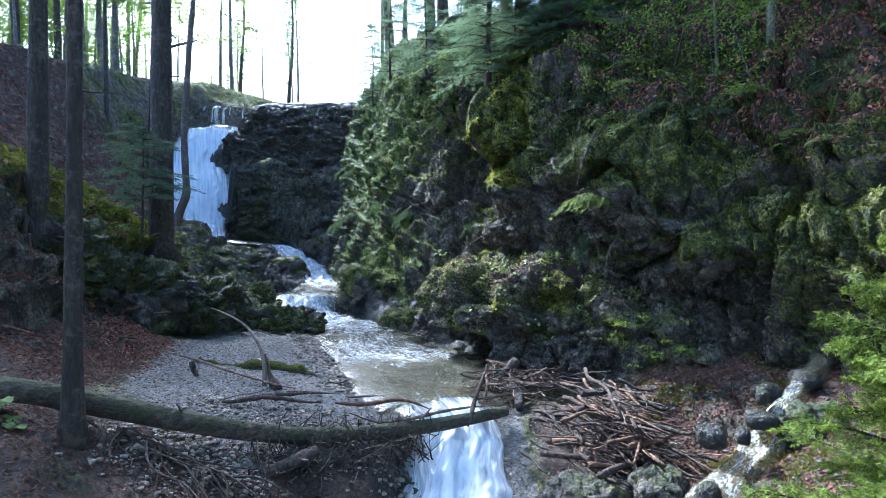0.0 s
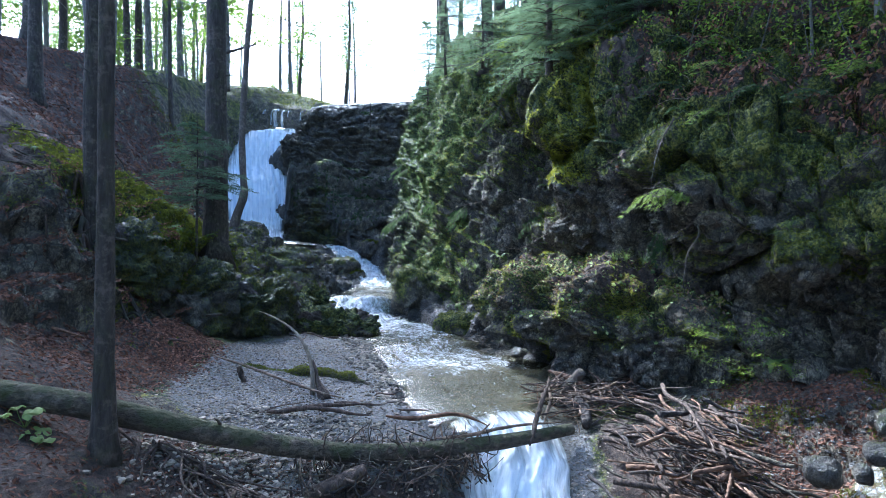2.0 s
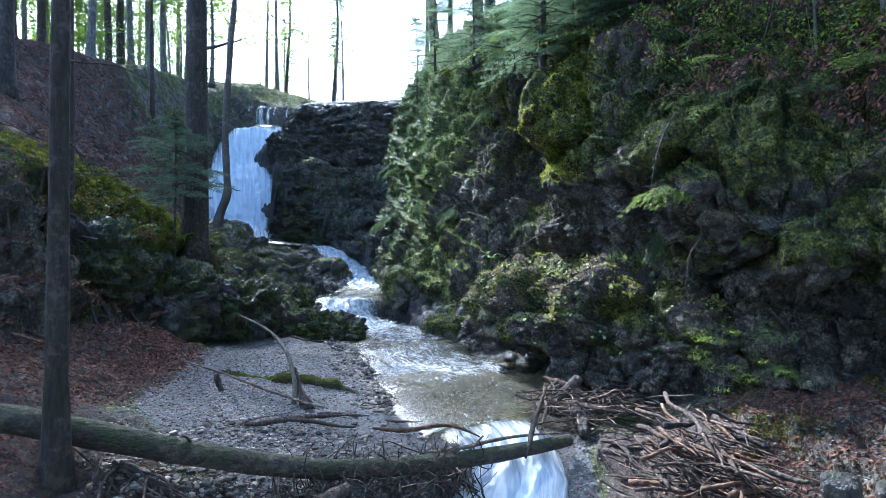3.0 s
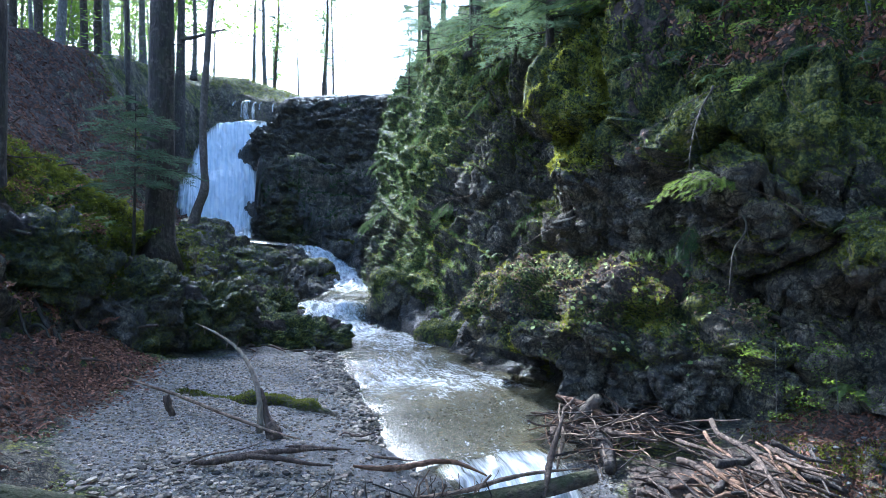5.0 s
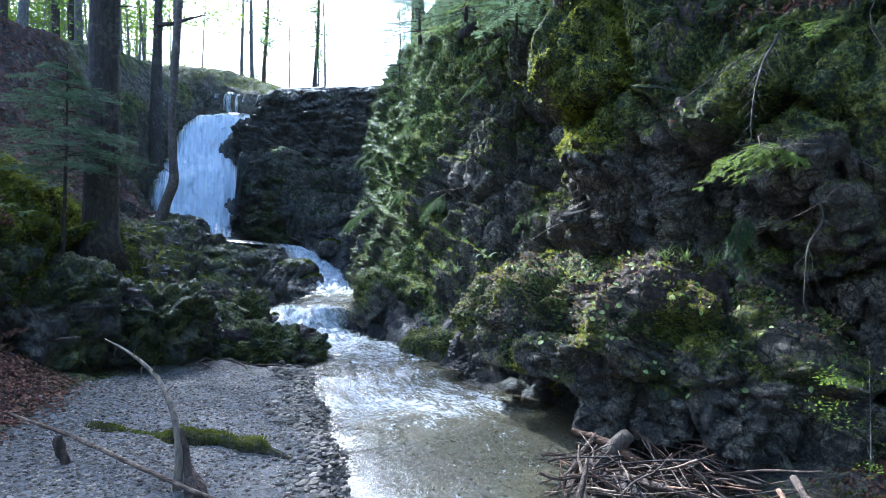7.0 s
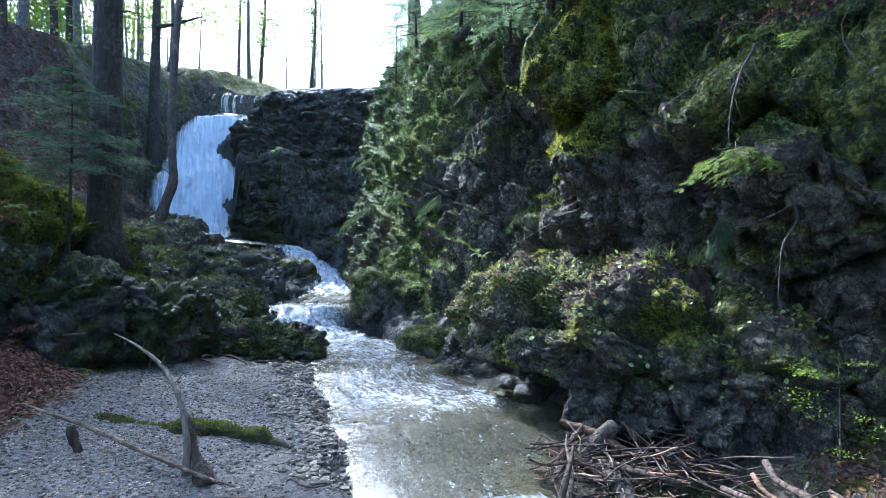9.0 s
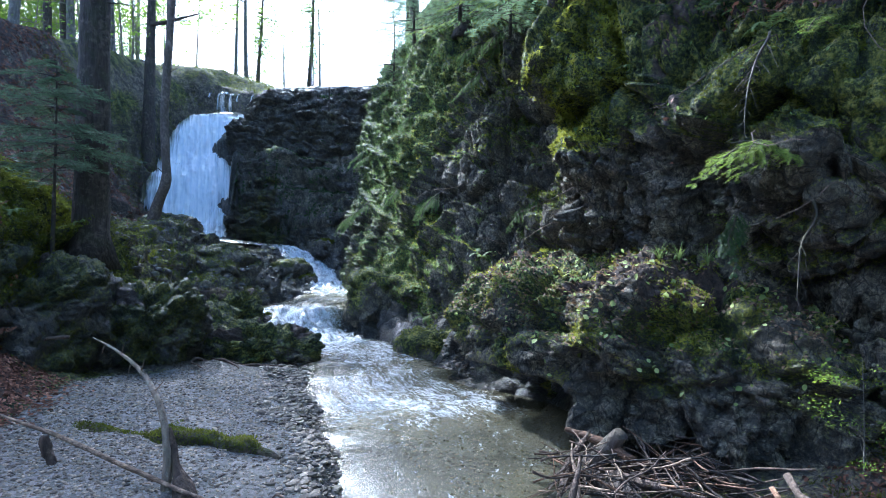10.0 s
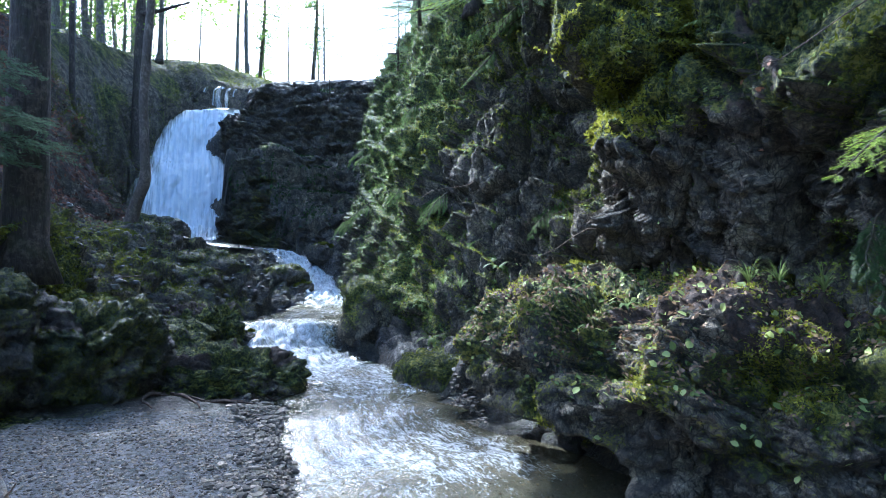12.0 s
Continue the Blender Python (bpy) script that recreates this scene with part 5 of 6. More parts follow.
# ---- fallen log and driftwood ----
rng = np.random.default_rng(8)
def limb_thing(name, points, radii, material, label, category, group="", seg=10, rough=0.1):
    p = np.array(points, float)
    t = np.linspace(0, 1, len(p))
    tt = np.linspace(0, 1, max(14, len(p) * 3))
    q = np.stack([np.interp(tt, t, p[:, k]) for k in range(3)], 1)
    for _ in range(2):
        q[1:-1] = (q[1:-1] * 2 + q[:-2] + q[2:]) / 4
    v, f = tube(q, np.interp(tt, np.linspace(0, 1, len(radii)), radii), seg, rough, int(abs(p[0, 0]) * 50) % 90)
    return tagged(new(name, mesh_from(name, v, f, material)), label, category, group)


limb_thing("fallen_log", [(-5.6, 5.0, 1.05), (-4.25, 5.5, .78), (-3.5, 5.95, .45), (-2.6, 6.7, -.02), (-1.75, 7.4, -.35), (-.75, 8.2, -.52), (.3, 8.8, -.55), (1.05, 9.2, -.50)],
           [.125, .125, .12, .115, .105, .085], LOG, "long mossy fallen tree trunk lying across the stream", "log", "", 16)

heap_rng = np.random.default_rng(28)
for x, y, z, dx, dz in [(-3.0, 6.35, .3, .05, .14), (-2.2, 7.0, -.12, .1, -.2), (-1.3, 7.75, -.35, -.04, .16), (-.5, 8.35, -.46, .08, .12)]:
    limb_thing("branch_stub", [(x, y, z), (x + dx * .5, y - .1, z + dz * .6), (x + dx, y - .22, z + dz)], [.02, .014, .006], LOG, "short broken branch stub on the fallen log", "branch", "stubs of the log", 6, .15)
for k in range(230):
    cx, cy = heap_rng.normal(2.52, .38), min(9.1, heap_rng.normal(8.05, .56))
    ang = heap_rng.normal(-1.2, .42) if k % 4 else heap_rng.uniform(-1.6, 1.6)
    size = heap_rng.uniform(.4, 1.5) * (.65 if cy > 8.5 else 1)
    mound = .85 * math.exp(-((cx - 2.7) ** 2 * 1.0 + (cy - 8.4) ** 2 * .9))
    z = -.80 + mound * (.25 + .85 * heap_rng.uniform(0, 1))
    z += (cy - 8.2) * .16
    tilt = max(-.3, heap_rng.normal(-.12, .12)) * (1 if k % 4 and k % 14 else .3)
    d = np.array([math.cos(ang), math.sin(ang), tilt]) * size / 2
    r = .007 + .028 * heap_rng.uniform(0, 1) ** 2.2 if k % 14 else .046
    v, f = tube(wander(-d, d, 8, .045, heap_rng), np.linspace(r, r * .5, 8), 7, .15, k)
    ob = new("driftwood_stick", mesh_from("driftwood_stick", v, f, (RUSSET, DARKWOOD, RUSSET, BLACKWOOD, RUSSET, DARKWOOD, DARKWOOD, BLACKWOOD, BARK, DARKWOOD, RUSSET)[k % 11]))
    ob.matrix_basis = Matrix.Translation((cx, cy, z))
    tagged(ob, "weathered bare stick in a heap of driftwood", "stick", "sticks of the driftwood heap")

# ---- the curved snag, stumps and loose wood on the gravel ----
limb_thing("curved_snag", [(-2.95, 9.12, -.15), (-2.93, 9.15, .2), (-3.05, 9.28, .58), (-3.35, 9.48, .9), (-3.8, 9.72, 1.08), (-4.15, 9.88, 1.17)], [.046, .038, .031, .023, .014, .005], BARE, "pale curved dead branch rising from the gravel", "branch", "", 8, .08)
for x, y, z, dx, dz in [(-3.2, 9.38, .75, .10, .10), (-3.4, 9.5, .92, .05, .12), (-3.55, 9.59, .98, -.02, -.12), (-3.7, 9.66, 1.04, .04, .1), (-3.95, 9.79, 1.12, -.02, -.1)]:
    limb_thing("broken_twig", [(x, y, z), (x + dx * .6, y - .02, z + dz * .5), (x + dx, y - .03, z + dz)], [.008, .006, .003], DRIFT, "short broken twig on the curved snag", "twig", "twigs of the snag", 5, .1)
limb_thing("dead_branch", [(-4.85, 9.48, .5), (-4.5, 9.44, .40), (-4.2, 9.4, .34), (-3.8, 9.33, .22), (-3.4, 9.2, .13), (-3.05, 9.1, .06), (-2.7, 8.96, .0), (-2.35, 8.85, -.03)], [.010, .017, .021, .022, .020, .022, .018, .008], DRIFT, "long brown dead branch propped on a small stump", "branch", "", 8, .25)
limb_thing("small_stump", [(-4.17, 9.38, -.12), (-4.19, 9.38, .05), (-4.24, 9.39, .2), (-4.27, 9.39, .31)], [.05, .045, .05, .042], DARKWOOD, "small dark broken stump in the gravel", "stump", "", 10, .5)
limb_thing("root_stump", [(-2.72, 9.05, -.14), (-2.82, 9.13, .04), (-2.9, 9.2, .2), (-2.94, 9.22, .34), (-2.97, 9.24, .46)], [.10, .07, .045, .03, .01], DARKWOOD, "dark splintered stump behind the curved snag", "stump", "", 10, .5)
limb_thing("mossy_log", [(-5.05, 10.5, .02), (-4.6, 10.32, .03), (-4.1, 10.4, -.02), (-3.6, 10.28, .0), (-3.1, 10.22, .0), (-2.7, 10.25, -.05), (-2.3, 10.2, -.16)], [.04, .10, .07, .11, .12, .10, .04], LOG, "low moss-covered log sunk in the gravel", "log", "", 16, .8)
for a, b, r in [((-3.2, 8.0, -.02), (-2.0, 8.5, -.02), .05), ((-2.9, 8.2, .0), (-1.8, 8.25, -.1), .04), ((-1.9, 8.9, .0), (-1.3, 8.1, .3), .016), ((-1.6, 8.3, -.12), (-.2, 8.6, -.3), .045), ((-.9, 8.2, -.38), (.9, 9.05, -.36), .035), ((-2.4, 8.5, .0), (-1.7, 8.6, -.05), .03), ((-3.3, 7.8, .0), (-2.6, 8.3, .1), .012), ((-1.5, 8.6, -.1), (-.9, 7.9, .1), .02),
                ((.4, 8.7, -.6), (.75, 9.6, .15), .05), ((.65, 9.4, -.5), (.8, 10.3, .05), .035), ((.6, 9.9, -.35), (1.1, 10.9, .0), .07), ((1.1, 10.4, -.25), (1.9, 9.6, -.2), .06), ((-6.9, 8.6, 1.0), (-5.9, 9.3, .66), .05), ((-6.6, 9.6, .95), (-5.7, 10.3, .55), .04), ((-7.2, 7.9, 1.3), (-6.1, 8.2, .95), .045)]:
    limb_thing("driftwood_branch", wander(a, b, 8, .035, rng), [r * .35, r * .8, r * .75, r * .55, r * .2], (DARKWOOD, RUSSET, DARKWOOD, DRIFT)[int(r * 1000) % 4], "weathered driftwood branch lodged on the gravel", "branch", "driftwood branches", 8, .35)
limb_thing("dam_trunk", [(.7, 10.8, -.5), (1.1, 10.5, -.34), (1.35, 10.0, -.38), (1.3, 9.5, -.55)], [.07, .11, .10, .06], BLACKWOOD, "dark broken trunk jammed in the driftwood dam", "log", "", 16, .5)

limb_thing("broken_stump", [(1.02, 10.95, -.5), (1.2, 10.78, -.22), (1.38, 10.6, .06)], [.12, .09, .085], BARK_BROWN, "pale broken stump with a mossy end in the driftwood dam", "stump", "", 14, .5)
limb_thing("broken_log", [(.85, 11.05, -.02), (1.1, 10.85, -.04), (1.5, 10.5, -.2)], [.03, .045, .05], RUSSET, "short broken log end on the driftwood dam", "log", "", 12, .5)


def stick(name, c, ang, tilt, size, r, mat, label, group, crook=.03, seg=7):
    d = np.array([math.cos(ang) * math.cos(tilt), math.sin(ang) * math.cos(tilt), math.sin(tilt)]) * size / 2
    v, f = tube(wander(-d, d, 8, crook, rng), np.linspace(r, r * .5, 8), seg, .15, int(rng.integers(99)))
    ob = new(name, mesh_from(name, v, f, mat))
    ob.matrix_basis = Matrix.Translation(Vector(c))
    return tagged(ob, label, "stick", group)


for k in range(170):
    stick("driftwood_stick", (rng.uniform(.6, 2.5), rng.normal(10.2, .35), rng.uniform(-.45, -.02)), rng.uniform(0, 3.14), rng.normal(0, .25), rng.uniform(.3, 1.1), rng.uniform(.005, .017), (DARKWOOD, BLACKWOOD, DRIFT, DARKWOOD, RUSSET)[k % 5], "dark thin stick jammed in the driftwood dam", "sticks of the dam", .025, 5)
for k in range(200):
    x = rng.uniform(-2.4, -.15)
    stick("root_twig", (x, 6.9 + (x + 2.6) * .75 + rng.uniform(-.45, .25), rng.uniform(-.75, -.25) - max(0, x + 1.5) * .2), rng.uniform(0, 6.28), rng.normal(.3, .7), rng.uniform(.3, 1.0), rng.uniform(.004, .016), (DARKWOOD, BLACKWOOD, BARK, DARKWOOD, DRIFT)[k % 5], "thin dark root or twig hanging under the fallen log", "twigs under the log", .10, 5)
for k in range(110):
    x = rng.uniform(-2.25, -.8)
    stick("root_twig", (x, 7.4 + (x + 1.75) * .8 - rng.uniform(.05, .65), -.42 - (x + 1.75) * .2 - rng.uniform(0, .5)), rng.uniform(0, 6.28), rng.normal(-.2, .7), rng.uniform(.25, .8), rng.uniform(.005, .02), (DARKWOOD, BLACKWOOD, DARKWOOD, BARK, DRIFT)[k % 5], "dark root or twig in the tangle under the fallen log", "twigs under the log", .08, 5)
limb_thing("rotten_log", [(-2.35, 6.5, -.75), (-1.95, 6.75, -.5), (-1.6, 7.1, -.42)], [.09, .10, .07], DARKWOOD, "dark rotten trunk end under the fallen log", "log", "", 10, .4)
for k in range(40):
    x = rng.uniform(-4.0, -2.4)
    z0 = drop(x, 5.6)
    limb_thing("tree_root", wander((x, 5.9, drop(x, 5.9) + .06), (x + rng.uniform(.2, 1.2), 5.9 + rng.uniform(-1.2, .6), drop(x + .5, 5.6) - .05), 6, .08, rng), [.014, .010, .005], DARKWOOD, "bare brown root creeping down the bank", "root", "bare roots", 6, .1)
for k in range(18):
    x0, y0 = -5.2 + rng.uniform(-.8, .8), 15.0 + rng.uniform(-.5, .6)
    p = wander((x0, y0, 0), (x0 + rng.uniform(.3, 1.3), y0 + rng.uniform(-.9, -.1), 0), 7, .1, rng)
    p[:, 2] = [drop(a, b) + .05 for a, b in p[:, :2]]
    limb_thing("tree_root", p, [.035, .025, .012], DARKWOOD, "bare root spreading over a mossy rock", "root", "bare roots", 6, .1)

# ---- gravel, fallen leaves, moss and herbs ----
rng = np.random.default_rng(17)


def pebbles(name, label, weight, count, low, high, material):
    p, n = sample(ground_v, ground_f, weight, count, rng)
    v, f = ico(1)
    shapes = rng.uniform(0.7, 1.25, (40, len(v), 1)) * v
    s = low * (high / low) ** (rng.uniform(0, 1, count) ** 2.2)
    turn = rng.uniform(0, 6.28, count)
    w = shapes[rng.integers(0, 40, count)] * np.stack([s, s * rng.uniform(.6, .9, count), s * rng.uniform(.35, .6, count)], 1)[:, None, :]
    c, q = np.cos(turn)[:, None], np.sin(turn)[:, None]
    w = np.stack([w[:, :, 0] * c - w[:, :, 1] * q, w[:, :, 0] * q + w[:, :, 1] * c, w[:, :, 2]], 2)
    out = (p[:, None, :] + w + np.array([0, 0, 1]) * (s * .15)[:, None, None]).reshape(-1, 3)
    idx = (np.arange(count)[:, None, None] * len(v) + f[None]).reshape(-1, 3)
    return tagged(new(name, mesh_from(name, out, idx, material, False)), label, "gravel", kind="stuff")


def stone_material(name, low, high):
    n = Nodes(name)
    col = n.ramp(n.island(), (0.0, low), (0.7, tuple(0.5 * (a + b) for a, b in zip(low, high))), (1.0, high))
    n.set(Base_Color=n.mix(n.ramp(n.noise(0.02, 4), (0.4, 0.0), (0.7, 0.5)), col, low), Roughness=0.75)
    n.bump(n.noise(0.008, 3), 0.4, 0.004)
    return n.m


PEBBLE = stone_material("limestone_pebble", (0.034, 0.027, 0.020), (0.46, 0.375, 0.275))
GV = ground_v
nearness = step(22, 7, GV[:, 1])
pebbles("gravel", "loose grey limestone gravel on the bar beside the stream", gravel * nearness * (1 - .7 * near_water), 27000, .009, .030, PEBBLE)
shore = shore * step(7.5, 8.5, GV[:, 1]) * step(16, 15, GV[:, 1]) * step(-.9, -1.4, GV[:, 0] + .25 * (12 - GV[:, 1]))
pebbles("shore_stones", "wet grey stones along the water's edge", shore + .25 * near_water * step(9.3, 8.2, GV[:, 1]), 3600, .018, .075, PEBBLE)
pebbles("bank_stones", "grey stones and rubble on the bank under the log", step(5, 6, GV[:, 1]) * step(8.6, 7.8, GV[:, 1]) * step(-4, -3.3, GV[:, 0]) * step(-.2, -.8, GV[:, 0]) * (1.1 - under_log), 3000, .015, .06, PEBBLE)
DARKSTONE = stone_material("dark_stone", (0.025, 0.024, 0.022), (0.20, 0.19, 0.17))
pebbles("slope_stones", "dark stones in the leafy slope", step(3, 3.5, GV[:, 0]) * step(6, 5.2, GV[:, 0]) * step(5, 6, GV[:, 1]) * step(9.5, 9, GV[:, 1]), 1500, .012, .05, DARKSTONE)
pebbles("rubble", "dark wet rubble between the rocks below the fall", step(15, 17, GV[:, 1]) * step(30, 28, GV[:, 1]) * step(-12.5, -11, GV[:, 0]) * step(-4, -6, GV[:, 0]) * (1 - bedded), 2800, .03, .14, DARKSTONE)


def flat_leaves(name, label, category, p, n, size, material, lift=0.6, wide=0.5):
    """Thin leaves lying or standing on a surface."""
    k = len(p)
    a = rng.normal(0, 1, (k, 3))
    a -= n * (a * n).sum(1, keepdims=True) * (1 - .5 * lift)
    a /= np.linalg.norm(a, axis=1, keepdims=True)
    b = np.cross(n + rng.normal(0, lift, (k, 3)), a)
    b /= np.maximum(np.linalg.norm(b, axis=1, keepdims=True), 1e-6)
    s = size * rng.uniform(.55, 1.35, (k, 1))
    c = p + n * (s * .35 * lift + .006)
    fold = np.cross(a, b) * s * .16
    v = np.stack([c - a * s, c - a * s * .5 + b * s * wide * .8 + fold, c + a * s * .25 + b * s * wide + fold, c + a * s, c + a * s * .25 - b * s * wide + fold, c - a * s * .5 - b * s * wide * .8 + fold], 1).reshape(-1, 3)
    i = np.arange(k)[:, None] * 6
    return tagged(new(name, mesh_from(name, v, np.concatenate([i + [0, 1, 2], i + [0, 2, 3], i + [0, 3, 4], i + [0, 4, 5]]), material, False)), label, category, kind="stuff")


def tufts(name, label, p, n, height, material, blades=5, width=.16, hang=0.0, category="moss"):
    """Short blades in tufts; hang pulls them down."""
    k = len(p)
    out = []
    for _ in range(blades):
        w = n + rng.normal(0, .6, (k, 3)) - np.array([0, 0, 1]) * hang
        w /= np.linalg.norm(w, axis=1, keepdims=True)
        s = np.cross(w, rng.normal(0, 1, (k, 3)))
        s /= np.maximum(np.linalg.norm(s, axis=1, keepdims=True), 1e-6)
        h = height * rng.uniform(.5, 1.4, (k, 1))
        q = p + rng.normal(0, height * .35, (k, 3))
        out.append(np.stack([q - s * h * width, q + s * h * width, q + w * h], 1))
    v = np.concatenate(out).reshape(-1, 3)
    return tagged(new(name, mesh_from(name, v, np.arange(len(v)).reshape(-1, 3), material, False)), label, category, kind="stuff")


gw = litter * step(30, 24, GV[:, 1]) * step(-19, -17, GV[:, 0]) * step(0, 4, GV[:, 1])
p, n = sample(ground_v, ground_f, gw * step(14, 12, GV[:, 1]) * (.25 + step(-10, -8, GV[:, 0])), 18000, rng)
flat_leaves("fallen_leaves", "brown fallen beech leaves covering the slopes", "leaf litter", p, n, .032, LITTER, .35)
p, n = sample(ground_v, ground_f, litter * step(-8.5, -7.8, GV[:, 0]) * step(-4.6, -5.0, GV[:, 0]) * step(6.5, 7.5, GV[:, 1]) * step(12.5, 11.5, GV[:, 1]), 15000, rng)
flat_leaves("bank_leaves", "brown beech leaves heaped at the foot of the bank", "leaf litter", p, n, .028, LITTER, .35)
# a patch of brighter, redder leaves at the bank's foot
p, n = sample(ground_v, ground_f, litter * step(-8.5, -7.8, GV[:, 0]) * step(-5.0, -5.5, GV[:, 0]) * step(9.2, 10.4, GV[:, 1] + .3 * fbm(GV, .7, 3, seed=94)) * step(12.5, 11.5, GV[:, 1]), 6000, rng)
flat_leaves("dry_leaves", "brighter reddish beech leaves under the rocky bank", "leaf litter", p, n, .028, LITTER_RED, .35)
p, n = sample(ground_v, ground_f, litter * step(-1, -2.5, GV[:, 0]) * step(-6, -5, GV[:, 0]) * step(2.5, 3.5, GV[:, 1]) * step(7.5, 6.5, GV[:, 1]) + litter * step(3, 3.6, GV[:, 0]) * step(6.5, 6, GV[:, 0]) * step(5, 6, GV[:, 1]) * step(11, 10, GV[:, 1]), 14000, rng)
flat_leaves("dark_litter", "dark rotting leaves and bits of bark on the soil", "leaf litter", p, n, .024, LITTER, .5, .35)
p, n = sample(ground_v, ground_f, gw * step(12, 14, GV[:, 1]), 18000, rng)
flat_leaves("slope_leaves", "dark brown fallen leaves on the far slope", "leaf litter", p, n, .055, LITTER, .4)
p, n = sample(cliff_v, cliff_f, cl_litter * (1 + 2 * step(4.6, 5.2, cliff_v[:, 2]) * step(2.6, 3.4, cliff_v[:, 0])) + .0001, 46000, rng)
flat_leaves("cliff_litter", "reddish-brown fallen leaves caught on the cliff's ledges", "leaf litter", p, n, .045, LITTER_RED, .4)
ledge = step(.35, .7, cl_litter) * step(2.6, 3.6, cliff_v[:, 0]) * step(10, 8.5, cliff_v[:, 0]) * step(6.5, 7.5, cliff_v[:, 1]) * step(14, 12.5, cliff_v[:, 1]) * step(3.4, 4.2, cliff_v[:, 2]) * step(9.5, 8, cliff_v[:, 2])
p, n = sample(cliff_v, cliff_f, ledge, 26000, rng)
flat_leaves("ledge_litter", "russet beech leaves lying on the slope above the cliff's foot", "leaf litter", p + n * .02, n, .045, LITTER_RED, .4)
near_cliff = step(24, 16, cliff_v[:, 1]) * step(3, 6, cliff_v[:, 1]) * step(12, 9, cliff_v[:, 2]) * step(11, 8, cliff_v[:, 0])
far_cliff = step(15, 17, cliff_v[:, 1]) * step(36, 32, cliff_v[:, 1]) * step(15, 12, cliff_v[:, 2])
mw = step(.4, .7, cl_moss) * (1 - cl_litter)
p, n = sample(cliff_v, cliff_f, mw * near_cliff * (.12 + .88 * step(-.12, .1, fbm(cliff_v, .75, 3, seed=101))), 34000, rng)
tufts("cliff_moss", "moss on the cliff, darkened in colour for shade", p, n, .045, MOSS_DARK, 4, .2)
# bright moss tone where the cliff is sunlit; dark tone elsewhere paints the shade
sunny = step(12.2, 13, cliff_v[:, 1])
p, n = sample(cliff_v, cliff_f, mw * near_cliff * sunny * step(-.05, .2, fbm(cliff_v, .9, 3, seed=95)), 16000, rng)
tufts("cliff_moss_cushions", "thick moss cushions on the cliff in a sunlit yellow-green", p, n, .05, MOSS, 4, .2)
nose = step(12.3, 12.8, cliff_v[:, 1]) * step(15, 14.4, cliff_v[:, 1]) * step(3.5, 4.0, cliff_v[:, 2]) * step(6.6, 6.0, cliff_v[:, 2]) * step(.3, .6, cliff_v[:, 0]) * step(2.8, 2.2, cliff_v[:, 0])
# brighter moss colour stands in for sunlight on the nose
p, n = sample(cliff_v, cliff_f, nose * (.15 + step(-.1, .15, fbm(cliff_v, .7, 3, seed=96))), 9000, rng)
tufts("nose_moss", "moss hanging on the rock nose, coloured a sunlit yellow-green", p, n, .06, MOSS, 4, .2, .4)
right_moss = step(3.4, 4.0, cliff_v[:, 0]) * step(12, 11, cliff_v[:, 1]) * step(3.0, 3.6, cliff_v[:, 2]) * step(7, 6, cliff_v[:, 2]) * step(0, .2, fbm(cliff_v, .8, 3, seed=97)) * (1 - .8 * ledge)
# dark moss tone stands in for the deep shade on this slope
p, n = sample(cliff_v, cliff_f, right_moss + 1e-6, 9000, rng)
tufts("slope_moss", "moss cushions on the leafy slope, darkened in colour for shade", p, n, .05, MOSS_DARK, 4, .2)
p, n = sample(cliff_v, cliff_f, mw * far_cliff * (1 - .9 * step(15, 15.6, cliff_v[:, 1]) * step(20.5, 19, cliff_v[:, 1]) * step(2.8, 3.6, cliff_v[:, 2]) * step(9, 8, cliff_v[:, 2])), 52000, rng)
tufts("hanging_moss", "hanging grass and moss on the shaded cliff", p, n, .17, GRASS, 4, .03, 1.3)
p, n = sample(cliff_v, cliff_f, (.15 + mw) * near_cliff * (1 - .75 * step(2, 3.5, cliff_v[:, 0])), 6500, rng)
flat_leaves("cliff_herbs", "small green herbs and ferns on the cliff", "herbs", p, n, .034, HERB, .9)
bare = step(15, 15.6, cliff_v[:, 1]) * step(20.5, 19, cliff_v[:, 1]) * step(2.8, 3.6, cliff_v[:, 2]) * step(9, 8, cliff_v[:, 2])
p, n = sample(cliff_v, cliff_f, (.06 + mw) * far_cliff * (1 - .92 * bare), 6500, rng)
flat_leaves("far_herbs", "green leafy plants on the cliff near the fall", "herbs", p, n, .055, HERB, .9)
def upward(p, n, least):
    """Those places whose face looks up."""
    keep = np.abs(n[:, 2]) > least
    return p[keep], np.where(n[keep, 2:3] < 0, -n[keep], n[keep])


bmw = step(.4, .6, big_moss) * step(-.1, .3, big_v[:, 2])
bmw = bmw * step(-.02, .16, fbm(big_v, .55, 3, seed=98))
p, n = sample(big_v, big_f, bmw, 11000, rng)
tufts("boulder_moss", "yellow-green moss on the great boulder", p, n, .03, MOSS, 4, .2)
top = step(.5, 1.2, big_v[:, 2])
p, n = upward(*sample(big_v, big_f, step(.5, 1.0, big_v[:, 2]), 3600, rng), .4)
flat_leaves("boulder_herbs", "pale green herb leaves on the great boulder", "herbs", p, n, .028, HERB, .7)
PALE = leaf_material("pale_herb_leaf", (0.11, 0.15, 0.035), (0.36, 0.40, 0.14), 0.3)
p, n = sample(big_v, big_f, step(.7, 1.2, big_v[:, 2]) + .3 * step(.2, .6, big_v[:, 2]) * step(13.5, 12, big_v[:, 1]), 1100, rng)
flat_leaves("broad_herbs", "broad pale green leaves on the great boulder", "herbs", p, n + np.array([-.3, -.4, .5]), .038, PALE, .4, .75)
p, n = upward(*sample(big_v, big_f, step(.8, 1.2, big_v[:, 2]), 22000, rng), .5)
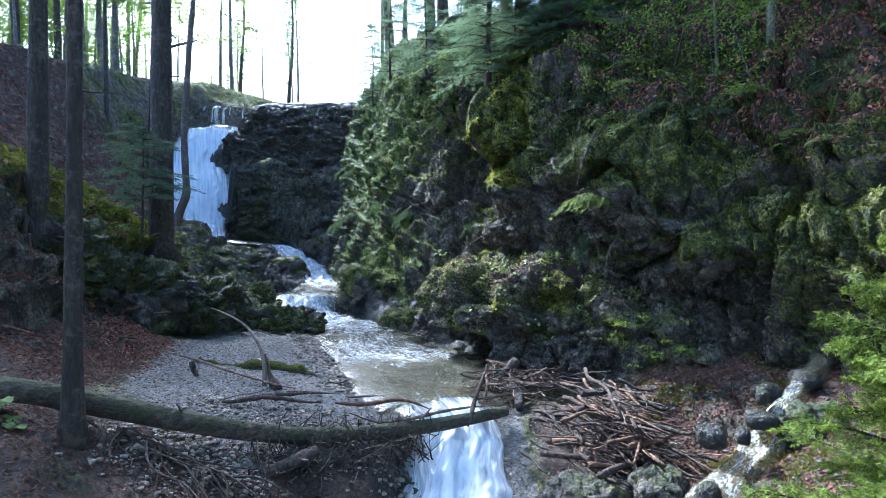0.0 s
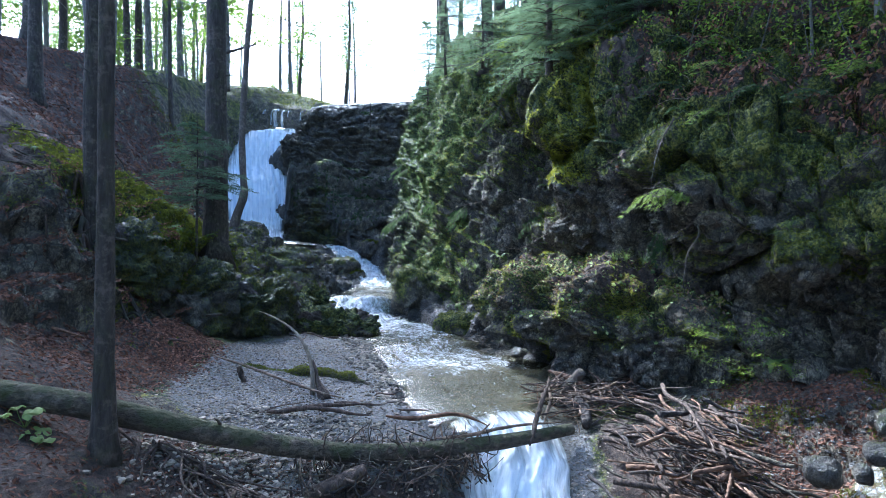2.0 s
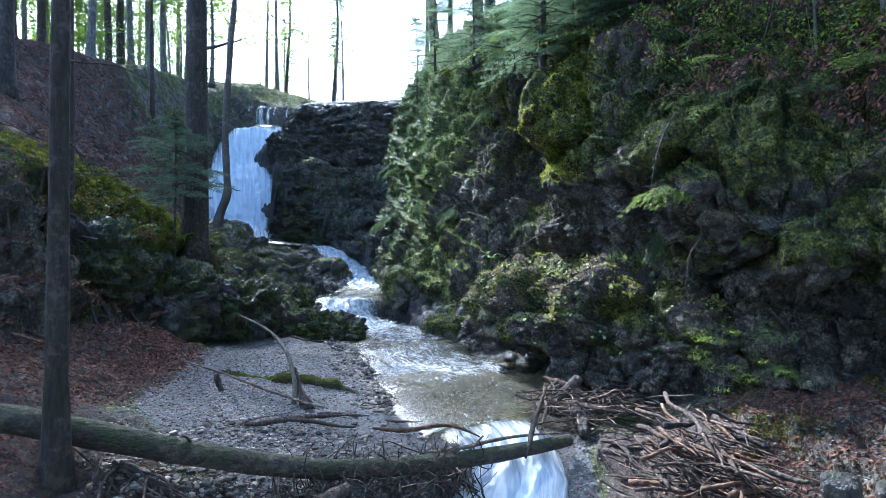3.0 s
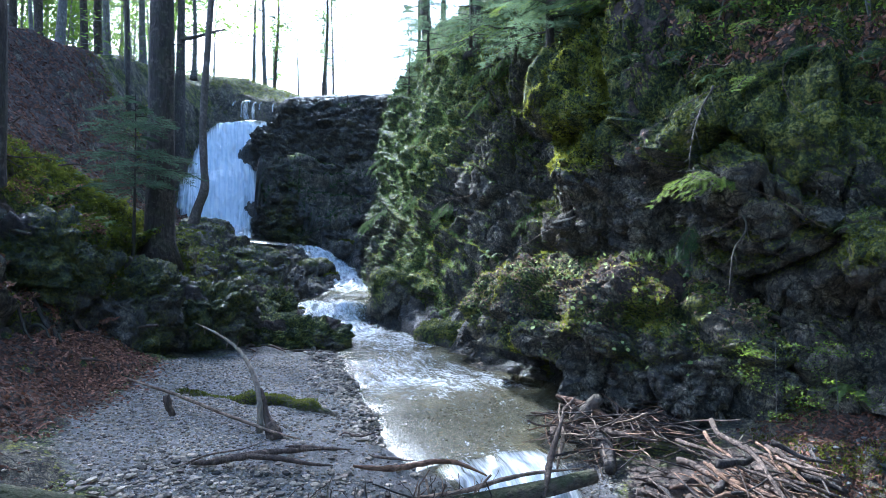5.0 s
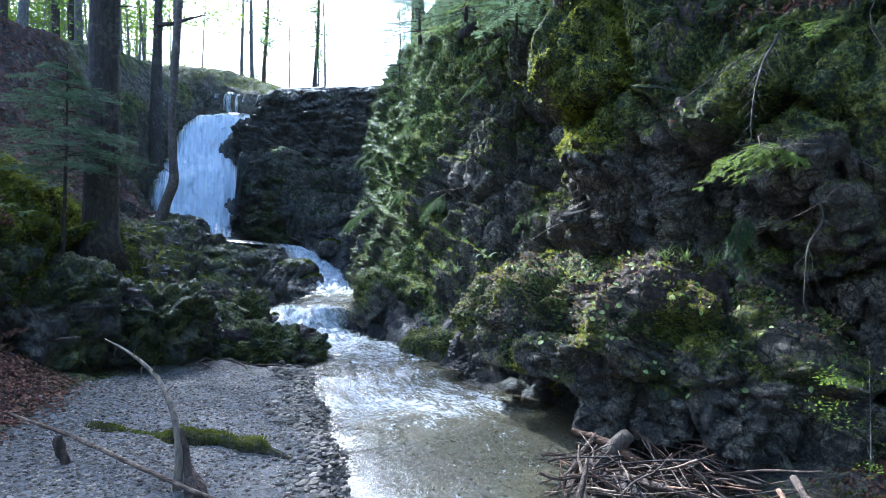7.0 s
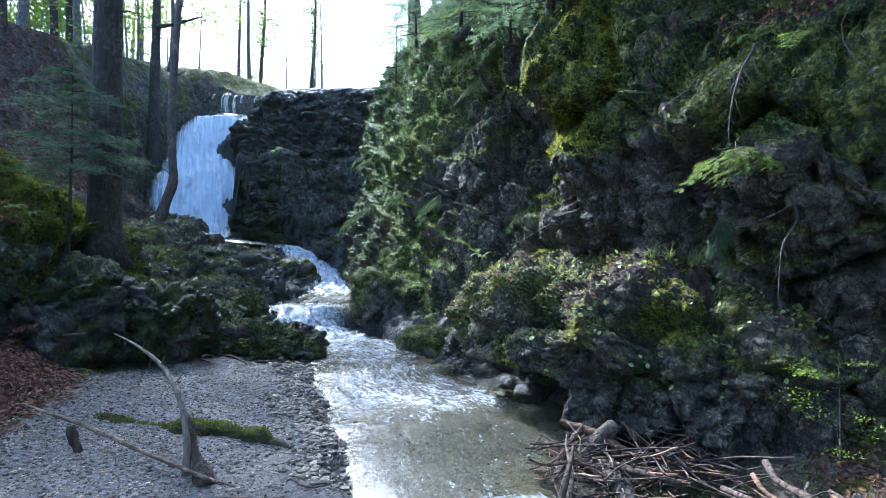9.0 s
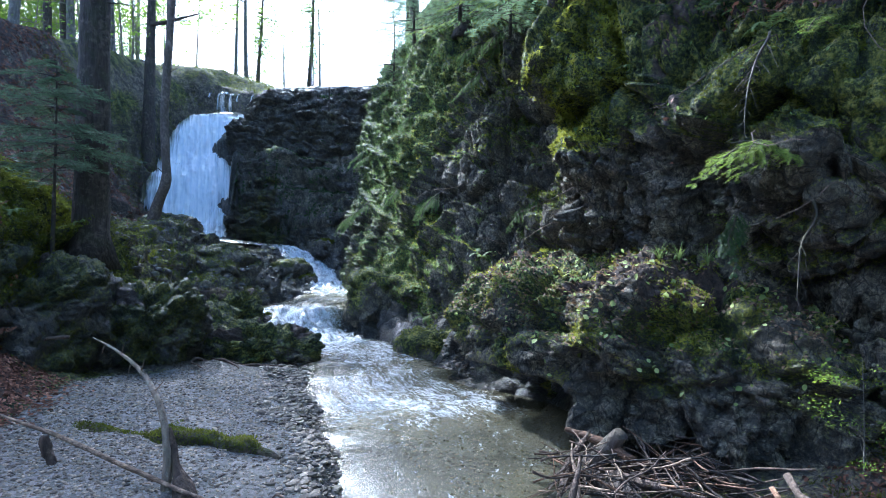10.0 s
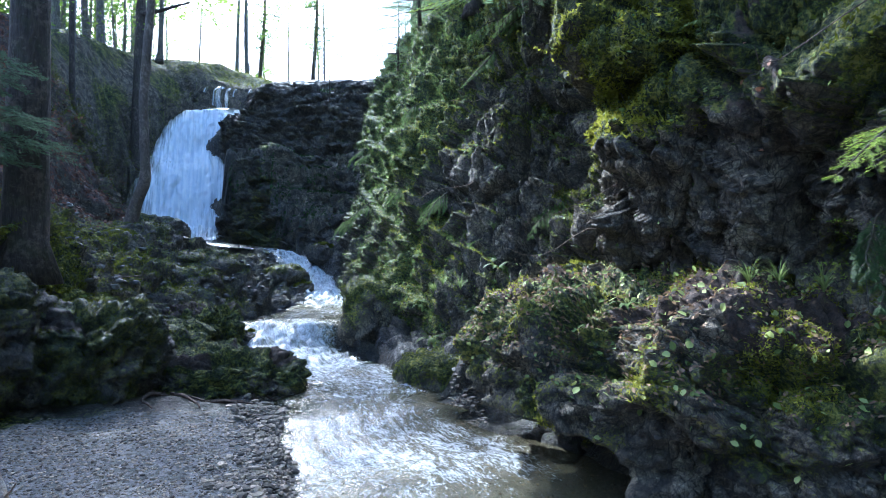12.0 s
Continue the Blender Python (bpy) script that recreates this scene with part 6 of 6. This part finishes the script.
flat_leaves("boulder_litter", "brown dead leaves on the great boulder", "leaf litter", p, n, .028, LITTER_TAN, .35)
lb = step(.4, .7, mossy) * step(8.5, 9.5, GV[:, 1]) * step(24, 18, GV[:, 1]) * step(-11, -9, GV[:, 0]) * step(-3.8, -4.6, GV[:, 0]) * (1 - gravel) * (1 - litter) * step(.45, .8, GV[:, 2])
p, n = sample(ground_v, ground_f, lb, 22000, rng)
tufts("bank_moss", "dark green moss on the rocky bank", p, n, .04, MOSS_DARK, 4, .2)
p, n = sample(ground_v, ground_f, lb + .02, 5000, rng)
flat_leaves("bank_herbs", "small herbs on the rocky bank", "herbs", p, n, .04, HERB, .9)
rw = step(36, 37.5, GV[:, 1]) * step(50, 44, GV[:, 1]) * step(-22, -20, GV[:, 0]) * step(-10, -12.5, GV[:, 0]) + step(-17.8, -17.2, GV[:, 0]) * step(-14, -16, GV[:, 0]) * step(24, 26, GV[:, 1]) * step(37, 35, GV[:, 1])
p, n = sample(ground_v, ground_f, rw, 6000, rng)
tufts("ridge_grass", "tufts of grass and bilberry along the ridge", p, n, .16, MOSS_DARK, 4, .06, 0, "grass")

sw = step(2.9, 3.6, GV[:, 0]) * step(7, 6.2, GV[:, 0]) * step(4.5, 5.5, GV[:, 1]) * step(10.5, 9.8, GV[:, 1])
p, n = sample(ground_v, ground_f, sw, 9000, rng)
flat_leaves("slope_litter", "brown dry leaves on the slope beside the driftwood", "leaf litter", p, n, .03, LITTER, .4)
p, n = sample(ground_v, ground_f, sw * step(-.02, .15, fbm(GV, .8, 3, seed=99)), 9000, rng)
tufts("slope_cushions", "dark green moss patches on the slope beside the side stream", p, n, .035, MOSS_DARK, 4, .2)

# moss on the single rocks
for verts, faces, mo in rock_sets[:12] + extra:
    p, n = sample(verts, faces, step(.35, .6, mo) + 1e-5, 1000, rng)
    centre = verts.mean(0)
    n = np.where(((p - centre) * n).sum(1, keepdims=True) < 0, -n, n)
    tufts("rock_moss", "green moss cushion on a rock", p, n, .035, MOSS_DARK, 4, .2)


# ---- ferns, grass and hanging boughs ----
def frond_mesh(seed, size=.32):
    """One arching frond with leaflets along its rib."""
    r = np.random.default_rng(seed)
    n = 16
    t = np.linspace(.0, 1, n)
    line = np.stack([size * t, 0 * t, size * (1.0 * t - 1.15 * t ** 2)], 1)
    w = size * .26 * np.sin(np.pi * (t * .9 + .08)) * r.uniform(.8, 1.1, n)
    v, f = list(line), []
    for sg in (-1, 1):
        for i in range(1, n - 1):
            v.append(line[i] + np.array([w[i] * .4, sg * w[i], -.25 * w[i]]))
            f.append((i, i + 1, len(v) - 1))
    return mesh_from("frond", np.array(v), np.array(f), HERB, False)


def fern_thing(seed, fronds=7):
    r = np.random.default_rng(seed)
    root = new("fern")
    for k in range(fronds):
        part("frond", FRONDS[k % 3], root, "", pose(0, 0, 0, 0, r.uniform(-15, 15), k * 360 / fronds + r.uniform(-18, 18)) @ Matrix.Scale(r.uniform(.7, 1.2), 4))
    return tagged(root, "green fern growing on the mossy cliff", "fern", "ferns on the rocks")


FRONDS = [frond_mesh(k) for k in (1, 2, 3)]


def grass_mesh(seed, blades=46, size=.38):
    """A tuft of arching blades that share one root."""
    r = np.random.default_rng(seed)
    v, f = [np.zeros(3)], []
    for k in range(blades):
        ang = r.uniform(0, 6.28)
        way = np.array([math.cos(ang), math.sin(ang), 0])
        side = np.array([-way[1], way[0], 0]) * .0045
        t = np.linspace(.15, 1, 5)
        h, lean = size * r.uniform(.6, 1.2), r.uniform(.3, 1)
        line = way * (h * lean * t ** 1.5)[:, None] + np.array([0, 0, 1]) * (h * (t * 1.0 - lean * .9 * t ** 2.4))[:, None]
        w = (1 - t)[:, None] * side + side * .05
        at = len(v)
        v += list(np.stack([line - w, line + w], 1).reshape(-1, 3))
        f.append((0, at, at + 1))
        for i in range(4):
            q = at + 2 * i
            f += [(q, q + 1, q + 3), (q, q + 3, q + 2)]
    return mesh_from("grass_tuft", np.array(v), np.array(f), HERB, False)


def plant(name, mesh, p, label, category, group, scale=1.0, turn=0.0, tilt=0.0):
    ob = new(name, mesh)
    ob.matrix_basis = pose(*p, tilt, 0, turn) @ Matrix.Scale(scale, 4)
    return tagged(ob, label, category, group)


grasses = [grass_mesh(k) for k in (1, 2, 3)]
fern_first = []


def fern(p, scale):
    m = pose(*p, 0, 0, rng.uniform(0, 360)) @ Matrix.Scale(scale, 4)
    if len(fern_first) < 3:
        fern_first.append(fern_thing(len(fern_first)))
        fern_first[-1].matrix_basis = m
    else:
        q = fern_first[int(rng.integers(3))]
        copy_thing(q, m @ Matrix.Scale(1 / q.scale[0], 4))


p, n = sample(cliff_v, cliff_f, near_cliff * (.05 + flat), 100, rng)
for k, q in enumerate(p):
    fern(q, rng.uniform(.5, 1.1))
p, n = sample(cliff_v, cliff_f, far_cliff * (.2 + flat), 90, rng)
for k, q in enumerate(p):
    fern(q, rng.uniform(.5, 1.15))
p, n = sample(big_v, big_f, top, 26, rng)
for k, q in enumerate(p):
    fern(q, rng.uniform(.3, .6))
p, n = sample(cliff_v, cliff_f, (near_cliff + far_cliff) * (.05 + flat) * step(1.5, 2, cliff_v[:, 2]), 60, rng)
for k, q in enumerate(p):
    plant("grass_tuft", grasses[k % 3], q, "tuft of drooping grass on the cliff", "grass", "grass tufts on the rocks", rng.uniform(.7, 1.5), rng.uniform(0, 360))
for x, y, z in [(2.15, 11.7, 1.95), (2.35, 11.55, 1.95), (2.6, 11.3, 1.9), (-1.0, 15.4, 1.75), (-1.2, 15.9, 1.6), (-.7, 15.1, 1.7)]:
    plant("grass_tuft", grasses[int(x * 10) % 3], (x, y, z), "tuft of long grass on a rock ledge", "grass", "grass tufts on the rocks", 1.1, x * 90)


def bough(name, line, size, needles, label, seed, bare=False):
    """A hanging conifer branch: a limb with side twigs and needles."""
    r = np.random.default_rng(seed)
    root = new(name)
    q = wander(line[0], line[1], 12, .05, r, -.12 * size)
    v, f = tube(q, np.linspace(.018 * size, .004, 12), 6)
    wood, heap = Heap(), Heap()
    wood.add(v, f)
    way = (q[-1] - q[0]) / np.linalg.norm(q[-1] - q[0])
    side = np.cross(way, (0, 0, 1))
    for t in np.linspace(.15, 1, 15):
        c = q[int(t * 11)]
        for sg in (-1, 1):
            w = size * .42 * (1.2 - t) * (r.uniform(.1, 1.5) if bare else r.uniform(.6, 1.1))
            e = c + side * sg * w + way * w * .8 - np.array([0, 0, 1]) * w * r.uniform(-.05, .5)
            wood.add(*tube(wander(c, e, 5, .05, r), np.linspace(.004, .0015, 5), 4, cap=False))
            if not bare:
                spray(heap, c, e, .004, r, .03, .008)
                for tt in (.35, .6, .85):
                    m = c + (e - c) * tt
                    for s2 in (-1, 1):
                        spray(heap, m, m + (way * .7 + side * s2 * .5 - np.array([0, 0, .35])) * w * .35, .004, r, .028, .009)
    part("limb", wood.mesh("limb", BARK), root)
    if not bare:
        part("needles", heap.mesh("needles", needles, False), root)
    return tagged(root, label, "branch", "boughs hanging on the cliff")


bough("spruce_bough", ((3.3, 10.5, 3.15), (2.0, 10.1, 2.75)), 1.1, NEEDLE_LIGHT, "spruce bough with fresh green needles hanging over the rock", 1)
bough("spruce_bough", ((3.1, 10.6, 3.3), (2.35, 9.85, 2.9)), .8, NEEDLE_LIGHT, "spruce bough with fresh green needles hanging over the rock", 2)
bough("spruce_bough", ((2.9, 11.0, 2.6), (2.6, 10.6, 1.85)), .6, NEEDLE, "small spruce bough drooping onto the boulder", 3)
bough("dry_bough", ((2.9, 10.4, 4.4), (2.4, 9.9, 3.2)), .9, NEEDLE, "dry bare spruce branch hanging from the cliff", 4, True)
bough("dry_bough", ((3.2, 10.2, 2.6), (2.9, 9.9, 1.5)), .8, NEEDLE, "dry bare spruce branch hanging over the rock", 5, True)
for k, (x, y, z) in enumerate([(1.4, 14.2, 7.3), (1.9, 13.6, 7.0), (2.6, 13.2, 7.1), (.9, 15.0, 7.6), (.4, 16.4, 7.4), (-.1, 17.2, 7.9), (-.7, 18.6, 8.2), (-1.2, 20, 8.5), (3.4, 12.6, 6.3), (4.2, 12.2, 6.2)]):
    bough("spruce_bough", ((x + .7, y + .5, z + .3), (x - .8, y - .7, z - .45)), 1.3, (NEEDLE, NEEDLE_LIGHT)[k % 2], "drooping spruce bough at the cliff's edge", 10 + k)
p, n = sample(cliff_v, cliff_f, near_cliff * step(2.2, 2.8, cliff_v[:, 2]), 120, rng)
for k, q in enumerate(p):
    a = rng.uniform(0, 6.28)
    e = q + np.array([math.cos(a) * .6 - .35, math.sin(a) * .6 - .35, rng.uniform(-.7, .3)]) * rng.uniform(.5, 2.0)
    v, f = tube(wander(q, e, 9, .10, rng), np.linspace(.008, .002, 9), 5)
    tagged(new("bare_twig", mesh_from("bare_twig", v, f, (DRIFT, BARK_PALE, DARKWOOD)[k % 3])), "thin bare twig on the cliff", "twig", "twigs on the cliff")
BRIGHT = leaf_material("young_beech_leaf", (0.07, 0.12, 0.015), (0.19, 0.25, 0.03), 0.45)
sapling = broadleaf("beech_sapling", 2.2, .014, 5, .15, "beech sapling with bright yellow-green leaves on the cliff", 18, 13, .042, BRIGHT, (.20, .20, .035))
for k, (x, y, z) in enumerate([(3.6, 12.2, 5.6), (4.6, 11.6, 5.4), (5.4, 11.0, 4.9), (6.2, 10.9, 5.2), (4.9, 12.4, 6.4), (6.8, 11.8, 6.4)]):
    m = pose(x, y, z, 14, 10, k * 70)
    if k:
        copy_thing(sapling, m)
    else:
        sapling.matrix_basis = m


# ---- butterbur ----
def butterbur(x, y, z, seed):
    r = np.random.default_rng(seed)
    root = new("butterbur")
    for k in range(5):
        ang, reach = k * 1.4 + r.uniform(-.3, .3), r.uniform(.1, .22)
        c = np.array([math.cos(ang) * reach, math.sin(ang) * reach, r.uniform(.10, .2)])
        v, f = tube(wander((0, 0, -.05), c, 5, .04, r), np.linspace(.006, .003, 5), 5)
        part("stalk", mesh_from("stalk", v, f, HERB), root)
        t = np.linspace(0, 6.28, 17)[:-1]
        size = r.uniform(.07, .12)
        rim = np.stack([np.cos(t) * size * (1 + .12 * np.cos(3 * t)), np.sin(t) * size, .02 * np.sin(4 * t) - .02], 1)
        v = np.concatenate([[[0, 0, 0]], rim * .5 + [0, 0, .008], rim]) @ np.array(Euler((r.normal(0, .25), r.normal(0, .25), ang)).to_matrix()).T + c
        f = [(0, 1 + j, 1 + (j + 1) % 16) for j in range(16)] + [(1 + j, 17 + j, 17 + (j + 1) % 16) for j in range(16)] + [(1 + j, 17 + (j + 1) % 16, 1 + (j + 1) % 16) for j in range(16)]
        part("leaf", mesh_from("leaf", v, f, HERB), root)
    root.matrix_basis = pose(x, y, z) @ Matrix.Scale(.75, 4)
    return tagged(root, "butterbur with broad round green leaves on the dark bank", "plant", "butterbur plants")


butterbur(-4.15, 5.15, .42, 1)
butterbur(-4.25, 5.2, .62, 2)

# ---- small stones in the side stream, twigs on the slopes ----
# added dark stones cover the pale ground in the boulder's shaded hollow
for x, y, w in [(.3, 14.85, .5), (.85, 14.6, .42), (-.15, 15.05, .35)]:
    boulder(x, y, -.52, (w, w * .7, w * .55), x * 70, 64, "dark stone added to keep the hollow under the boulder black", 3, 0, -.2, .95)
for k in range(34):
    t = rng.uniform(0, 1) * 6
    i = int(t)
    a, b = np.array(SIDE_STREAM[i][:3]), np.array(SIDE_STREAM[i + 1][:3])
    c = a + (b - a) * (t - i) + np.array([rng.normal(0, .4), rng.normal(0, .3), rng.uniform(-.16, -.02)])
    w = rng.uniform(.08, .2)
    boulder(*c, (w, w * rng.uniform(.7, 1), w * rng.uniform(.6, .9)), rng.uniform(0, 360), 60 + k % 9, "wet dark stone in the side stream", 3, 0, rng.uniform(-.4, .2), .95)
for k in range(40):
    x, y = rng.uniform(-15, -6), rng.uniform(7.5, 26)
    x = min(x, -6 - (y - 8) * .2)
    z = drop(x, y)
    stick("fallen_twig", (x, y, z + .05), rng.uniform(0, 3.14), rng.normal(0, .12), rng.uniform(.5, 2.2), rng.uniform(.01, .03), (DARKWOOD, BARK)[k % 2], "dead branch lying on the leafy slope", "branches on the slope", .05, 5)

for k, (x, y, z) in enumerate([(3.6, 10.6, 4.4), (4.3, 10.7, 4.8), (4.9, 10.2, 4.6), (5.5, 10.0, 4.9), (3.0, 11.6, 5.1), (2.5, 12.3, 5.4), (5.9, 9.4, 4.0), (4.6, 11.3, 5.6), (6.6, 9.6, 4.9), (3.9, 11.3, 5.4)]):
    bough("spruce_bough", ((x + .5, y + .5, z + .25), (x - .6, y - .7, z - .2)), .9, (NEEDLE_LIGHT, NEEDLE, NEEDLE)[k % 3], "drooping spruce bough with light green tips on the cliff", 40 + k)
for x, y, z, k in [(3.35, 9.7, .2, .4), (3.9, 9.4, .35, .35), (2.9, 11.2, 1.9, .3)]:
    copy_thing(sapling, pose(x, y, z, 0, 0, k * 900) @ Matrix.Scale(k, 4))
low_log = [o for o in scene.objects if o.name == "mossy_log"][0].data
lv, lf = np.array([v.co[:] for v in low_log.vertices]), np.array([f.vertices[:] for f in low_log.polygons])
p, n = sample(lv, lf, step(.0, .05, lv[:, 2]) + .01, 2600, rng)
tufts("log_moss", "green moss on the sunken log", p, np.tile([0, -.2, 1.0], (2600, 1)), .022, MOSS_DARK, 4, .2)

# moss mound before the thick trunk, and roots of the bank's spruce
mm = step(-6.0, -6.6, GV[:, 0]) * step(-10, -9, GV[:, 0]) * step(9.8, 10.6, GV[:, 1]) * step(15.5, 14.5, GV[:, 1]) * step(1.3, 1.9, GV[:, 2]) * step(.2, .5, GN[:, 2])
p, n = sample(ground_v, ground_f, mm, 14000, rng)
tufts("mound_moss", "deep green moss cushion on the bank", p, n, .045, MOSS_DARK, 4, .2)
p, n = sample(ground_v, ground_f, mm, 2500, rng)
tufts("mound_tips", "yellow-green moss tips on the bank", p, n, .05, MOSS, 4, .2)
p, n = sample(ground_v, ground_f, mm, 14, rng)
for q in p:
    fern(q, rng.uniform(.5, 1.0))
for k in range(16):
    a = rng.uniform(-2.6, .6)
    t = np.linspace(.1, 1, 8) * rng.uniform(.8, 2.0)
    q = np.stack([-7.8 + np.cos(a) * t + .1 * np.sin(t * 5 + k), 10.6 + np.sin(a) * t + .1 * np.cos(t * 4 + k), t * 0], 1)
    q[:, 2] = [drop(x, y) + .03 for x, y in q[:, :2]]
    limb_thing("tree_root", q, [.055, .035, .015], (BARK, DARKWOOD)[k % 2], "gnarled root spreading from a spruce over the bank", "root", "bare roots", 6, .15)
# plants on the waterfall's wall
ww = wall * step(-12, -11, GV[:, 0]) * step(-4, -5, GV[:, 0]) * step(11.6, 11, GV[:, 2]) * (.15 + step(.1, .5, fbm(GV, 1.4, 3, seed=91)))
p, n = sample(ground_v, ground_f, ww, 9000, rng)
flat_leaves("wall_herbs", "dark herbs and moss on the wet rock wall", "herbs", p, n, .06, NEEDLE, .9)

p, n = sample(cliff_v, cliff_f, far_cliff * step(2.5, 3.5, cliff_v[:, 2]) * step(11, 9, cliff_v[:, 2]) * step(30, 27, cliff_v[:, 1]), 22, rng)
for k, q in enumerate(p):
    bough("spruce_bough", (q, q + np.array([-.55, -.5, -.75]) * rng.uniform(.8, 1.3)), 1.15, GRASS, "feathery spruce bough hanging down the far cliff", 80 + k)
